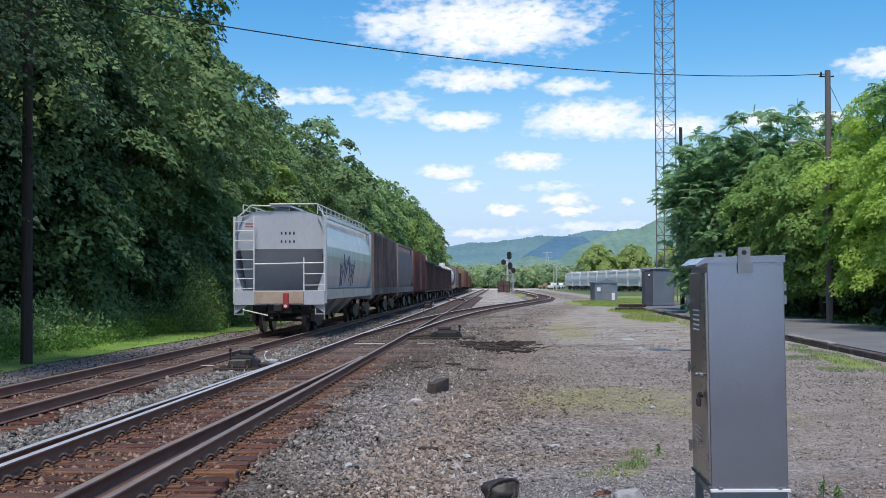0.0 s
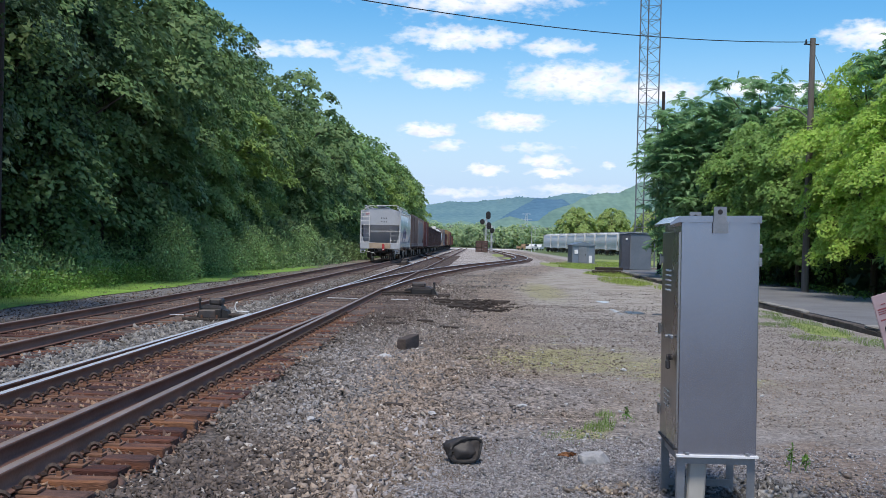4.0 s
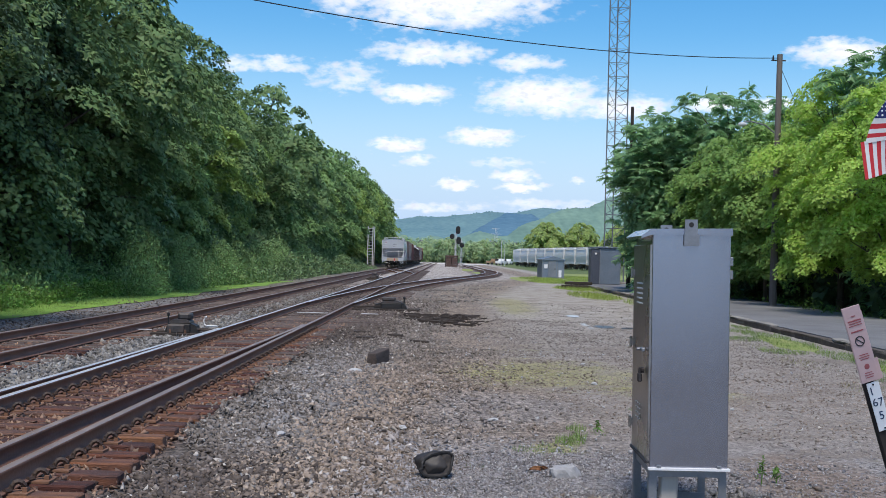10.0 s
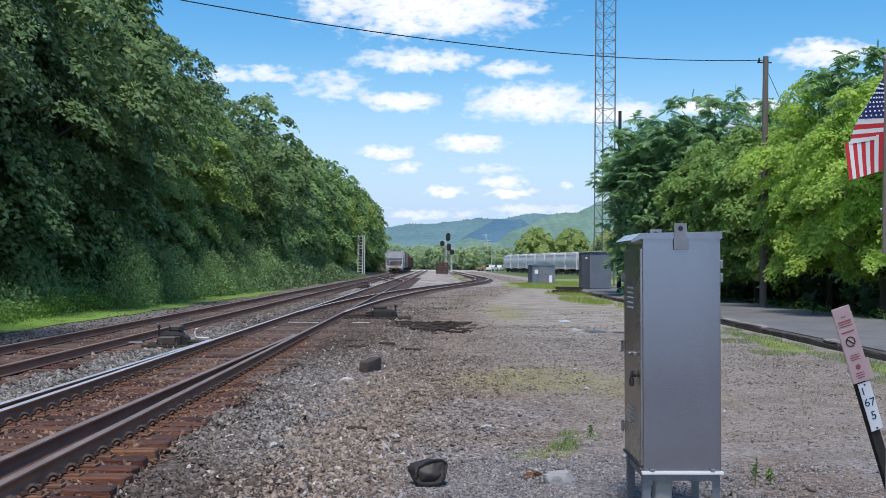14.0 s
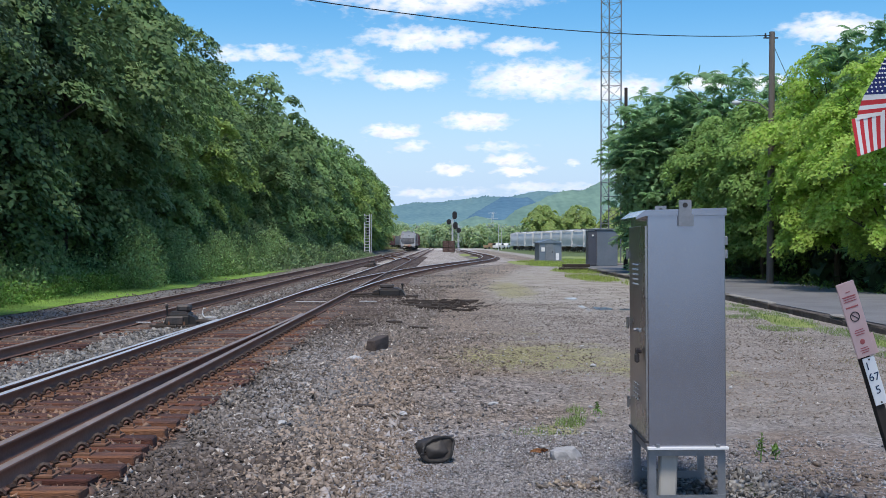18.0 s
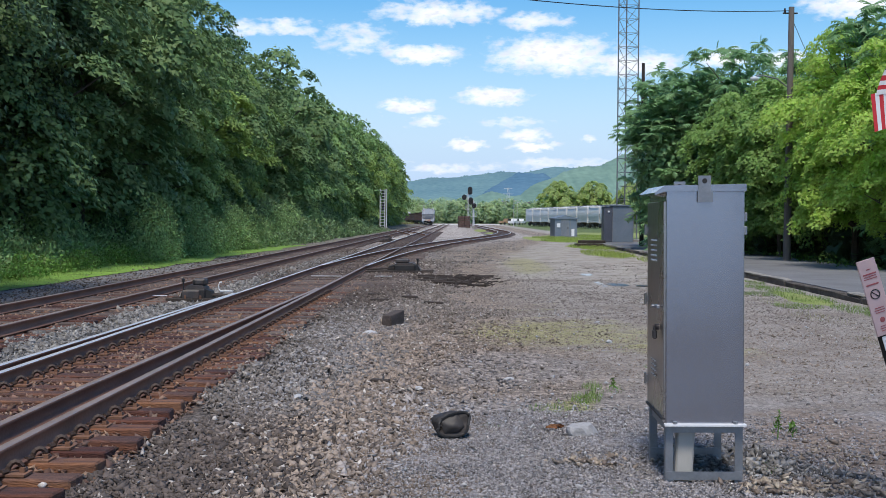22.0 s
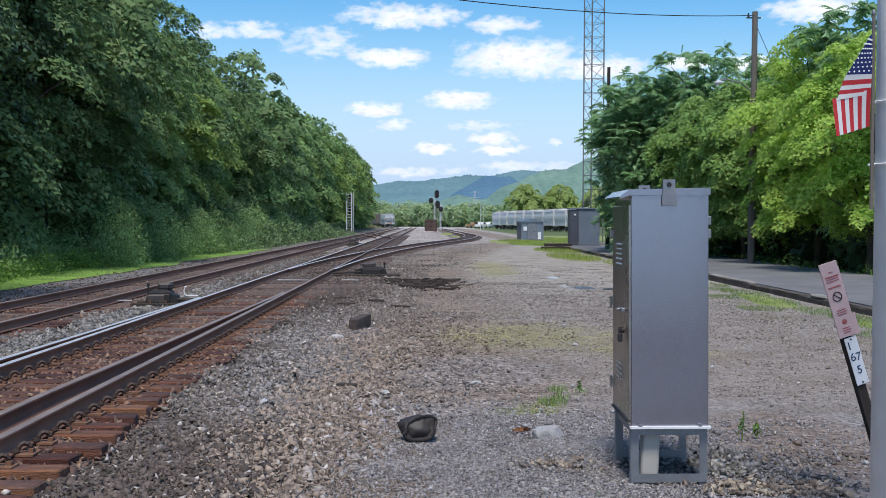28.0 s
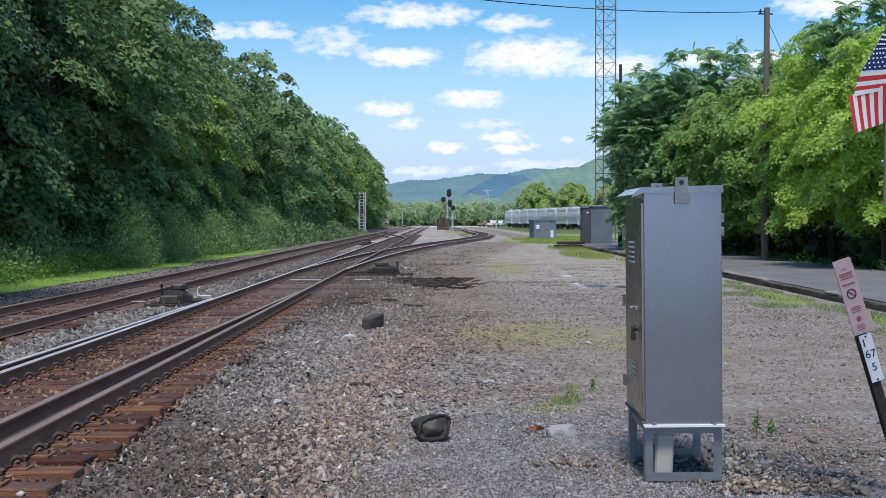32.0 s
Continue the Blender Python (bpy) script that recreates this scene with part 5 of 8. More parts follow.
# ---- equipment cabinet on its stand ----
def equipment_cabinet():
    X0, X1, Y0, Y1, Z0, Z1 = -0.26, 0.26, 0.0, 0.76, 0.405, 1.965
    cab = thing("equipment_cabinet", "tall galvanised steel trackside equipment cabinet on an angle-iron stand", "cabinet")
    cab.matrix_basis = pose(1.52, 8.04, 0.0, 0, -0.55, 0.0)
    S = M["steel"]
    bm = bmesh.new()
    box(bm, 0, (Y0 + Y1) / 2, (Z0 + Z1) / 2, X1 - X0, Y1 - Y0, Z1 - Z0, 0.006)
    part("body", bm, S, cab)
    bm = bmesh.new()
    v = [(X0 - 0.035, Y0 - 0.02), (X1 + 0.008, Y0 - 0.02), (X1 + 0.008, Y1 + 0.02), (X0 - 0.035, Y1 + 0.02)]
    prism(bm, [(X0 - 0.075, Z1 - 0.028), (X0 - 0.075, Z1 - 0.012), (X0 - 0.01, Z1 + 0.035), (X1 + 0.01, Z1 + 0.045), (X1 + 0.01, Z1 - 0.005), (X0 - 0.01, Z1 - 0.005)], Y0 - 0.012, Y1 + 0.012)
    part("lid", bm, S, cab, "folded sheet lid with a drip lip")
    # lifting tabs
    for x, y, up in ((-0.008, Y0 - 0.018, 0.10), (-0.04, Y1 + 0.018, 0.085)):
        bm = bmesh.new()
        prism(bm, [(x - 0.045, Z1 - 0.075), (x + 0.055, Z1 - 0.075), (x + 0.055, Z1 + 0.0), (x + 0.042, Z1 + 0.0), (x + 0.042, Z1 + up), (x - 0.042, Z1 + up), (x - 0.042, Z1), (x - 0.045, Z1)], y - 0.004, y + 0.004)
        tab = part("lifting_tab", bm, M["steel_frame"], cab)
        bm = bmesh.new()
        rod(bm, (x, y - 0.0065, Z1 + up - 0.035), (x, y + 0.0065, Z1 + up - 0.035), 0.017, seg=14)
        part("hole", bm, M["black"], tab, "dark lifting hole")
    # door on the side that faces the tracks
    bm = bmesh.new()
    box(bm, X0 - 0.006, (Y0 + Y1) / 2, (Z0 + Z1) / 2 - 0.02, 0.018, Y1 - Y0 - 0.012, Z1 - Z0 - 0.10, 0.003)
    door = part("door", bm, M["steel_door"], cab, "shiny scuffed steel door")
    bm = bmesh.new()
    box(bm, X0 - 0.012, (Y0 + Y1) / 2, Z0 + 0.04, 0.03, Y1 - Y0 - 0.01, 0.014)
    part("bottom_seal", bm, M["black"], door, "dark rubber door seal")
    for zc, rows in ((1.545, 5), (0.73, 4)):
        for r in range(rows):
            for c in range(3):
                bm = bmesh.new()
                box(bm, X0 - 0.028, 0.27 + 0.09 * c, zc + 0.034 * (rows / 2 - r), 0.01, 0.05, 0.012, 0.003)
                part("louvre", bm, M["white"] if zc > 1 else M["steel_door"], door)
    bm = bmesh.new()
    rod(bm, (X0 - 0.02, 0.14, 1.19), (X0 - 0.075, 0.14, 1.19), 0.010, seg=8)
    box(bm, X0 - 0.045, 0.10, 1.19, 0.022, 0.13, 0.024, 0.004)
    part("handle", bm, M["steel_frame"], door, "bright bar handle")
    bm = bmesh.new()
    rod(bm, (X0 - 0.02, 0.16, 1.045), (X0 - 0.06, 0.16, 1.045), 0.02, seg=10)
    box(bm, X0 - 0.05, 0.16, 0.995, 0.03, 0.05, 0.06, 0.008)
    rod(bm, (X0 - 0.05, 0.14, 1.02), (X0 - 0.05, 0.14, 1.06), 0.006, seg=6)
    rod(bm, (X0 - 0.05, 0.18, 1.02), (X0 - 0.05, 0.18, 1.06), 0.006, seg=6)
    part("padlock", bm, M["iron"], door, "weathered padlock in a hasp")
    for z in (1.70, 1.20, 0.62):
        bm = bmesh.new()
        rod(bm, (X0 - 0.03, Y1 - 0.01, z - 0.04), (X0 - 0.03, Y1 - 0.01, z + 0.04), 0.01, seg=8)
        box(bm, X0 - 0.02, Y1 - 0.02, z, 0.02, 0.04, 0.05)
        part("hinge", bm, M["steel_door"], door)
    for z in (1.75, 1.62):
        bm = bmesh.new()
        box(bm, X1 + 0.018, Y1 - 0.1, z, 0.034, 0.10, 0.07, 0.006)
        part("side_bracket", bm, M["steel_frame"], cab)
    for z in (1.70, 1.79):
        bm = bmesh.new()
        box(bm, X1 + 0.012, Y0 + 0.05, z, 0.024, 0.05, 0.06, 0.004)
        part("latch", bm, M["steel_frame"], cab, "small steel side latch")
    # stand of angle iron
    F = M["steel_frame"]
    for x, y, low in ((X0 + 0.03, Y0 + 0.025, -0.06), (X1 - 0.03, Y0 + 0.025, 0.0), (X0 + 0.03, Y1 - 0.03, -0.03), (X1 - 0.03, Y1 - 0.03, 0.0)):
        bm = bmesh.new()
        s = 1 if x < 0 else -1
        box(bm, x, y, (low + Z0 - 0.004) / 2, 0.05, 0.008, Z0 - 0.004 - low)
        box(bm, x - s * 0.025, y + 0.03, (low + Z0 - 0.004) / 2, 0.008, 0.052, Z0 - 0.004 - low)
        part("leg", bm, F, cab)
    for y, z, h in ((Y0 + 0.018, Z0 - 0.03, 0.05), (Y0 + 0.018, 0.06, 0.055), (Y1 - 0.035, 0.09, 0.05)):
        bm = bmesh.new()
        box(bm, 0, y, z, X1 - X0 - 0.02, 0.008, h)
        part("cross_bar", bm, F, cab)
    for x in (X0 + 0.02, X1 - 0.02):
        bm = bmesh.new()
        box(bm, x, (Y0 + Y1) / 2, Z0 - 0.03, 0.008, Y1 - Y0 - 0.1, 0.05)
        part("cross_bar", bm, F, cab)
    bm = bmesh.new()
    box(bm, 0, Y0 - 0.012, Z0 + 0.002, X1 - X0 + 0.02, 0.05, 0.014)
    part("base_flange", bm, M["pole_white"], cab, "pale folded bottom flange")
    for x in (X0 + 0.06, X1 - 0.06):
        bm = bmesh.new()
        rod(bm, (x, Y0 - 0.02, Z0 + 0.008), (x, Y0 - 0.02, Z0 + 0.026), 0.016, seg=6)
        part("bolt", bm, F, cab)
    bm = bmesh.new()
    box(bm, X0 + 0.13, Y0 + 0.1, 0.18, 0.12, 0.1, 0.36, 0.012, m=Matrix.Rotation(0.05, 4, "Y"))
    part("cable_conduit", bm, M["conduit"], cab, "pale grey square cable conduit")


equipment_cabinet()


# ---- poles, wire, tower ----
def wooden_pole(label, x, y, top, r, mat, lean=0.0, arm=False):
    p = thing("utility_pole", label, "utility pole", (x, y, 0))
    bm = bmesh.new()
    rod(bm, (0, 0, -0.2), (lean, 0, top), r, r * 0.72, 14)
    part("shaft", bm, M[mat], p, smooth=False)
    return p


pole = wooden_pole("weathered wooden utility pole with a lamp arm", 12.75, 50.0, 10.55, 0.16, "pole", 0.05)
bm = bmesh.new()
rod(bm, (-0.3, 0.0, 10.3), (0.3, 0.0, 10.3), 0.03)
rod(bm, (-0.22, 0, 10.3), (-0.22, 0, 10.5), 0.05, 0.03)
part("insulator_bracket", bm, M["black"], pole)
bm = bmesh.new()
for a, b in (((-0.1, 0, 7.3), (-0.5, 0, 7.62)), ((-0.5, 0, 7.62), (-1.1, 0, 7.75)), ((-1.1, 0, 7.75), (-1.35, 0, 7.72))):
    rod(bm, a, b, 0.03)
arm = part("lamp_arm", bm, M["tower"], pole)
bm = bmesh.new()
lump(bm, (-1.42, 0, 7.62), (0.2, 0.12, 0.1), 2, 0.0)
part("lamp_head", bm, M["signal_grey"], arm, "grey street lamp head", smooth=True)
bm = bmesh.new()
rod(bm, (0.1, 0, 10.0), (1.6, 1.0, 7.4), 0.012, seg=5)
part("guy_wire", bm, M["black"], pole)
wooden_pole("dark creosoted wooden pole at the edge of the woods", -11.42, 27.0, 8.9, 0.14, "pole_dark")
wooden_pole("short wooden pole behind the trees", 10.3, 76.0, 11.6, 0.14, "pole_dark")

bm = bmesh.new()
pts = [Vector((12.7 - 24.1 * s, 50 - 23 * s, 10.4 - 4.55 * s + 2.85 * s * s)) for s in np.linspace(0, 1, 26)]
tube(bm, pts, 0.017, 5)
solo("overhead_wire", bm, M["black"], "thin black overhead wire slung between two poles", "wire")


def lattice_tower():
    t = thing("lattice_tower", "tall slender steel lattice radio tower", "tower", (11.28, 92.0, 0.15))
    w, top, step = 0.87, 40.0, 1.05
    legs = [Vector((w * math.cos(a), w * math.sin(a), 0)) for a in (radians(210), radians(330), radians(90))]
    for p in legs:
        bm = bmesh.new()
        rod(bm, p, p + Vector((0, 0, top)), 0.05, seg=8)
        part("leg", bm, M["tower"], t)
    for i in range(3):
        bm = bmesh.new()
        a, b = legs[i], legs[(i + 1) % 3]
        k = 0
        while k * step < top - step:
            z = Vector((0, 0, k * step))
            zz = Vector((0, 0, (k + 1) * step))
            rod(bm, a + z, b + z, 0.02, seg=5)
            rod(bm, (a + z) if k % 2 else (b + z), (b + zz) if k % 2 else (a + zz), 0.02, seg=5)
            k += 1
        part("bracing", bm, M["tower"], t)
    bm = bmesh.new()
    box(bm, 0, 0, 0.0, 2.2, 2.2, 0.3, 0.03)
    part("footing", bm, M["concrete"], t)


lattice_tower()


# ---- huts and boxes of the yard ----
def hut():
    h = thing("signal_hut", "small silver sheet-metal signal hut with a pitched roof", "hut", (8.6, 121.0, 0.0), 8)
    bm = bmesh.new()
    prism(bm, [(-1.1, 0.1), (1.1, 0.1), (1.1, 1.85), (-1.1, 1.85)], -1.2, 1.2)
    part("wall", bm, M["hut"], h)
    bm = bmesh.new()
    prism(bm, [(-1.22, 1.83), (1.22, 1.83), (1.22, 1.9), (0, 2.22), (-1.22, 1.9)], -1.3, 1.3)
    part("roof", bm, M["hut"], h)
    bm = bmesh.new()
    box(bm, -0.1, -1.22, 0.95, 0.8, 0.05, 1.6, 0.01)
    d = part("door", bm, M["steel_frame"], h)
    bm = bmesh.new()
    box(bm, 0.18, -1.26, 0.95, 0.05, 0.05, 0.14)
    part("handle", bm, M["black"], d)
    bm = bmesh.new()
    box(bm, -0.75, -1.23, 1.2, 0.35, 0.08, 0.4, 0.01)
    part("meter_box", bm, M["white"], h)
    bm = bmesh.new()
    box(bm, 0.7, -1.23, 0.5, 0.3, 0.06, 0.7, 0.01)
    part("junction_box", bm, M["white"], h)
    for x in (-1.1, 0.45, 1.1):
        bm = bmesh.new()
        box(bm, x, -1.21, 0.98, 0.06, 0.05, 1.75)
        part("seam", bm, M["steel_frame"], h)
    bm = bmesh.new()
    box(bm, 0, 0, 0.03, 2.6, 2.8, 0.16)
    part("slab", bm, M["concrete"], h)


hut()


def tower_cabinet():
    c = thing("equipment_shelter", "blue-grey sheet-metal equipment shelter at the foot of the tower", "shelter", (10.15, 87.0, 0.17))
    bm = bmesh.new()
    box(bm, 0.32, 0.9, 1.32, 1.5, 1.7, 2.62, 0.02)
    part("wall", bm, M["hut"], c)
    bm = bmesh.new()
    box(bm, -0.75, 0.9, 1.3, 0.62, 1.72, 2.55, 0.02)
    part("dark_bay", bm, M["box_dark"], c, "dark side bay of the shelter")
    bm = bmesh.new()
    box(bm, 0.0, 0.9, 2.66, 2.3, 1.9, 0.07, 0.01)
    part("roof", bm, M["hut"], c)
    for x in (-0.42, 1.04):
        bm = bmesh.new()
        box(bm, x, 0.03, 1.3, 0.05, 0.04, 2.5)
        part("seam", bm, M["steel_frame"], c)
    bm = bmesh.new()
    lump(bm, (-0.72, 0.0, 2.2), (0.09, 0.06, 0.09), 1, 0)
    part("wall_lamp", bm, M["white"], c)


tower_cabinet()


def rust_crate():
    c = thing("tie_stack", "stack of rust-brown crates and timbers beside the signal", "crate", (-2.45, 216.0, 0.2), 4)
    for k in range(5):
        bm = bmesh.new()
        for j in range(2):
            box(bm, -0.52 + 1.04 * j, 0, 0.22 + 0.42 * k, 0.96, 1.6, 0.34, 0.02)
        part("layer", bm, M["rust_box"], c)
        if k < 4:
            bm = bmesh.new()
            box(bm, 0, 0, 0.42 + 0.42 * k, 2.15, 1.5, 0.06)
            part("batten", bm, M["wood_black"], c)
    for x in (-1.06, 1.06):
        bm = bmesh.new()
        box(bm, x, -0.7, 1.05, 0.1, 0.1, 2.1)
        part("stake", bm, M["wood_black"], c)


rust_crate()


# ---- signals ----
def signal_head(parent, x, z, h, aspects):
    bm = bmesh.new()
    r = 0.42
    seg = [(x + r * math.cos(a), z + h / 2 - r + r * math.sin(a)) for a in np.linspace(0, math.pi, 9)]
    seg += [(x + r * math.cos(a), z - h / 2 + r + r * math.sin(a)) for a in np.linspace(math.pi, 2 * math.pi, 9)]
    prism(bm, seg, -0.22, -0.19)
    hd = part("signal_head", bm, M["black"], parent, "black signal head")
    for k in range(aspects):
        zz = z + (k - (aspects - 1) / 2) * 0.36
        bm = bmesh.new()
        rod(bm, (x, -0.22, zz), (x, -0.46, zz), 0.13, 0.12, 12)
        part("visor", bm, M["black"], hd)
    return hd


def mast_signal():
    s = thing("signal_mast", "grey railway signal masts with black heads and ladder", "signal", (-1.5, 220.0, 0.2))
    for x, top in ((-0.25, 6.3), (0.75, 5.0)):
        bm = bmesh.new()
        rod(bm, (x, 0, 0), (x, 0, top), 0.09, seg=10)
        m = part("mast", bm, M["signal_grey"], s)
        bm = bmesh.new()
        for dx in (-0.2, 0.2):
            rod(bm, (x + dx, 0.35, 0), (x + dx, 0.35, top - 0.2), 0.035, seg=6)
        for k in range(int(top / 0.4)):
            rod(bm, (x - 0.2, 0.35, 0.3 + 0.4 * k), (x + 0.2, 0.35, 0.3 + 0.4 * k), 0.025, seg=5)
        part("ladder", bm, M["signal_grey"], m)
        for z in (top - 1.2, top - 3.0):
            bm = bmesh.new()
            box(bm, x, 0.2, z, 1.1, 0.8, 0.06)
            for dx in (-0.53, 0.53):
                rod(bm, (x + dx, 0.5, z), (x + dx, 0.5, z + 0.95), 0.025, seg=5)
            rod(bm, (x - 0.53, 0.5, z + 0.95), (x + 0.53, 0.5, z + 0.95), 0.025, seg=5)
            part("platform", bm, M["signal_grey"], m)
        bm = bmesh.new()
        box(bm, x, 0, 0.1, 0.7, 0.7, 0.4, 0.03)
        part("footing", bm, M["concrete"], m)
    signal_head(s, 0.1, 6.75, 1.45, 3)
    signal_head(s, 0.25, 4.85, 1.35, 3)
    signal_head(s, -0.95, 5.55, 1.0, 2)
    signal_head(s, 0.85, 4.0, 0.95, 2)
    for x, z in ((0.1, 6.1), (0.0, 5.0), (-0.6, 5.5), (0.6, 4.1)):
        bm = bmesh.new()
        box(bm, x, 0.05, z, 1.0, 0.12, 0.1)
        part("bracket", bm, M["signal_grey"], s)


mast_signal()


def ladder_signal():
    s = thing("ladder_signal", "grey lattice signal mast with a ladder beside the trees", "signal", (-14.1, 180.0, 0.25))
    top = 5.95
    for x in (-0.5, 0.22):
        bm = bmesh.new()
        box(bm, x, 0, top / 2, 0.12, 0.11, top)
        part("mast", bm, M["signal_grey"], s)
    for k in range(13):
        bm = bmesh.new()
        box(bm, -0.14, 0, 0.5 + 0.43 * k, 0.66, 0.07, 0.07)
        part("rung", bm, M["signal_grey"], s)
    bm = bmesh.new()
    rod(bm, (0.46, 0.1, 0), (0.46, 0.1, top), 0.06, seg=8)
    part("post", bm, M["signal_grey"], s)
    for z in (5.1, 3.3):
        bm = bmesh.new()
        box(bm, -0.05, 0.25, z, 0.28, 0.3, 1.1, 0.05)
        part("signal_back", bm, M["black"], s, "black back of a signal head")
    bm = bmesh.new()
    box(bm, 0, 0, -0.02, 1.3, 0.9, 0.4, 0.04)
    part("footing", bm, M["concrete"], s)


ladder_signal()


# ---- trees ----
def tree_meshes(seed, height, spread, leaf, count, mat, low=0.12, pads=46, shape=0.42, compound=None, thick=0.4, fill=0.14, size=1.0, back=1.0, folded=False):
    """The first tree of a kind: tapered trunk with limbs, and boughs that end in domed, drooping pads of small leaves with dark gaps between.
    shape: how far up the crown is widest; compound: (length, pairs, blade, width) of feathery leaves in rosettes."""
    g = np.random.default_rng(seed)
    bm = bmesh.new()
    lean = g.normal(0, 0.25, 2)
    knots = [Vector((lean[0] * k / 5 + g.normal(0, 0.06), lean[1] * k / 5 + g.normal(0, 0.06), height * 0.78 * k / 5)) for k in range(6)]
    knots[0] = Vector((0, 0, -0.3))
    r0 = height * 0.017
    for k in range(5):
        rod(bm, knots[k], knots[k + 1], r0 * (1 - 0.17 * k), r0 * (1 - 0.17 * (k + 1)), 8)
    at, rad, way = [], [], []
    for k in range(pads):
        e = (k + 0.5) / pads
        z = height * (low + (0.96 - low) * e)
        wide = spread * (1 - ((e - shape) / (1.08 - shape)) ** 2.4 if e > shape else 0.4 + 0.6 * e / shape)
        a = k * 2.399 + g.uniform(-0.5, 0.5)
        d = wide * g.uniform(0.6, 1.0)
        at.append(np.array([math.cos(a) * d, math.sin(a) * d, z]))
        rad.append(size * spread * g.uniform(0.24, 0.42) * (1.0 if e < 0.8 else 0.72))
        way.append(np.array([math.cos(a), math.sin(a), 0.0]))
        if k % 2 == 0:
            start = knots[min(4, max(1, int(e * 4.6)))]
            end = Vector(at[-1]) - Vector((0, 0, 0.25 * rad[-1]))
            mid = (start + end) / 2 + Vector((0, 0, 0.03 * height))
            rod(bm, start, mid, r0 * 0.34, r0 * 0.22, 5)
            rod(bm, mid, end, r0 * 0.22, r0 * 0.07, 5)
    t = new("tree")
    part("trunk", bm, M["bark"], t)
    w = np.array(rad) ** 2 * np.array([back + (1 - back) * (0.5 + 0.5 * (0.8 * o[0] - 0.6 * o[1])) for o in way])
    share = (count * (1 - fill) * w / w.sum()).astype(int)
    pts, outs, faces = [], [], []
    for c, r, o, n in zip(at, rad, way, share):
        # sprays scattered over the pad's dome; each is a small fan of leaves
        sprays = 13
        sr, sa = np.sqrt(g.uniform(0.02, 1, sprays)), g.uniform(0, 6.283, sprays)
        which = g.integers(0, sprays, n)
        reach = 0.36 * np.sqrt(g.uniform(0, 1, n))
        turn = g.uniform(0, 6.283, n)
        u = sr[which] * np.cos(sa[which]) + reach * np.cos(turn)
        v = sr[which] * np.sin(sa[which]) + reach * np.sin(turn)
        out = u * o[0] + v * o[1]
        z = thick * (1 - u * u - v * v) - 0.34 * out - 0.5 * reach ** 2 + g.normal(0, 0.09, n) + g.normal(0, 0.14, sprays)[which]
        pts.append(c + np.stack([u, v, z], 1) * r)
        dome = np.stack([0.8 * u, 0.8 * v, np.full(n, 0.75)], 1) + 0.3 * o
        faces.append(dome)
        outs.append(np.stack([u, v, -0.2 * np.ones(n)], 1) + 0.7 * o)
    pts, outs, faces = np.concatenate(pts), np.concatenate(outs), np.concatenate(faces)
    if compound:
        length, pairs, blade, width = compound
        # rosettes of fronds round the twig ends
        each = 7
        ends = pts[g.permutation(len(pts))[:count // (2 * pairs * each)]]
        a = g.uniform(0, 6.283, (len(ends), each))
        d = np.stack([np.cos(a), np.sin(a), g.uniform(-0.1, 0.45, a.shape)], -1).reshape(-1, 3)
        fronds("crown", np.repeat(ends, each, 0), d * 1.6, length, pairs, blade, width, M[mat], t, seed + 1)
        inner, d = ball_points(g, int(count * 0.2), 0.45)
        inner = inner * (spread * 0.9, spread * 0.9, height * (0.95 - low) * 0.5) + (0, 0, height * (0.48 + 0.5 * low))
        leaves("inner_crown", inner, leaf, M[mat], t, aspect=0.5, droop=0.4, seed=seed + 2, tri=True, face=d + (0, 0, 0.5))
        return t
    # leaves deep in the crown
    n = int(count * fill)
    inner, d = ball_points(g, n, 0.5)
    inner = inner * (spread * 0.62, spread * 0.62, height * (0.9 - low) * 0.5) + (0, 0, height * (0.45 + 0.5 * low))
    pts, outs, faces = np.concatenate([pts, inner]), np.concatenate([outs, d]), np.concatenate([faces, d + (0, 0, 0.6)])
    leaves("crown", pts, leaf, M[mat], t, aspect=0.75, droop=0.3, out=outs, seed=seed + 1, tri=not folded, face=faces)
    return t


def place(first, spots, label, group):
    """Stands the first tree and its copies at spots of (x, y, scale, turn)."""
    for k, (x, y, z, s, turn) in enumerate(spots):
        m = pose(x, y, z, 0, 0, turn) @ Matrix.Diagonal((s, s, s * (0.94 + 0.012 * (k * 7 % 11)), 1))
        if k == 0:
            first.matrix_basis = m
            tagged(first, label, "tree", group)
        else:
            o = copy_thing(first, m)
            o.matrix_basis = m


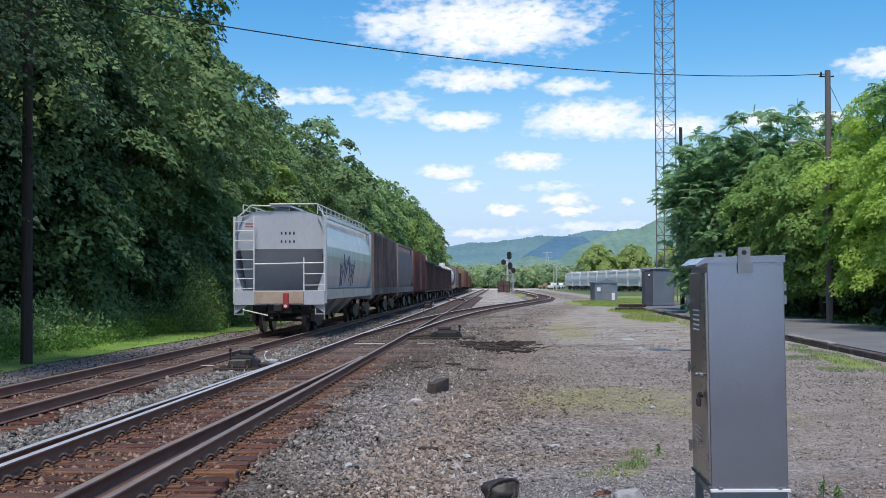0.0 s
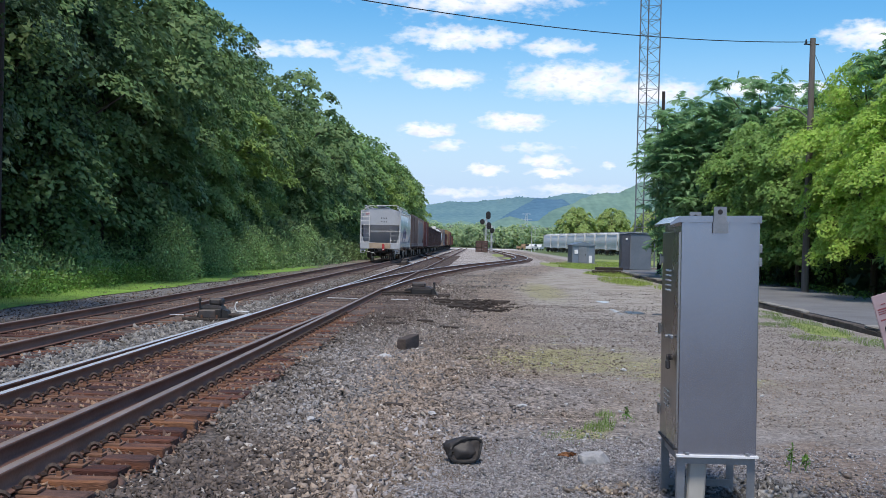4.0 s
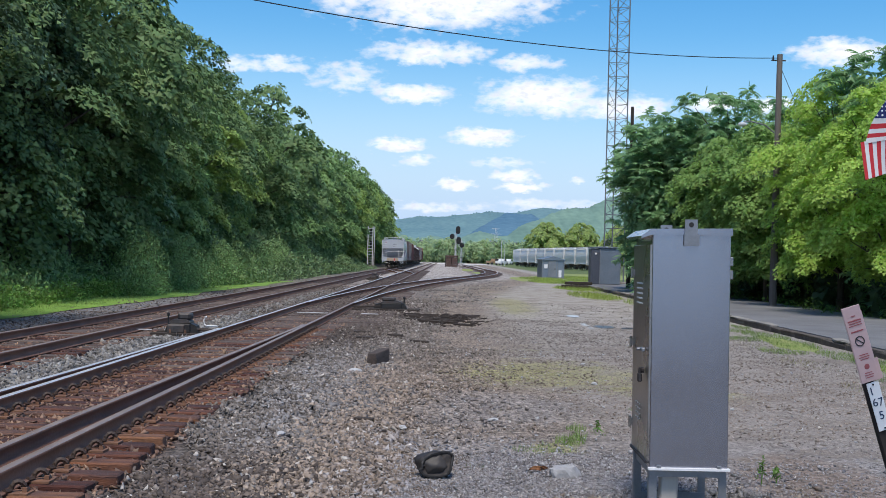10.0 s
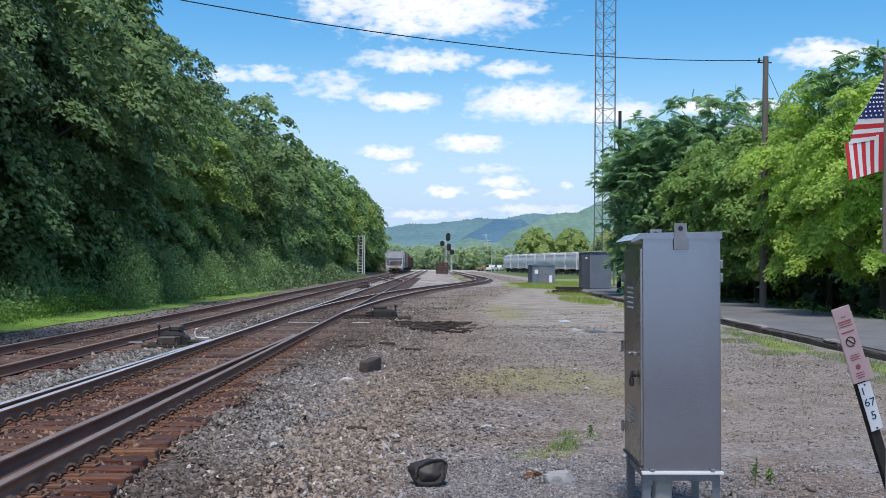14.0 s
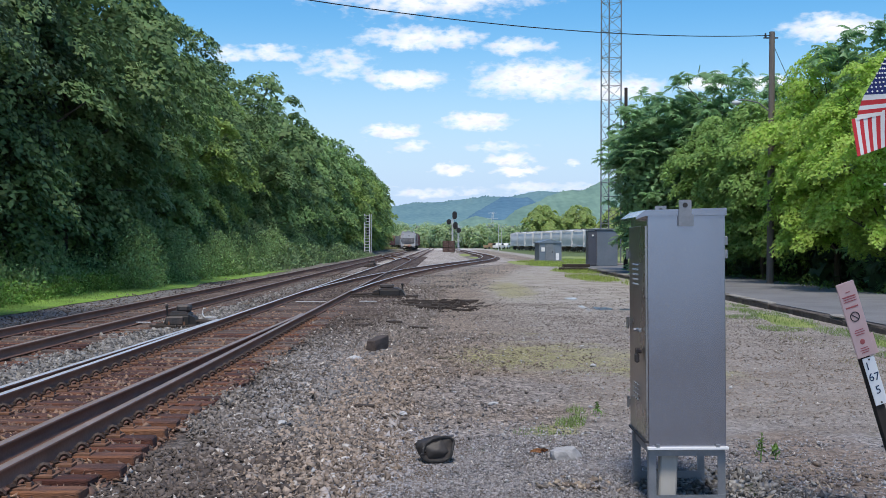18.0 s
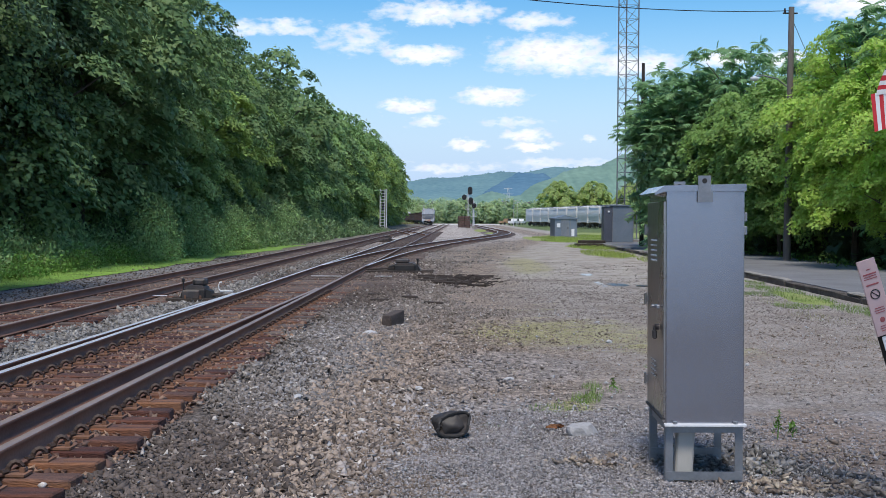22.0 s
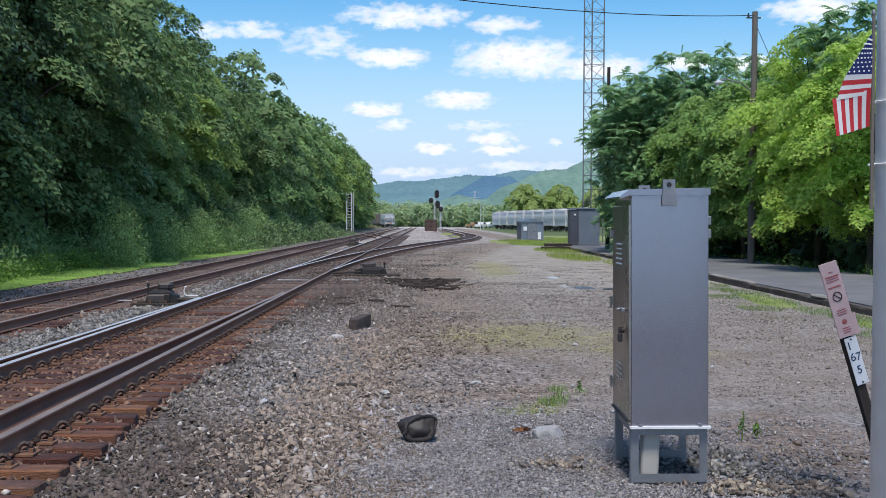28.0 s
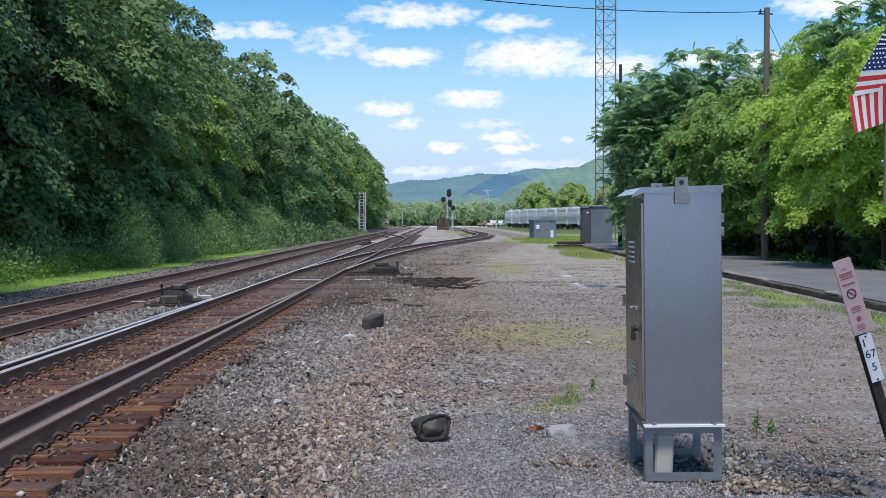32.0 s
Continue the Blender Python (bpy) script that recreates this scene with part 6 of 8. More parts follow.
def woods():
    g = np.random.default_rng(3)
    kinds = [
        (tree_meshes(11, 14.5, 4.6, 0.184, 35000, "leaf_shaded", low=0.16, pads=62, back=0.3), "tall dark green broadleaf tree in the woods"),
        (tree_meshes(12, 14.0, 4.4, 0.188, 34000, "leaf_mid", pads=56, back=0.3), "broad green leafy tree in the woods"),
        (tree_meshes(13, 15.0, 4.3, 0.188, 34000, "leaf_dark", pads=60, back=0.3), "tall dense deep green tree in the woods"),
        (tree_meshes(14, 12.8, 4.3, 0.188, 33000, "leaf_soft", pads=54, back=0.3), "fresh yellow-green tree in the woods"),
    ]
    far = [
        (tree_meshes(21, 14.5, 4.8, 0.31, 11000, "leaf_dark", pads=46, back=0.3), "dark green tree further along the woods"),
        (tree_meshes(22, 14.0, 4.6, 0.31, 11000, "leaf_mid", pads=44, back=0.3), "green tree further along the woods"),
        (tree_meshes(23, 13.0, 4.6, 0.31, 11000, "leaf_soft", pads=44, back=0.3), "yellow-green tree further along the woods"),
    ]
    spots = {k: [] for k in range(7)}
    over = tree_meshes(15, 13.5, 4.7, 0.118, 40000, "leaf_shaded", low=0.36, pads=60, folded=True)
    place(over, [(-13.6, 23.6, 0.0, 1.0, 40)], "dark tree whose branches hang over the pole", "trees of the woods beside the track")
    # unseen trees outside the view, added to shade the near woods
    spots[4] += [(-20.0, 9.5, 0.2, 1.2, 70), (-20.0, 3.0, 0.2, 1.2, 150), (-17.5, -4.0, 0.2, 1.15, 220)]
    spots[0].append((-18.6, 26.0, 0.2, 1.12, 15))
    spots[2] += [(-17.0, 40.5, 0.2, 1.1, -30), (-16.7, 49.5, 0.2, 1.15, 20)]
    y, n = 29.0, 0
    order = [0, 0, 0, 2, 1, 2, 1, 3, 2, 1, 3, 2]
    while y < 100:
        k = order[n % 12]
        spots[k].append((-17.3 - TILT * y + g.uniform(-1.2, 0.9), y, 0.2, g.uniform(0.86, 1.14), g.uniform(-50, 50)))
        if n % 2 == 0:
            spots[4].append((-24.0 - TILT * y + g.uniform(-1, 1), y + 3, 0.2, g.uniform(1.05, 1.2), g.uniform(-50, 50)))
        y += g.uniform(5.2, 6.6)
        n += 1
    n = 0
    while y < 285:
        k = 4 + [1, 0, 2, 1, 0, 1, 2][n % 7]
        back = max(0.0, y - 215) * 0.02 + (1.8 if 140 < y < 183 else 0.0)
        spots[k].append((-17.6 - TILT * y * 0.5 - back + g.uniform(-1.2, 0.9), y, 0.2, g.uniform(0.96, 1.25) - (0.12 if y < 150 else 0.0), g.uniform(-50, 50)))
        if n % 2:
            spots[4 + n // 2 % 2].append((-25.0 - TILT * y + g.uniform(-1, 1), y + 3, 0.2, g.uniform(1.08, 1.25), g.uniform(-50, 50)))
        y += g.uniform(5.6, 7.4)
        n += 1
    for k, (first, label) in enumerate(kinds + far):
        place(first, spots[k], label, "trees of the woods beside the track")


woods()


def right_trees():
    dark = tree_meshes(31, 10.8, 3.2, 0.29, 40000, "leaf_blue", low=0.06, pads=70, shape=0.8, compound=(0.5, 4, 0.27, 0.15), thick=0.5)
    place(dark, [(11.3, 66.0, 0, 1.0, 20), (14.0, 63.5, 0, 1.0, 120), (12.4, 73.5, 0, 0.98, 230), (17.0, 46.5, 0, 0.93, 300)], "deep green tree with long compound leaves behind the platform", "trees behind the platform")
    light = tree_meshes(32, 9.6, 3.4, 0.126, 60000, "leaf_light", low=0.17, pads=56, shape=0.5, size=0.92)
    place(light, [(14.5, 41.0, 0, 0.93, 10), (15.2, 49.0, 0, 1.0, 140)], "bright yellow-green locust tree behind the platform", "trees behind the platform")
    mid = tree_meshes(33, 9.2, 3.0, 0.148, 46000, "leaf_fresh", low=0.15, pads=54, shape=0.6)
    place(mid, [(14.0, 56.0, 0, 0.98, 30), (13.0, 60.0, 0, 0.86, 250)], "green leafy tree behind the platform", "trees behind the platform")
    deep = tree_meshes(34, 10.0, 3.4, 0.28, 17000, "leaf_mid", low=0.12, pads=46)
    place(deep, [(19.0, 52.0, 0, 1.05, 30), (22.5, 47.0, 0, 1.1, 170), (18.0, 60.0, 0, 0.98, 200), (19.5, 42.0, 0, 1.05, 100)], "leafy tree deeper in the grove", "trees behind the platform")


right_trees()


# ---- weeds and bushes ----
def weeds(name, label, spots, mat, leaf, dens, seed, kind="stuff", category="weeds"):
    """Low growth: leaves in mounds of (x, y, z, rx, ry, height)."""
    g = np.random.default_rng(seed)
    pts = []
    for x, y, z, rx, ry, h in spots:
        n = int(dens * rx * ry * (0.5 + h))
        p, _ = ball_points(g, n, 0.5)
        p[:, 2] = np.abs(p[:, 2])
        pts.append(p * (rx, ry, h) + (x, y, z))
    ob = leaves(name, np.concatenate(pts), leaf, M[mat], None, label, kind, aspect=0.5, droop=-0.4, seed=seed, tri=True)
    tagged(ob, category=category)


def undergrowth():
    g = np.random.default_rng(5)
    sp = []
    for y in np.arange(18, 100, 1.3):
        for k in range(2):
            sp.append((-13.6 - TILT * y - 0.9 * k + g.uniform(-0.6, 0.6), y, 0.1, g.uniform(0.7, 1.2), g.uniform(0.7, 1.2), g.uniform(0.7, 1.5) + 0.5 * k))
    low = [(-12.5 - TILT * y + g.uniform(-0.5, 0.4), y, 0.05, g.uniform(0.5, 1.0), g.uniform(0.7, 1.2), g.uniform(0.3, 0.85)) for y in np.arange(19, 64, 0.9)]
    weeds("verge_weeds", "fresh green weeds along the edge of the far track", low, "weed", 0.1, 420, 62)
    pick = [(x + g.uniform(-0.4, 0.6), y, z + 0.55 * h, 0.6, 0.6, 0.5 * h) for x, y, z, _, _, h in sp if y < 75]
    weeds("white_blossoms", "small white blossoms among the trackside weeds", pick, "white", 0.05, 9, 61, category="flowers")
    weeds("undergrowth", "thick green weeds and brambles at the foot of the woods", sp, "under", 0.13, 300, 6)
    sp, olive = [], []
    for k, y in enumerate(np.arange(66, 262, 1.7)):
        near = -12.2 if y < 138 else (-14.4 if y < 172 else -16.0)
        one = (near - TILT * y * 0.6 + g.uniform(-0.8, 0.8) - (0.9 if y < 80 else 0), y, 0.05, g.uniform(0.8, 1.5), g.uniform(1.0, 1.6), g.uniform(0.6, 2.0))
        two = (near - 2.4 - TILT * y * 0.6 + g.uniform(-0.8, 0.8), y, 0.05, g.uniform(1.2, 1.8), g.uniform(1.2, 1.8), g.uniform(1.8, 4.4))
        (sp if k % 3 == 0 else olive).append(one)
        (olive if k % 3 == 1 else sp).append(two)
    shrubs = [(-12.3 - TILT * y + g.uniform(-0.6, 0.5), y, 0.05, g.uniform(0.8, 1.4), g.uniform(0.8, 1.4), g.uniform(0.9, 2.9)) for y in np.arange(46, 104, 1.7)]
    weeds("shrubs", "dusty olive shrubs in front of the woods", shrubs, "under", 0.115, 560, 17)
    sp += [(-22.6 + 0.5 * k + g.uniform(-0.3, 0.3), 283.0 + 2.2 * k, 0.0, 1.6, 2.0, 4.6 - 0.2 * k) for k in range(8)]
    weeds("track_side_bushes", "mixed green bushes along the far track", sp, "leaf_dark", 0.27, 100, 8)
    bankside = [(-19.5 + 0.02 * y + g.uniform(-0.8, 0.8), 262.0 + y, 0.0, 1.2, 2.0, g.uniform(0.5, 1.3)) for y in np.arange(0, 60, 3.0)]
    weeds("dry_bank", "sunlit dry yellow weeds on the bank at the bend", bankside, "weed_dry", 0.25, 60, 19)
    weeds("olive_bushes", "dusty olive bushes along the far track", olive, "bush", 0.25, 100, 18)
    sp = [(-11.6 - TILT * y * 0.6 + g.uniform(-0.7, 0.5), y, 0.02, 0.9, 1.1, g.uniform(0.4, 1.3)) for y in np.arange(70, 170, 2.2)]
    weeds("dry_weeds", "grey-green weeds along the far track", sp, "bush", 0.16, 130, 9)
    sp = []
    for y in np.arange(20, 82, 2.2):
        for k in range(3):
            sp.append((17.5 + 3.2 * k + g.uniform(-1, 1), y + g.uniform(-1, 1), 0.0, 1.8, 1.8, g.uniform(2.2, 4.2)))
    # both thickets take leaves painted dark for the shade under the trees
    weeds("thicket", "dense dark green thicket behind the trees", sp, "leaf_shaded", 0.5, 36, 12)
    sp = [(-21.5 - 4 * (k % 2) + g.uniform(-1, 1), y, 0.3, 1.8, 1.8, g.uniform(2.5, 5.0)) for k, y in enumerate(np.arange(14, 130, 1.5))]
    weeds("woods_thicket", "dark thicket inside the woods", sp, "leaf_shaded", 0.55, 30, 13)
    sp = [(12.9 + g.uniform(0, 1.0), y, 0.17, 0.5, 0.6, g.uniform(0.15, 0.7)) for y in np.arange(22, 80, 1.9)]
    weeds("platform_weeds", "green weeds along the back of the platform", sp, "weed", 0.085, 260, 10)


undergrowth()


def far_country():
    """Valley trees, the ridge beyond and the houses on its slope."""
    g = np.random.default_rng(8)
    # belts of valley woodland, as mounds of leaf clumps
    for name, label, count, y0, y1, x0, x1, hh, size, mat in (
        ("valley_woods", "hazy green valley woodland beyond the yard", 110, 540, 760, -120, 150, 10.5, 1.15, "wood_far"),
        ("corner_trees", "green trees where the main line bends away", 26, 450, 520, -90, 12, 8.0, 1.1, "wood_far"),
    ):
        pts, faces = [], []
        for _ in range(count):
            c = np.array([g.uniform(x0, x1), g.uniform(y0, y1), 0])
            h = hh * g.uniform(0.75, 1.2)
            n = 1100 if count > 100 else 2000
            p, d = ball_points(g, n, 0.3)
            p *= 1 + 0.25 * np.sin(d[:, :1] * 5 + d[:, 1:2] * 4 + c[0])
            p[:, 2] = p[:, 2] * 0.5 + 0.5
            pts.append(p * (h * 0.52, h * 0.52, h) + c)
            faces.append(d + (0, 0, 0.8))
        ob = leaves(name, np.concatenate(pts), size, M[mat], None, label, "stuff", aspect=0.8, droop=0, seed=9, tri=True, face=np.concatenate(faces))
        tagged(ob, category="trees")
    # ridge: height over bearing, with a wooded crest
    def ridge(name, label, dist, profile, mat, depth, seed):
        xs = np.linspace(-0.32, 0.5, 700)
        rows = []
        for k in range(9):
            f = k / 8
            y = dist - depth * (1 - f)
            row = []
            for b in xs:
                h = profile(b) * (f ** 1.25)
                h += (0.05 * profile(b) * noise.noise(Vector((b * 40, f * 6, seed))) + (3.0 + 6.0 * (f > 0.99)) * dist / 3600 * abs(noise.noise(Vector((b * 400, f * 30, seed))))) * (f > 0)
                row.append((b * dist, y, h))
            rows.append(row)
        rows.append([(x, y + 200, h * 0.6) for x, y, h in rows[-1]])
        v = np.array(rows).reshape(-1, 3)
        k = len(xs)
        i = (np.arange(len(rows) - 1)[:, None] * k + np.arange(k - 1)).ravel()[:, None]
        ob = raw(name, v, i + np.array([0, 1, k + 1, k]), mat, None, label, "structure", True)
        tagged(ob, category="hill")

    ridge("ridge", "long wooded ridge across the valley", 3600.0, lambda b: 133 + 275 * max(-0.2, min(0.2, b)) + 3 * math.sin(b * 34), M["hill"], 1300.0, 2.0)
    # an added rise, coloured and shaped as the cloud shadow on the ridge
    ridge("ridge_spur", "dark blue-green wooded rise standing for a cloud shadow on the ridge", 2500.0, lambda b: 4 + (87 + 110 * b) * max(0, min(1, (b + 0.008) / 0.04)) ** 0.45 * max(0, min(1, (0.085 - b) / 0.03)) ** 0.6, M["hill_cloud_shadow"], 180.0, 8.0)
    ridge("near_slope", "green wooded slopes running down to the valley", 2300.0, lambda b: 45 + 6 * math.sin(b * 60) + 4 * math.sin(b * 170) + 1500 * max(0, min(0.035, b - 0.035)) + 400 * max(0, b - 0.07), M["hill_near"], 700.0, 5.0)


far_country()
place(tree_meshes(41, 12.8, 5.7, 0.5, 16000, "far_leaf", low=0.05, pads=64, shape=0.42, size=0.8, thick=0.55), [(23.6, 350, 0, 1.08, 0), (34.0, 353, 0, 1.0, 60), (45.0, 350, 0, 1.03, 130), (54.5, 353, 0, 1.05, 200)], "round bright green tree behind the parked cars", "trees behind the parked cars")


# ---- platform ----
def platform():
    bm = bmesh.new()
    p = thing("platform", "low old asphalt station platform with a broken concrete edge", "platform", kind="structure")
    box(bm, 11.1, 48.0, 0.075, 5.2, 96.0, 0.17)
    part("paving", bm, M["asphalt"], p, "worn grey asphalt paving")
    g = random.Random(3)
    y = 0.5
    while y < 95:
        n = g.uniform(1.4, 3.0)
        off = g.uniform(-0.05, 0.05)
        # dark retaining face, with a pale coping stone that has broken away in places
        bm = bmesh.new()
        box(bm, 8.38 + off, y + n / 2, 0.04, 0.22, n - 0.02, 0.2, 0.015)
        bmesh.ops.subdivide_edges(bm, edges=bm.edges, cuts=3)
        for v in bm.verts:
            v.co += 0.05 * Vector((noise.noise(v.co * 3), 0.3 * noise.noise(v.co * 2 + Vector((5, 0, 0))), 0.5 * noise.noise(v.co * 4)))
        part("wall_block", bm, M["wall_dark"], p, "dark retaining block")
        if g.random() < 0.62:
            m = n * g.uniform(0.45, 1.0)
            bm = bmesh.new()
            box(bm, 8.42 + off, y + m / 2, 0.165, 0.26, m - 0.05, 0.05, 0.012)
            bmesh.ops.subdivide_edges(bm, edges=bm.edges, cuts=3)
            for v in bm.verts:
                v.co += 0.06 * Vector((noise.noise(v.co * 4), noise.noise(v.co * 3 + Vector((5, 0, 0))), 0.25 * noise.noise(v.co * 4)))
            part("edge_stone", bm, M["concrete"], p, "pale broken coping stone")
        y += n


platform()


# ---- switch machines ----
def switch_machine(x, y, turn, label, size=(0.72, 0.9, 1.12), pipe=True):
    s = thing("switch_machine", label, "switch machine", (x, y, 0.05), turn, group="switch machines")
    bm = bmesh.new()
    box(bm, 0, 0, 0.11, 0.6, 0.5, 0.2, 0.03)
    body = part("housing", bm, M["black"], s)
    bm = bmesh.new()
    prism(bm, [(-0.46, 0.0), (-0.3, 0.0), (-0.3, 0.2), (-0.36, 0.2)], -0.2, 0.2)
    part("gear_box", bm, M["black"], s)
    bm = bmesh.new()
    prism(bm, [(0.3, 0.02), (0.52, 0.02), (0.46, 0.16), (0.3, 0.2)], -0.2, 0.12)
    part("side_box", bm, M["black"], s)
    bm = bmesh.new()
    prism(bm, [(-0.29, 0.205), (0.29, 0.205), (0.27, 0.24), (0.16, 0.27), (-0.2, 0.27), (-0.27, 0.24)], -0.24, 0.24)
    part("lid", bm, M["iron"], body, "worn dark grey lid")
    bm = bmesh.new()
    box(bm, 0.08, 0.05, 0.325, 0.38, 0.34, 0.12, 0.03)
    cover = part("motor_cover", bm, M["iron"], s)
    for dx in (-0.06, 0.22):
        bm = bmesh.new()
        box(bm, dx, -0.13, 0.33, 0.04, 0.03, 0.07, 0.006)
        part("latch", bm, M["black"], cover)
    bm = bmesh.new()
    box(bm, -0.1, -0.28, 0.1, 0.5, 0.08, 0.16, 0.02)
    part("inspection_door", bm, M["iron"], body)
    for dx in (-0.24, 0.2):
        bm = bmesh.new()
        rod(bm, (dx, -0.36, 0.02), (dx, -0.36, 0.09), 0.03, seg=6)
        part("hold_down_bolt", bm, M["plate"], s)
    bm = bmesh.new()
    rod(bm, (-0.34, -0.2, 0.1), (-0.34, -0.22, 0.36), 0.022)
    lump(bm, (-0.34, -0.22, 0.36), (0.05, 0.05, 0.05), 1, 0)
    part("hand_lever", bm, M["black"], s)
    for dy in (-0.16, 0.0, 0.18):
        bm = bmesh.new()
        rod(bm, (0.25, dy, 0.1), (1.1, dy + 0.04, 0.06), 0.022, seg=6)
        part("operating_rod", bm, M["wood_black"], s)
    for dy in (-0.3, 0.3):
        bm = bmesh.new()
        box(bm, 0.15, dy, -0.04, 1.9, 0.2, 0.14, 0.012)
        part("head_tie", bm, M["wood_black"], s)
    if pipe:
        bm = bmesh.new()
        tube(bm, [(0.95, 0.3, 0.14), (0.62, 0.3, 0.14), (0.56, 0.3, 0.17), (0.54, 0.3, 0.24), (0.57, 0.3, 0.3), (0.63, 0.3, 0.31)], 0.016)
        part("cable_pipe", bm, M["white"], s, "pale bent cable pipe")
    s.matrix_basis = s.matrix_basis @ Matrix.Diagonal((*size, 1))
    return s


switch_machine(-5.86, 25.0, 0, "black switch machine between the two tracks")
switch_machine(-2.35, 39.2, 180, "black switch machine beside the near track", (1.15, 1.2, 1.05), False)
switch_machine(-6.9, 92.0, 0, "black switch machine at the crossover")


def point_rods(x, y, w, label):
    bm = bmesh.new()
    rod(bm, (x - w / 2, y, 0.075), (x + w / 2, y, 0.075), 0.012, seg=6)
    solo("switch_rod", bm, M["signal_grey"], label, "switch rod")


point_rods(-4.4, 35.0, 0.9, "pale steel switch rod between the rails")
point_rods(-2.75, 35.2, 0.5, "pale steel switch rod beside the rail")
point_rods(-6.9, 25.6, 0.5, "pale steel switch rod beside the rail")


# ---- foreground clutter ----
def crumpled_bag():
    """A stiff crushed bag on its side: a dented body, a slack front panel and a thick torn rim round its mouth."""
    b = thing("crumpled_bag", "crushed stiff black bag lying on the gravel", "bag", (-0.215, 9.76, 0.0), 8)
    bm = bmesh.new()
    bmesh.ops.create_icosphere(bm, subdivisions=4, radius=1.0)
    for v in bm.verts:
        p = v.co.copy()
        k = 1 + 0.16 * noise.noise(p * 1.6 + Vector((3, 1, 0))) + 0.15 * abs(noise.noise(p * 4.6))
        wide = 0.152 - 0.03 * max(0.0, -p.z) + 0.012 * p.z
        v.co = Vector((p.x * wide * k + 0.01 * p.z, p.y * 0.12 * k, max(p.z * 0.105 * k, -0.092) + 0.092))
    part("sack", bm, M["sheet"], b, smooth=True)
    ring = []
    for k in range(24):
        a = 2 * math.pi * k / 24
        x = 0.128 * math.copysign(abs(math.cos(a)) ** 0.7, math.cos(a)) + (0.02 if math.sin(a) > 0 else 0.0)
        z = 0.105 + 0.088 * math.copysign(abs(math.sin(a)) ** 0.8, math.sin(a)) + 0.03 * x / 0.128 * (math.sin(a) > 0)
        ring.append(Vector((x, -0.118 + 0.35 * max(0.0, z - 0.08) + 0.01 * noise.noise(Vector((3 * a, 0, 0))), z + 0.008 * noise.noise(Vector((0, 4 * a, 2))))))
    bm = bmesh.new()
    rod_ring = ring + [ring[0]]
    for a, c in zip(rod_ring, rod_ring[1:]):
        rod(bm, a, c, 0.012, seg=6)
    part("rim", bm, M["black"], b, "thick torn rim of the bag")
    bm = bmesh.new()
    mid = bm.verts.new((0.0, -0.085, 0.11))
    inner = [bm.verts.new(Vector((0, -0.082, 0.11)).lerp(q, 0.6) + Vector((0, 0.012 * noise.noise(q * 20), 0))) for q in ring]
    outer = [bm.verts.new(q) for q in ring]
    for k in range(24):
        n = (k + 1) % 24
        bm.faces.new((mid, inner[k], inner[n]))
        bm.faces.new((inner[k], outer[k], outer[n], inner[n]))
    part("front_panel", bm, M["bag_panel"], b, "slack dark brown front panel", smooth=True)


crumpled_bag()
bm = bmesh.new()
lump(bm, (0, 0, 0.035), (0.135, 0.1, 0.1), 3, 0.3, 1.3, 4)
for v in bm.verts:
    v.co.z = min(v.co.z, 0.105 + 0.12 * v.co.x + 0.012 * noise.noise(v.co * 14))
solo("rock", bm, M["rock_grey"], "pale grey broken rock lying on the gravel", "rock", at=pose(0.855, 9.85, -0.01, 0, 0, 20))
bm = bmesh.new()
for k in range(3):
    # a curled blade with a raised rim and a drooping midrib
    m = Matrix.Translation((0.055 * k - 0.055, 0.025 * k, 0.012)) @ Matrix.Rotation(0.7 * k - 0.6, 4, "Z") @ Matrix.Rotation(0.3 - 0.25 * k, 4, "X")
    grid = [[bm.verts.new(m @ Vector((0.017 * i, 0.01 * j * math.sin(0.35 + 0.42 * i) * (1 + 0.25 * math.sin(2.3 * i + j + k)), 0.0016 * j * j + 0.012 * math.sin(0.5 * i + k)))) for j in range(-3, 4)] for i in range(7)]
    for a, c in zip(grid, grid[1:]):
        for j in range(6):
            bm.faces.new((a[j], c[j], c[j + 1], a[j + 1]))
bmesh.ops.solidify(bm, geom=bm.faces[:], thickness=0.0015)
solo("dead_leaf", bm, M["leaf_dead"], "curled brown dead leaf on the gravel", "leaf", at=pose(0.63, 10.05, 0.01, 0, 0, 10))


def timber_block(name, label, x, y, size, turn, tilt=0.0, mat="wood_black"):
    bm = bmesh.new()
    box(bm, 0, 0, size[2] / 2, *size, 0.012)
    bmesh.ops.subdivide_edges(bm, edges=bm.edges, cuts=1)
    for v in bm.verts:
        v.co += 0.02 * min(size[2] / 0.15, 1) * Vector((noise.noise(v.co * 5 + Vector((x, 0, 0))), noise.noise(v.co * 5 + Vector((0, y, 0))), 0.5 * noise.noise(v.co * 6)))
    return solo(name, bm, M[mat], label, "timber", group="broken timbers", at=pose(x, y, -0.01, tilt, 0, turn))


timber_block("timber_block", "short dark block of cut railway tie", -1.38, 19.75, (0.15, 0.62, 0.23), -17, 5, "wood_block")
g = random.Random(12)
for k in range(16):
    timber_block("timber", "rotten black splinter of an old tie", g.uniform(-1.9, 0.25), g.uniform(31.0, 36.5), (g.uniform(0.3, 0.9), g.uniform(0.06, 0.14), g.uniform(0.06, 0.12)), g.uniform(-40, 30), g.uniform(-6, 10))
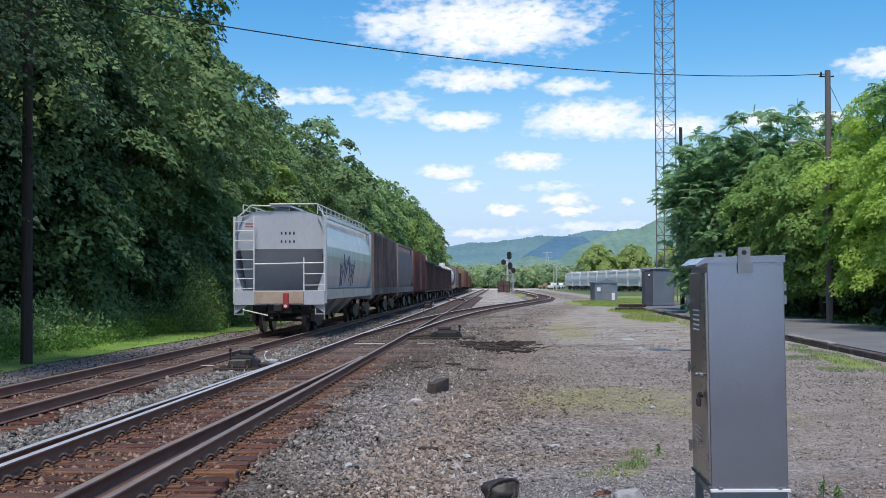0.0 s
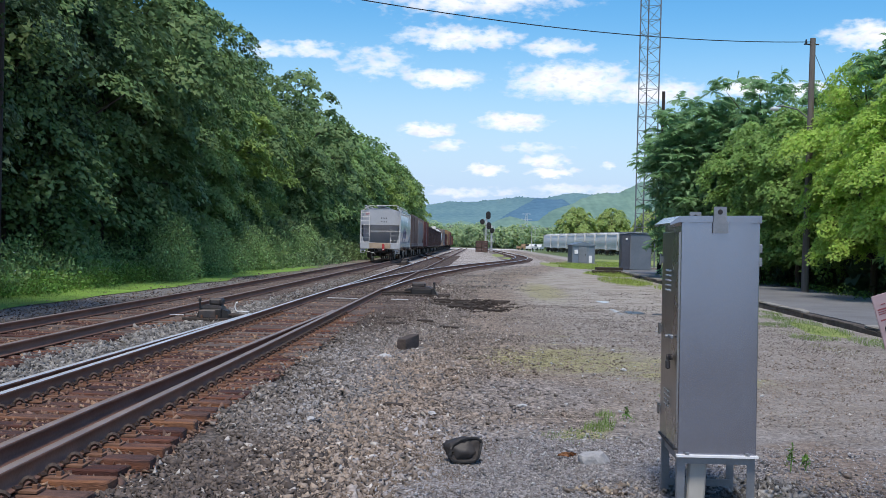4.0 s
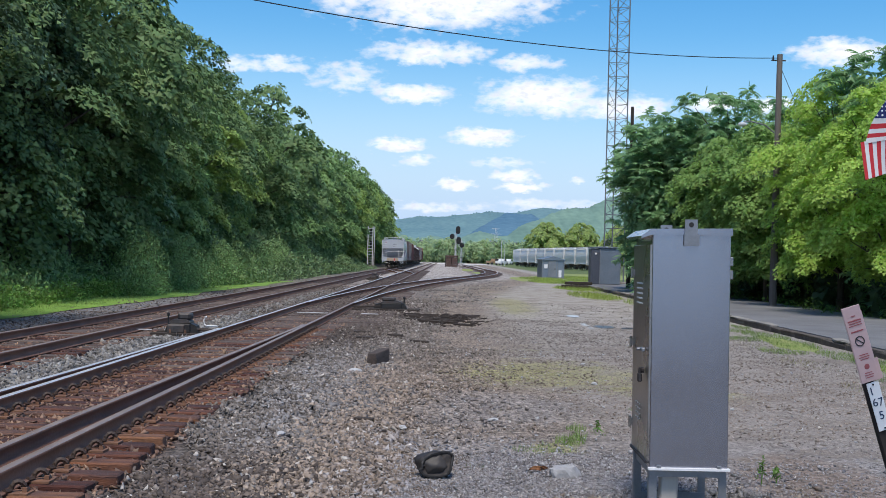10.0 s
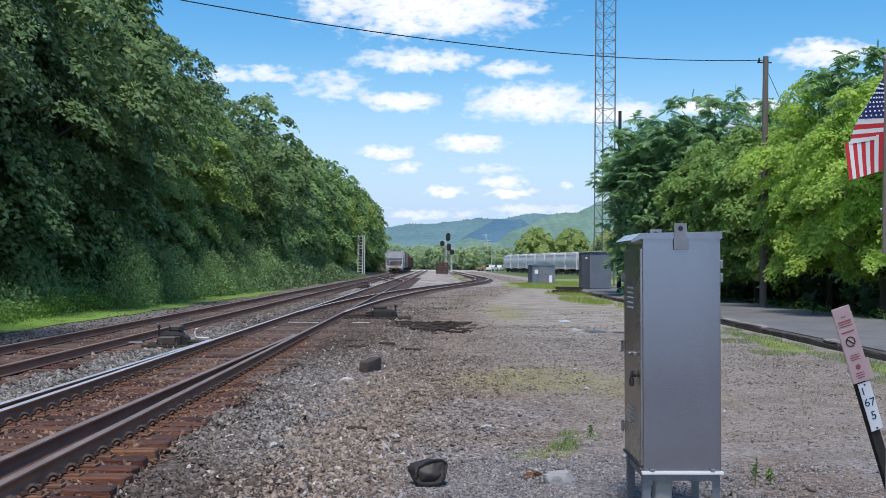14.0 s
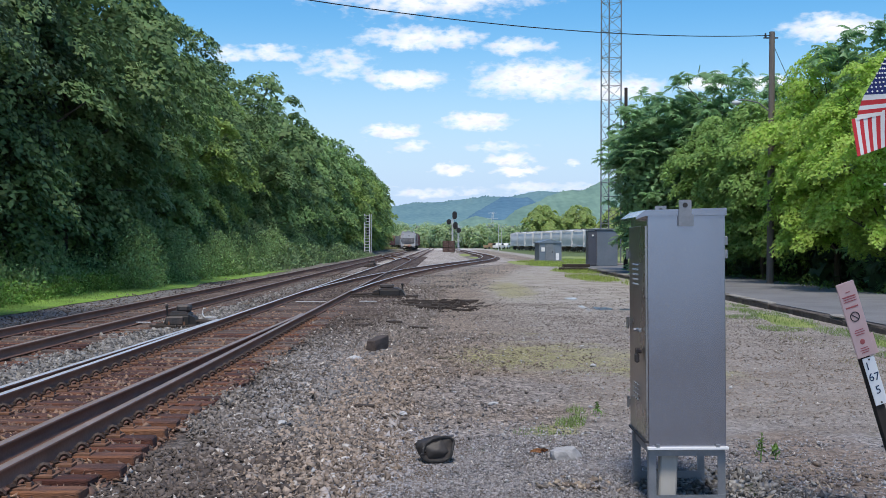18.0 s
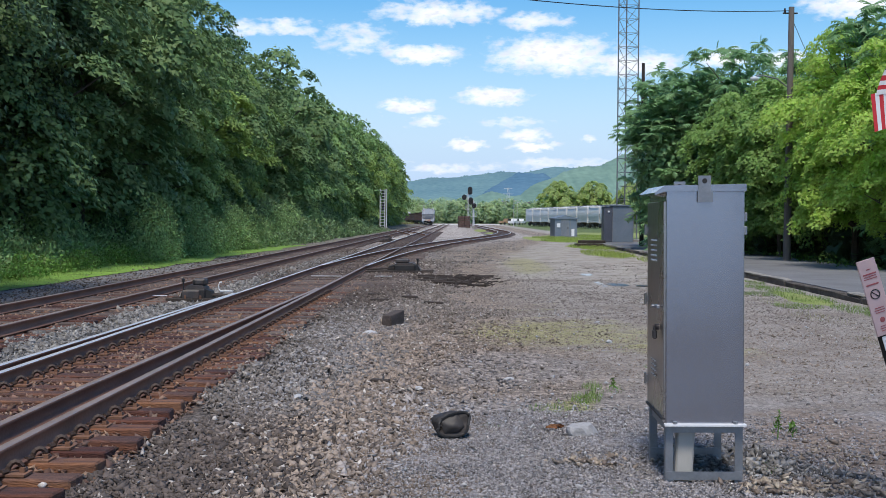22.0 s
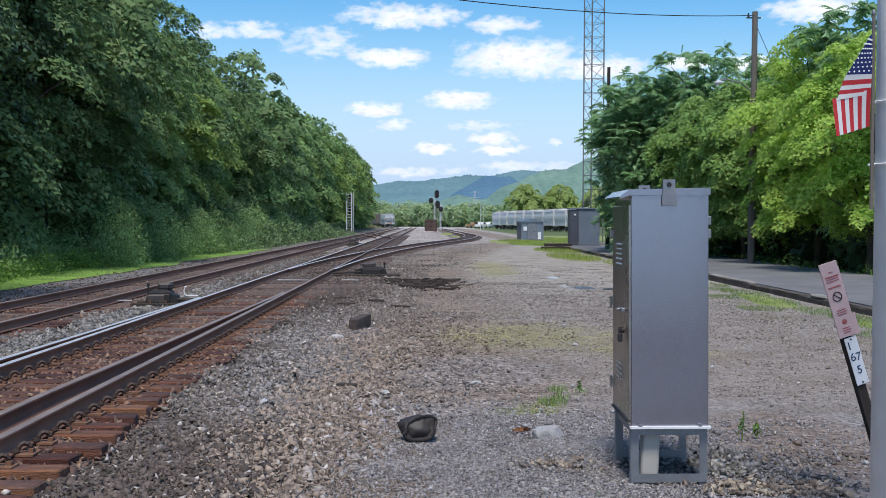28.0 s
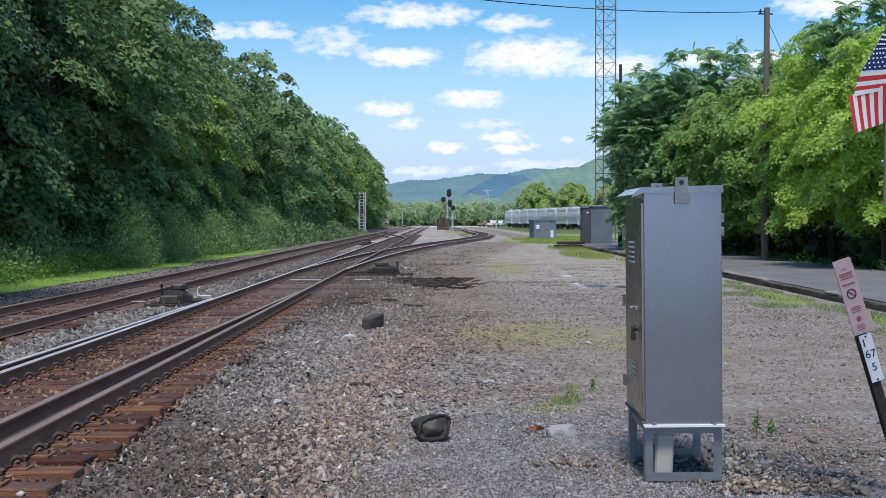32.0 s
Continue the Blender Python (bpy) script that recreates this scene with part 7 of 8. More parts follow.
for x, y, l, a in ((-2.05, 25.5, 0.45, 5), (-0.9, 24.8, 0.4, -25), (-2.3, 27.4, 0.4, 8), (-1.5, 26.6, 0.35, -12), (-1.3, 36.4, 1.1, 3), (-1.35, 33.9, 0.75, -12), (-0.75, 34.6, 0.9, 8), (-0.45, 32.9, 0.6, -28), (0.0, 31.6, 0.55, -20), (-0.9, 35.4, 0.7, 20), (-0.2, 33.6, 0.5, 35)):
    timber_block("timber", "dark weathered piece of broken tie", x, y, (l, 0.12, 0.07), a)
timber_block("timber", "short brown piece of splintered tie", -1.05, 13.0, (0.22, 0.08, 0.035), -20)
g2 = random.Random(4)
bm = bmesh.new()
for k in range(110):
    a, r = g2.uniform(0, 6.28), g2.random() ** 0.7
    x, y = -0.3 + 1.0 * r * math.cos(a), 33.8 + 3.4 * r * math.sin(a)
    d, n, h = g2.uniform(-0.7, 0.7) + (0 if g2.random() < 0.6 else 1.3), g2.uniform(0.08, 0.34), 0.16 * (1 - r) * g2.random() + 0.02
    tip = Vector((n * math.cos(d), n * math.sin(d), g2.uniform(-0.04, 0.1)))
    tube(bm, [Vector((x, y, h)) - tip * 0.5, Vector((x, y, h + g2.uniform(0, 0.05))), Vector((x, y, h)) + tip * 0.5], g2.uniform(0.006, 0.02), 5)
solo("debris_heap", bm, M["wood_black"], "low heap of black rotten tie splinters and twigs", "debris", kind="stuff")
for x, y, r, s in ((-1.62, 18.2, 0.13, 1), (-1.75, 11.7, 0.07, 2), (-0.6, 12.4, 0.06, 3), (0.35, 13.2, 0.06, 4), (1.9, 17.4, 0.07, 6)):
    bm = bmesh.new()
    lump(bm, (0, 0, 0.2 * r), (r, r * 0.6, r * 0.35), 2, 0.5, 1.5, s)
    solo("flat_stone", bm, M["rock"], "pale flat stone lying on the gravel", "stone", group="loose stones", at=pose(x, y, 0, 0, 0, s * 40))

# puddles left on the drive; pale ones paint sky glints, dark ones tree reflections
for x, y, rx, ry, mat in ((3.47, 38.4, 0.2, 0.75, "puddle"), (3.38, 34.1, 0.09, 0.3, "puddle"), (3.38, 33.1, 0.1, 0.26, "puddle"), (3.39, 32.1, 0.08, 0.24, "puddle"), (3.82, 32.9, 0.27, 0.7, "puddle_dark"), (4.45, 32.6, 0.22, 0.3, "puddle_dark")):
    bm = bmesh.new()
    ring = [bm.verts.new((rx * math.cos(a) * (1 + 0.3 * noise.noise(Vector((a, x, 0)))), ry * math.sin(a) * (1 + 0.3 * noise.noise(Vector((a, y, 3)))), 0)) for a in np.linspace(0, 2 * math.pi, 24, endpoint=False)]
    bm.faces.new(ring)
    solo("puddle", bm, M[mat], "shallow rain puddle on the gravel drive", "puddle", group="puddles", at=pose(x, y, 0.009 + 0.05 * noise.noise(Vector((x * 0.5, y * 0.35, 0)))))


# ---- grass tufts ----
def tuft(name, label, spots, mat, height, dens, seed, kind="stuff", category="grass"):
    """Thin upright blades in patches of (x, y, rx, ry)."""
    q = np.random.default_rng(seed)
    out = []
    for x, y, rx, ry in spots:
        k = max(4, int(dens * rx * ry))
        r, a = np.sqrt(q.uniform(0, 1, k)), q.uniform(0, 2 * math.pi, k)
        out.append(np.stack([x + rx * r * np.cos(a), y + ry * r * np.sin(a), np.zeros(k)], 1))
    base = np.concatenate(out)
    k = len(base)
    h = height * q.uniform(0.4, 1.2, k)[:, None]
    d = q.normal(size=(k, 2))
    lean = np.concatenate([d * 0.45, np.ones((k, 1))], 1) * h
    side = np.stack([-d[:, 1], d[:, 0], np.zeros(k)], 1)
    side = side / (np.linalg.norm(side, axis=1, keepdims=True) + 1e-9) * (height * 0.022 + 0.0015)
    v = np.stack([base - side, base + side, base + lean * 0.6 + side * 0.6, base + lean], 1).reshape(-1, 3)
    i = np.arange(k)[:, None] * 4
    f = np.concatenate([i + [0, 1, 2], i + [0, 2, 3]], 1).reshape(-1, 3)
    tagged(raw(name, v, f, M[mat], None, label, kind), category=category)


tuft("grass_tuft", "fresh green grass tuft growing through the gravel", [(1.06, 11.75, 0.15, 0.28), (1.16, 12.0, 0.1, 0.2), (1.2, 12.6, 0.1, 0.2)], "grass", 0.075, 5200, 21)
tuft("low_weeds", "low green weeds creeping over the gravel", [(0.77, 10.95, 0.2, 0.3), (0.62, 11.2, 0.16, 0.25), (0.9, 11.35, 0.2, 0.3), (1.41, 12.4, 0.12, 0.2), (0.13, 10.17, 0.1, 0.06), (2.1, 8.6, 0.15, 0.2), (2.3, 14.5, 0.3, 0.4), (0.95, 7.7, 0.08, 0.1)], "weed", 0.045, 1500, 22)
tuft("dry_grass_patch", "thin yellowish grass patch on the worn drive", [(0.6, 18.2, 0.55, 0.9), (1.4, 19.4, 0.6, 0.9), (2.1, 20.4, 0.5, 0.6), (1.9, 16.6, 0.5, 0.4), (2.6, 15.9, 0.4, 0.4), (3.1, 21.2, 0.4, 0.4), (0.6, 13.9, 0.3, 0.2)], "weed_dry", 0.035, 700, 23)
tuft("platform_grass", "green grass growing along the platform edge", [(7.6, 24.0, 0.45, 1.6), (7.5, 27.5, 0.5, 1.5), (7.2, 32.5, 0.6, 0.9), (7.5, 36.5, 0.4, 1.6), (6.9, 43.0, 0.5, 1.5), (7.5, 20.5, 0.4, 1.5), (7.9, 34.5, 0.2, 1.0), (6.8, 29.0, 0.5, 0.8), (6.6, 25.0, 0.5, 0.8), (7.7, 17.0, 0.4, 2.0), (7.0, 19.0, 0.5, 0.8), (6.5, 15.5, 0.4, 0.7), (7.8, 40.0, 0.3, 2.4), (7.6, 30.5, 0.5, 1.6), (7.7, 22.2, 0.45, 1.4)], "grass", 0.085, 1500, 24)
tuft("platform_dry_grass", "brown dry grass where the drive meets the platform verge", [(6.5, 27.0, 0.35, 2.0), (6.2, 22.0, 0.4, 1.6), (6.6, 34.0, 0.4, 2.0), (6.0, 17.5, 0.4, 1.0)], "weed_dry", 0.06, 420, 27)
tuft("yard_grass", "uneven green grass around the signal hut and shelter", [(7.6, 78.0, 1.7, 7.0), (6.6, 62.0, 1.2, 7.0), (7.5, 100.0, 2.2, 8.0), (9.5, 112.0, 3.5, 6.0), (6.8, 116.0, 1.6, 5.0), (11.5, 128.0, 4.0, 8.0), (7.8, 52.0, 0.8, 4.0)], "grass_tall", 0.2, 240, 25)
tuft("verge_grass", "bright green grass blades of the verge", [(-12.8 - TILT * y, y, 2.0, 2.0) for y in range(14, 66, 3)], "grass", 0.1, 330, 26)


def weed_plant(x, y, h):
    w = thing("weed_plant", "single upright green weed growing in the gravel", "weed", (x, y, 0))
    bm = bmesh.new()
    rod(bm, (0, 0, -0.02), (0.01, 0, h), 0.006, 0.003, 5)
    part("stem", bm, M["weed"], w)
    q = np.random.default_rng(int(x * 100))
    k = 26
    z = q.uniform(0.2, 1.0, k) * h
    a = q.uniform(0, 6.28, k)
    r = 0.035 * (1.2 - z / h)
    leaves("foliage", np.stack([np.cos(a) * r, np.sin(a) * r, z], 1), 0.055, M["weed"], w, aspect=0.28, droop=-0.4, seed=int(y * 10))


weed_plant(2.44, 9.8, 0.24)
weed_plant(2.59, 9.92, 0.13)
weed_plant(1.41, 12.5, 0.12)


# ---- marker post, painted pole and flag ----
def marker_post():
    p = thing("marker_post", "leaning dark marker post with a number plate and faded notice", "post")
    p.matrix_basis = pose(2.945, 7.85, 0.0, 0, -17.8, 8)
    bm = bmesh.new()
    box(bm, 0, 0, 0.70, 0.065, 0.02, 1.66, 0.003)
    box(bm, -0.025, 0.02, 0.70, 0.012, 0.045, 1.66)
    part("post", bm, M["pole_dark"], p)
    bm = bmesh.new()
    box(bm, 0.01, -0.024, 0.93, 0.085, 0.006, 0.32, 0.002)
    plate = part("number_plate", bm, M["white"], p, "white enamel number plate")
    for txt, x, z, rot in (("1", -0.012, 1.03, 0.12), ("6", -0.008, 0.955, 0.12), ("7", 0.03, 0.95, 0.12), ("5", 0.012, 0.865, 0.12)):
        cu = bpy.data.curves.new("digit", "FONT")
        cu.body, cu.size, cu.align_x, cu.extrude = txt, 0.075, "CENTER", 0.001
        ob = new("digit", cu)
        ob.parent = plate
        ob.matrix_basis = pose(x, -0.029, z - 0.02, 90, 0, 0)
        cu.materials.append(M["blue_ink"])
    bm = bmesh.new()
    for z in (1.075, 0.785):
        rod(bm, (0.01, -0.027, z), (0.01, -0.033, z), 0.006, seg=8)
    part("screws", bm, M["black"], plate)
    # folded notice wrapped round the top
    bm = bmesh.new()
    box(bm, 0.0, -0.03, 1.35, 0.125, 0.012, 0.50, 0.003)
    box(bm, 0.062, 0.01, 1.33, 0.006, 0.09, 0.45)
    box(bm, 0.075, 0.0, 1.16, 0.05, 0.006, 0.14, m=None)
    notice = part("notice", bm, M["pink"], p, "faded pink notice with a prohibition sign")
    bm = bmesh.new()
    for z, w in ((1.535, 0.03), (1.505, 0.09), (1.49, 0.085), (1.475, 0.09), (1.435, 0.085), (1.28, 0.06), (1.265, 0.07), (1.25, 0.06), (1.16, 0.05), (1.145, 0.06), (1.13, 0.05)):
        box(bm, 0, -0.0375, z, w, 0.003, 0.005 if z not in (1.435, 1.505) else 0.009)
    part("print", bm, M["pink_dark"], notice, kind="stuff")
    bm = bmesh.new()
    pts = [Vector((0.03 * math.cos(a), -0.0385, 1.37 + 0.03 * math.sin(a))) for a in np.linspace(0, 2 * math.pi, 17)]
    for a, b in zip(pts, pts[1:]):
        rod(bm, a, b, 0.0035, seg=5)
    rod(bm, pts[6], pts[14], 0.0035, seg=5)
    part("prohibition_sign", bm, M["ink"], notice)
    bm = bmesh.new()
    lump(bm, (0, -0.0375, 1.20), (0.018, 0.002, 0.018), 2, 0)
    part("emblem", bm, M["pink_dark"], notice)
    bm = bmesh.new()
    box(bm, 0, 0.0, 1.565, 0.07, 0.05, 0.035, 0.005)
    part("cap", bm, M["pole_dark"], p)


marker_post()

FLAG = None


def flag_pole():
    global FLAG
    p = thing("painted_pole", "thick light grey painted metal pole beside the drive", "pole", (2.405, 6.3, 0))
    bm = bmesh.new()
    rod(bm, (0, 0, -0.1), (0.01, 0, 6.0), 0.155, 0.15, 28)
    part("shaft", bm, M["pole_white"], p, smooth=True)
    for z in (2.41, 2.085):
        bm = bmesh.new()
        pts = [Vector((0.162 * math.cos(a), 0.162 * math.sin(a), z)) for a in np.linspace(0, 2 * math.pi, 25)]
        for a, b in zip(pts, pts[1:]):
            rod(bm, a, b, 0.006, seg=5)
        rod(bm, (-0.16, -0.02, z), (-0.2, -0.02, z - 0.004), 0.007, seg=5)
        part("cable_tie", bm, M["white"], p)
    s = thing("flag_staff", "thin pale flag staff strapped to the grey pole", "flag staff", (2.222, 6.27, 0))
    bm = bmesh.new()
    rod(bm, (0, 0, 1.85), (0.0, 0, 2.86), 0.011, 0.009, 8)
    part("staff", bm, M["pole"], s)
    bm = bmesh.new()
    lump(bm, (0, 0, 2.87), (0.014, 0.014, 0.02), 1, 0)
    part("finial", bm, M["steel_frame"], s)
    # cloth in thirteen stripes hanging in folds; stripes run along its length
    f = thing("flag", "small striped flag drooping in folds from its staff", "flag", (2.2, 6.27, 2.755))

    def sheet(key, corners, fold, name, n=8):
        """A bent piece of cloth between four corners (top right, top left, low left, low right)."""
        bm = bmesh.new()
        a, b, c, d = (Vector((x, 0, z)) for x, z in corners)
        grid = []
        for i in range(n + 1):
            row = []
            for j in range(n + 1):
                q = a.lerp(b, j / n).lerp(d.lerp(c, j / n), i / n)
                q.y = -0.05 + fold * math.sin(14 * q.x + 9 * q.z) - 0.12 * q.x
                row.append(bm.verts.new(q))
            grid.append(row)
        for i in range(n):
            for j in range(n):
                bm.faces.new((grid[i][j], grid[i][j + 1], grid[i + 1][j + 1], grid[i + 1][j]))
        return part(name, bm, M[key], f, smooth=True)

    # the hoist hangs in a slanting bundle: canton on top, then the stripes below it
    edge = lambda s: (-0.005 - 0.155 * s - 0.03 * math.sin(math.pi * s), -0.34 * s - 0.02 * math.sin(math.pi * s))
    inner = lambda s: (0.0, -0.30 * s - 0.01)
    canton = sheet("flag_blue", (inner(0), edge(0), edge(0.56), inner(0.66)), 0.012, "blue_canton")
    cut = [0.56, 0.65, 0.74, 0.82, 0.90, 1.0]
    cut2 = [0.66, 0.74, 0.82, 0.89, 0.95, 1.0]
    for k in range(5):
        sheet("flag_white" if k % 2 == 0 else "flag_red", (inner(cut2[k]), edge(cut[k]), edge(cut[k + 1]), inner(cut2[k + 1])), 0.012, "white_stripe" if k % 2 == 0 else "red_stripe", 5)
    # the fly hangs straight down, its stripes upright
    top, low = [(0.0, -0.285), (-0.185, -0.335)], [(0.004, -0.475), (-0.165, -0.53)]
    for k in range(9):
        u0, u1 = k / 9, (k + 1) / 9
        mix2 = lambda p, q, u: (p[0] + (q[0] - p[0]) * u, p[1] + (q[1] - p[1]) * u)
        c = (mix2(*top, u0), mix2(*top, u1), mix2(*low, u1), mix2(*low, u0))
        sheet("flag_white" if k % 2 else "flag_red", c, 0.016, "white_stripe" if k % 2 else "red_stripe", 5)
    bm = bmesh.new()
    for i in range(8):
        for j in range(5):
            s, u = 0.08 + 0.075 * i, (j + (0.5 if i % 2 else 0.0)) / 5
            a, b = inner(s), edge(s * 0.86)
            x, z = a[0] + (b[0] - a[0]) * u, a[1] + (b[1] - a[1]) * u
            if u * (a[0] - b[0]) < 0.14:
                bmesh.ops.create_icosphere(bm, subdivisions=1, radius=0.0055, matrix=Matrix.Translation((x - 0.004, -0.05 + 0.012 * math.sin(14 * x + 9 * z) - 0.12 * x - 0.004, z)))
    part("stars", bm, M["white"], canton)
    FLAG = f


flag_pole()


# ---- vehicles and lights far down the yard ----
def far_truck(x, y, turn, paint, label):
    t = thing("maintenance_truck", label, "truck", (x, y, 0.05), turn)
    bm = bmesh.new()
    prism(bm, [(-2.6, 0.5), (2.6, 0.5), (2.6, 1.15), (1.4, 1.25), (1.0, 1.95), (-0.4, 1.95), (-0.6, 1.25), (-2.6, 1.2)], -0.95, 0.95)
    part("body", bm, M[paint], t)
    bm = bmesh.new()
    prism(bm, [(1.3, 1.3), (0.95, 1.85), (-0.3, 1.85), (-0.45, 1.3)], -0.97, 0.97)
    part("window", bm, M["glass"], t)
    for sx in (-1.7, 1.7):
        for sy in (-0.9, 0.9):
            bm = bmesh.new()
            rod(bm, (sx, sy - 0.12, 0.4), (sx, sy + 0.12, 0.4), 0.4, seg=14)
            part("wheel", bm, M["black"], t)


far_truck(11.4, 372.0, 62, "car_white", "white pickup truck parked far down the yard")
far_truck(9.2, 380.0, 40, "car_yellow", "yellow and white track machine parked far down the yard")
far_truck(14.2, 392.0, 75, "car_white", "white service truck parked far down the yard")
for k, (x, y) in enumerate(((9.0, 300.0), (-19.0, 420.0), (10.8, 330.0))):
    lp = thing("yard_lamp_post", "thin grey lamp post far down the yard", "lamp post", (x, y, 0), group="yard lamp posts")
    bm = bmesh.new()
    rod(bm, (0, 0, 0), (0, 0, 6.5), 0.08, 0.05, 8)
    part("shaft", bm, M["signal_grey"], lp)
    bm = bmesh.new()
    box(bm, 0.3, 0, 6.4, 0.7, 0.2, 0.12)
    part("lamp_head", bm, M["signal_grey"], lp)


def pylon():
    p = thing("transmission_tower", "distant steel lattice transmission tower in the valley", "pylon", (29.0, 1150.0, 0))
    bm = bmesh.new()
    hgt = 32.0
    for sx in (-1, 1):
        for sy in (-1, 1):
            rod(bm, (sx * 3.2, sy * 3.2, 0), (sx * 0.5, sy * 0.5, hgt), 0.14, seg=5)
    part("legs", bm, M["signal_grey"], p)
    bm = bmesh.new()
    for k in range(9):
        z0, z1 = hgt * k / 9, hgt * (k + 1) / 9
        a, b = 3.2 - 2.7 * k / 9, 3.2 - 2.7 * (k + 1) / 9
        rod(bm, (-a, -a, z0), (b, -b, z1), 0.07, seg=4)
        rod(bm, (a, -a, z0), (-b, -b, z1), 0.07, seg=4)
    part("bracing", bm, M["signal_grey"], p)
    for z, w in ((hgt - 1, 4.0), (hgt - 6, 5.0), (hgt - 11, 4.5)):
        bm = bmesh.new()
        rod(bm, (-w, 0, z), (w, 0, z), 0.2, seg=5)
        part("cross_arm", bm, M["signal_grey"], p)


pylon()


def houses():
    q = random.Random(6)
    for x, y, z in ((18, 800, 0), (34, 840, 0), (46, 810, 0), (62, 850, 0), (-30, 850, 0), (90, 880, 0), (26, 880, 0)):
        h = thing("house", "pale house among the valley trees", "house", (x, y, z), q.uniform(-30, 30), group="valley houses")
        bm = bmesh.new()
        box(bm, 0, 0, 5.5, 9, 7, 11.4)
        part("wall", bm, M["car_white"], h)
        bm = bmesh.new()
        prism(bm, [(-5, 11), (5, 11), (0, 14)], -4, 4)
        part("roof", bm, M["asphalt"], h)
        for dx in (-2.5, 0, 2.5):
            bm = bmesh.new()
            box(bm, dx, -3.52, 8.5, 1.0, 0.1, 1.4)
            part("window", bm, M["glass"], h)


houses()
timber_pile = thing("timber_pile", "low pile of black railway timbers on the grass", "timber pile", (7.3, 79.0, 0.0), 6)
for k, (dy, dz, l) in enumerate(((0.0, 0.13, 1.9), (0.3, 0.13, 1.7), (0.15, 0.34, 1.8))):
    bm = bmesh.new()
    box(bm, 0.1 * k, dy, dz, l, 0.25, 0.19, 0.02)
    part("timber", bm, M["wood_black"], timber_pile)


# ---- ballast stones and ties ----
def stones(name, label, areas, mat, seed, chips=False):
    """Crushed stones as angular eight-sided lumps, or four-sided chips, over areas of (x0, x1, y0, y1, per square metre, size, lift, blur of the edge)."""
    q = np.random.default_rng(seed)
    tips = np.array([[1, 0, 0], [-1, 0, 0], [0, 1, 0], [0, -1, 0], [0, 0, 1], [0, 0, -1]], float) * 0.62
    tri = np.array([[0, 2, 4], [2, 1, 4], [1, 3, 4], [3, 0, 4], [2, 0, 5], [1, 2, 5], [3, 1, 5], [0, 3, 5]])
    if chips:
        tips = np.array([[1, 1, 1], [1, -1, -1], [-1, 1, -1], [-1, -1, 1]], float) * 0.45
        tri = np.array([[0, 1, 2], [0, 3, 1], [0, 2, 3], [1, 3, 2]])
    vs = []
    for x0, x1, y0, y1, dens, size, lift, soft in areas:
        n = int((x1 - x0) * (y1 - y0) * dens)
        y = q.uniform(y0, y1, n)
        wave = 0.16 * np.sin(y * 1.3 + x0 * 5) + 0.12 * np.sin(y * 3.1 + x1 * 3) + 0.07 * np.sin(y * 7.7)
        x = q.uniform(x0, x1, n) + q.normal(0, soft, n) + (wave if soft > 0.04 else 0) - TILT * y
        s = size * np.clip(q.lognormal(0, 0.24, n), 0.6, 1.5)
        v = (tips[None] + q.normal(0, 0.3, (n, len(tips), 3))) * q.uniform(0.5, 1.4, (n, 1, 3))
        # any way up
        w = q.normal(size=(n, 4))
        w /= np.linalg.norm(w, axis=1, keepdims=True)
        a, b, c, d = w.T
        turn = np.stack([np.stack([a * a + b * b - c * c - d * d, 2 * (b * c - a * d), 2 * (b * d + a * c)], -1),
                         np.stack([2 * (b * c + a * d), a * a - b * b + c * c - d * d, 2 * (c * d - a * b)], -1),
                         np.stack([2 * (b * d - a * c), 2 * (c * d + a * b), a * a - b * b - c * c + d * d], -1)], -2)
        v = np.einsum("nij,nkj->nki", turn, v) * s[:, None, None] * (1, 1, 0.8)
        z = lift + s * q.uniform(-0.1, 0.4, n)
        for i in range(n):
            if -2.2 < x[i] < 7.8:
                e = min(1.0, (x[i] + 2.2), (7.8 - x[i]))
                z[i] += e * 0.05 * noise.noise(Vector((x[i] * 0.5, y[i] * 0.35, 0)))
            z[i] += dip(x[i], y[i])
        vs.append(v + np.stack([x, y, z], 1)[:, None])
    vs = np.concatenate(vs)
    f = (np.arange(len(vs))[:, None, None] * len(tips) + tri[None]).reshape(-1, 3)
    tagged(raw(name, vs.reshape(-1, 3), f, M[mat], None, label, "stuff"), category="gravel")


stones("shoulder_ballast", "loose grey and tan crushed ballast on the track shoulder", [(-2.45, -0.45, 7.3, 12.0, 1500, 0.036, -0.004, 0.08), (-2.45, -0.4, 12, 20, 900, 0.038, 0.0, 0.12)], "ballast_mix", 31)
stones("far_shoulder_ballast", "grey-brown ballast on the shoulder further along", [(-2.45, -0.3, 20, 34, 440, 0.043, 0.0, 0.2), (-2.45, -0.2, 34, 50, 130, 0.055, 0.0, 0.25), (-0.6, 0.7, 10.5, 24, 160, 0.036, 0.0, 0.3)], "ballast_mix", 40, True)
stones("fresh_ballast", "clean grey crushed ballast between the tracks", [(-6.15, -5.25, 11, 30, 500, 0.054, -0.015, 0.05), (-6.15, -5.25, 30, 60, 150, 0.055, -0.015, 0.06), (-1.6, 1.6, 46, 70, 30, 0.045, -0.008, 0.4), (0.6, 4.2, 70, 100, 10, 0.05, -0.008, 0.5)], "stone_grey", 32)
stones("crib_ballast", "rust-stained ballast between the ties", [(-5.2, -2.5, 8, 18, 330, 0.042, -0.008, 0.03), (-5.2, -2.5, 18, 34, 140, 0.046, -0.008, 0.03), (-8.7, -6.1, 14, 34, 110, 0.046, -0.008, 0.03)], "stone_rust", 33, True)
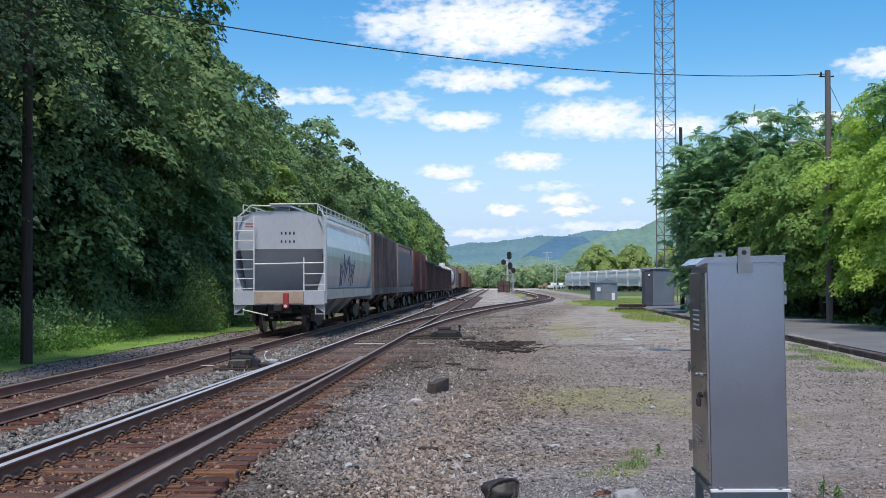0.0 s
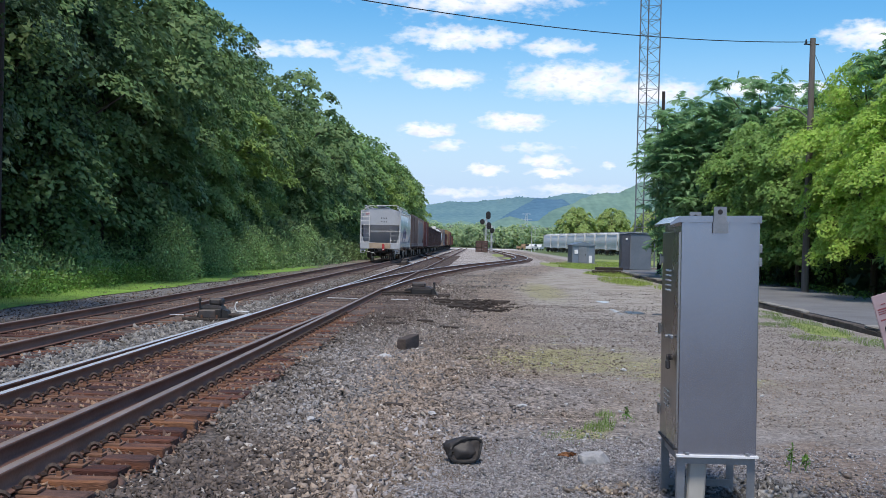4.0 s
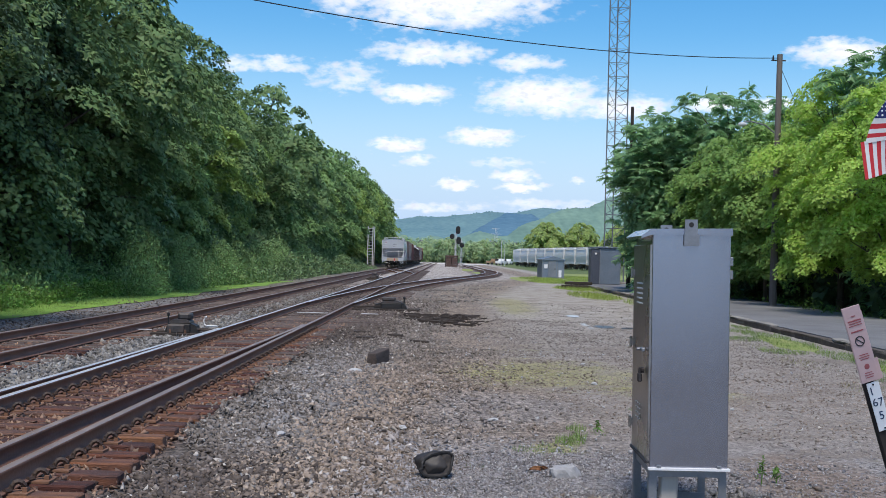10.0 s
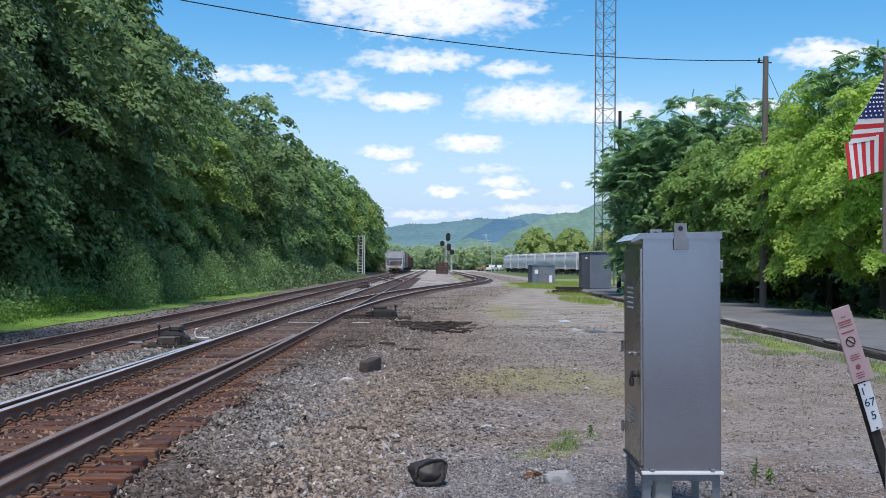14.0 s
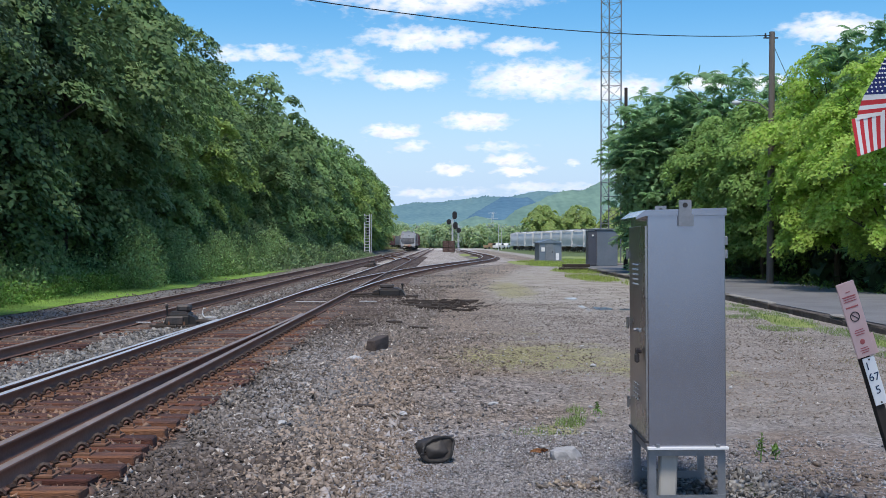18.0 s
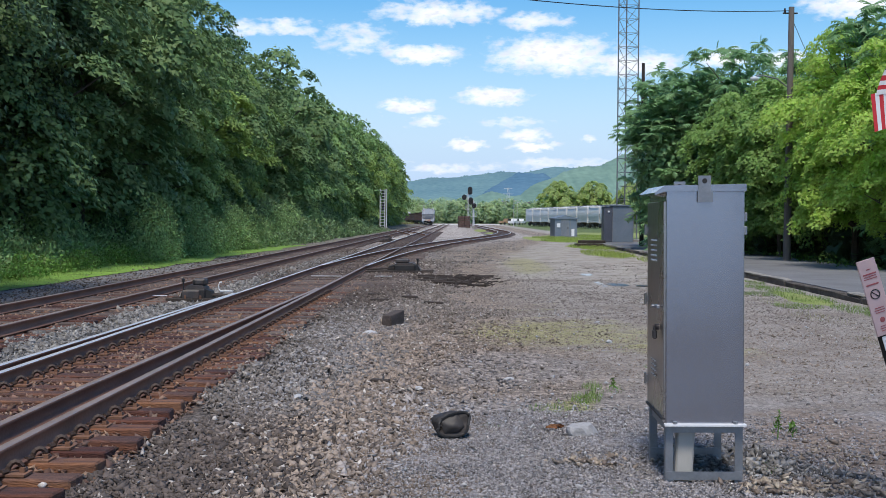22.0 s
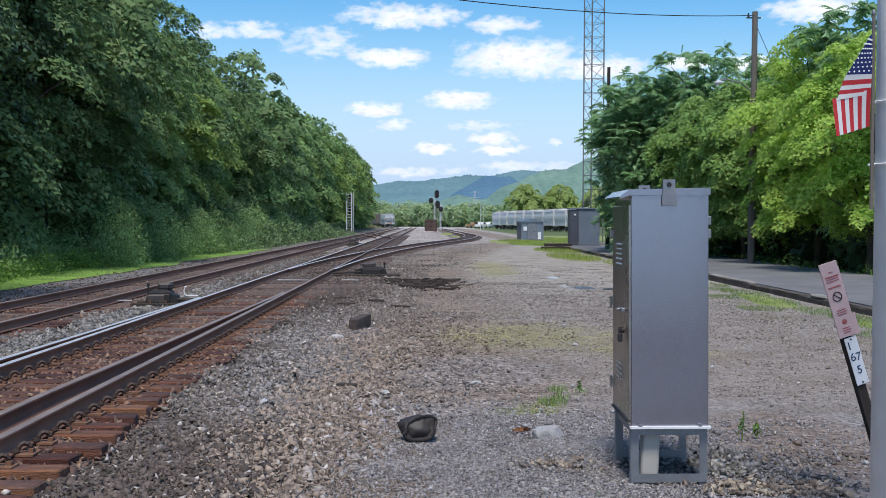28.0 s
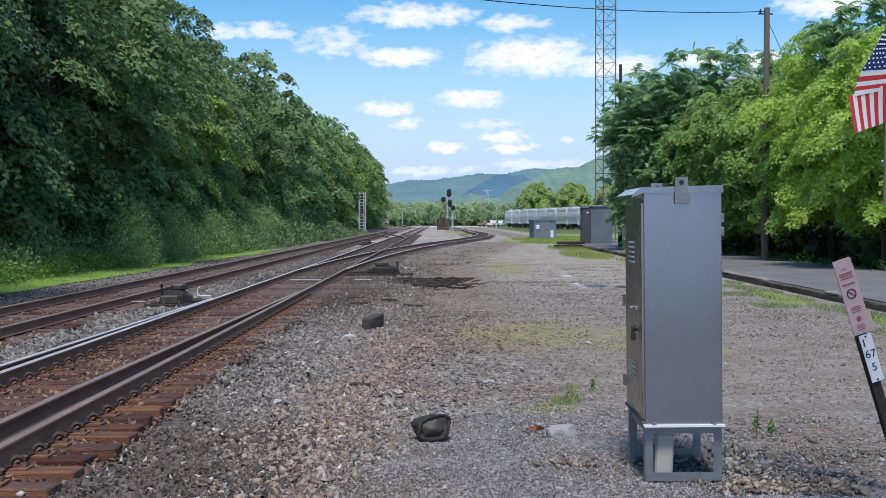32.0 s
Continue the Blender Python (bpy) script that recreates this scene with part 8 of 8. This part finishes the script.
stones("track_ballast", "dark ballast strewn over the ties further along", [(-5.6, -2.2, 34, 62, 46, 0.042, 0.02, 0.1), (-9.0, -5.6, 34, 70, 30, 0.045, 0.0, 0.1), (-5.4, -0.5, 62, 90, 10, 0.05, 0.02, 0.1), (-10.7, -9.0, 14, 34, 70, 0.036, 0.0, 0.2), (-10.7, -9.0, 34, 60, 24, 0.042, 0.0, 0.2)], "stone_brown", 36, True)
stones("brown_gravel", "grey-brown gravel scattered over the yard", [(0.7, 7.5, 11, 18, 100, 0.02, -0.003, 0.4), (0.7, 7.5, 18, 29, 110, 0.024, -0.004, 0.4), (-0.2, 4.0, 27, 36, 60, 0.026, -0.004, 0.5), (1.9, 4.6, 7.2, 11, 240, 0.02, 0.0, 0.25)], "ballast_mix", 34, True)
stones("fine_gravel", "fine blue-grey gravel near the cabinet", [(-0.75, 2.2, 7.2, 11.0, 4300, 0.016, -0.001, 0.2), (2.2, 4.4, 7.2, 11.0, 330, 0.016, -0.002, 0.2), (-0.3, 7.0, 11.0, 18, 200, 0.015, -0.003, 0.4), (0.4, 7.4, 18, 30, 80, 0.02, -0.004, 0.4), (-0.4, 7.2, 28, 37, 52, 0.024, -0.004, 0.5), (-0.6, 7.0, 35, 50, 20, 0.027, -0.004, 0.6)], "ballast_mix", 35, True)
stones("pale_chips", "pale stone chips scattered over the gravel", [(0.5, 1.7, 9.9, 11.8, 60, 0.022, 0.004, 0.1), (-2.2, 2.4, 7.2, 13, 6, 0.022, 0.01, 0.1), (0.0, 7.2, 12, 30, 3.0, 0.026, 0.004, 0.2), (2.0, 4.5, 7.4, 11, 10, 0.021, 0.006, 0.1)], "rock", 37)
stones("cabinet_rubble", "tan broken stones heaped at the foot of the cabinet stand", [(1.05, 1.35, 8.5, 9.0, 500, 0.034, 0.004, 0.1), (1.8, 2.6, 7.72, 8.15, 700, 0.037, 0.01, 0.1), (2.3, 3.4, 8.3, 9.8, 120, 0.03, 0.0, 0.2)], "stone_tan", 38, True)
stones("grey_heap", "coarse blue-grey ballast heaped beside the cabinet", [(1.5, 2.3, 8.3, 9.3, 1300, 0.037, 0.012, 0.1), (2.2, 2.65, 8.1, 9.2, 800, 0.034, 0.0, 0.15)], "stone_grey", 39, True)


def lay_ties(tr, line, y0, y1, singles_to, off=0.0, long=False):
    g = random.Random(int(y0 * 10))
    y, rest = y0, []
    while y < y1:
        if y < singles_to:
            ob = new("tie", LONG[g.randrange(3)] if long else (OLD if y + g.uniform(-7, 7) > 24 else TIES)[g.randrange(6)])
            ob.parent = tr
            ob.matrix_basis = pose(line(y) + off + g.uniform(-0.06, 0.06), y + g.uniform(-0.02, 0.02), -0.055 + g.uniform(-0.012, 0.006), 0, 0, g.uniform(-1.2, 1.2) + (180 if g.random() < 0.5 else 0))
        else:
            rest.append(y)
        y += PITCH
    if rest:
        bm = bmesh.new()
        for y in rest:
            box(bm, line(y) + off + g.uniform(-0.06, 0.06), y, -0.058, 2.59, 0.22, 0.17)
        part("far_ties", bm, M["tie_old"], tr, "brown timber ties further off", kind="stuff")


lay_ties(TRACKS["near"], right_main, 8.43 - 60 * PITCH, 30.0, 30.0)
lay_ties(TRACKS["near"], right_main, 30.0, 160.0, 60.0, 0.45, True)
lay_ties(TRACKS["far"], left_main, 11.0 - 78 * PITCH, 200.0, 75.0)
lay_ties(TRACKS["siding"], siding, 64.0, 190.0, 90.0)


# ---- movement ----
# where the train's rear end is along the main line (metres ahead of the camera), time by time
REAR = [(0.0, 39.5), (2.0, 66.0), (6.0, 121.0), (9.0, 160.0), (12.0, 199.0), (17.0, 257.0), (20.0, 292.0), (23.0, 326.0), (25.5, 356.0), (28.0, 389.0), (30.0, 413.0), (32.0, 437.0)]


def rear_at(t):
    ts, ys = zip(*REAR)
    return float(np.interp(t, ts, ys))


LINE = [(y, left_main(y)) for y in np.arange(0.0, 560.0, 1.0)]
_run = np.concatenate([[0], np.cumsum([math.hypot(LINE[i + 1][0] - LINE[i][0], LINE[i + 1][1] - LINE[i][1]) for i in range(len(LINE) - 1)])])


def on_line(s):
    return Vector((np.interp(s, _run, [x for _, x in LINE]), np.interp(s, _run, [y for y, _ in LINE]), 0.2))


def motions():
    for car, length, back in TRAIN:
        rows = []
        for t in np.arange(0.0, 32.01, 1.0):
            s = float(np.interp(rear_at(t), [y for y, _ in LINE], _run)) + back
            last = _run[-1] - length - 1
            if s <= last:
                a, b = on_line(s + 1.9), on_line(s + length - 1.9)
            else:
                # past the bend the line runs on straight
                e, f = on_line(last), on_line(last + length)
                d = (f - e).normalized()
                a, b = f + d * (s - last - length + 1.9), f + d * (s - last - 1.9)
            d = (b - a).normalized()
            p = a - d * 1.9
            rows.append((t, pose(p.x, p.y, 0.2, 0, 0, math.degrees(math.atan2(-d.x, d.y)))))
        walk(car, rows)
    # the flag stirs a little on its staff
    home = FLAG.matrix_basis.copy()
    walk(FLAG, [(t, home @ pose(0, 0, 0, 1.2 * math.sin(0.7 * t), 0.8 * math.sin(0.9 * t + 1.0), 5.0 * math.sin(0.8 * t + 0.4) + 2.0 * math.sin(1.9 * t))) for t in np.arange(0.0, 32.01, 0.5)])


motions()
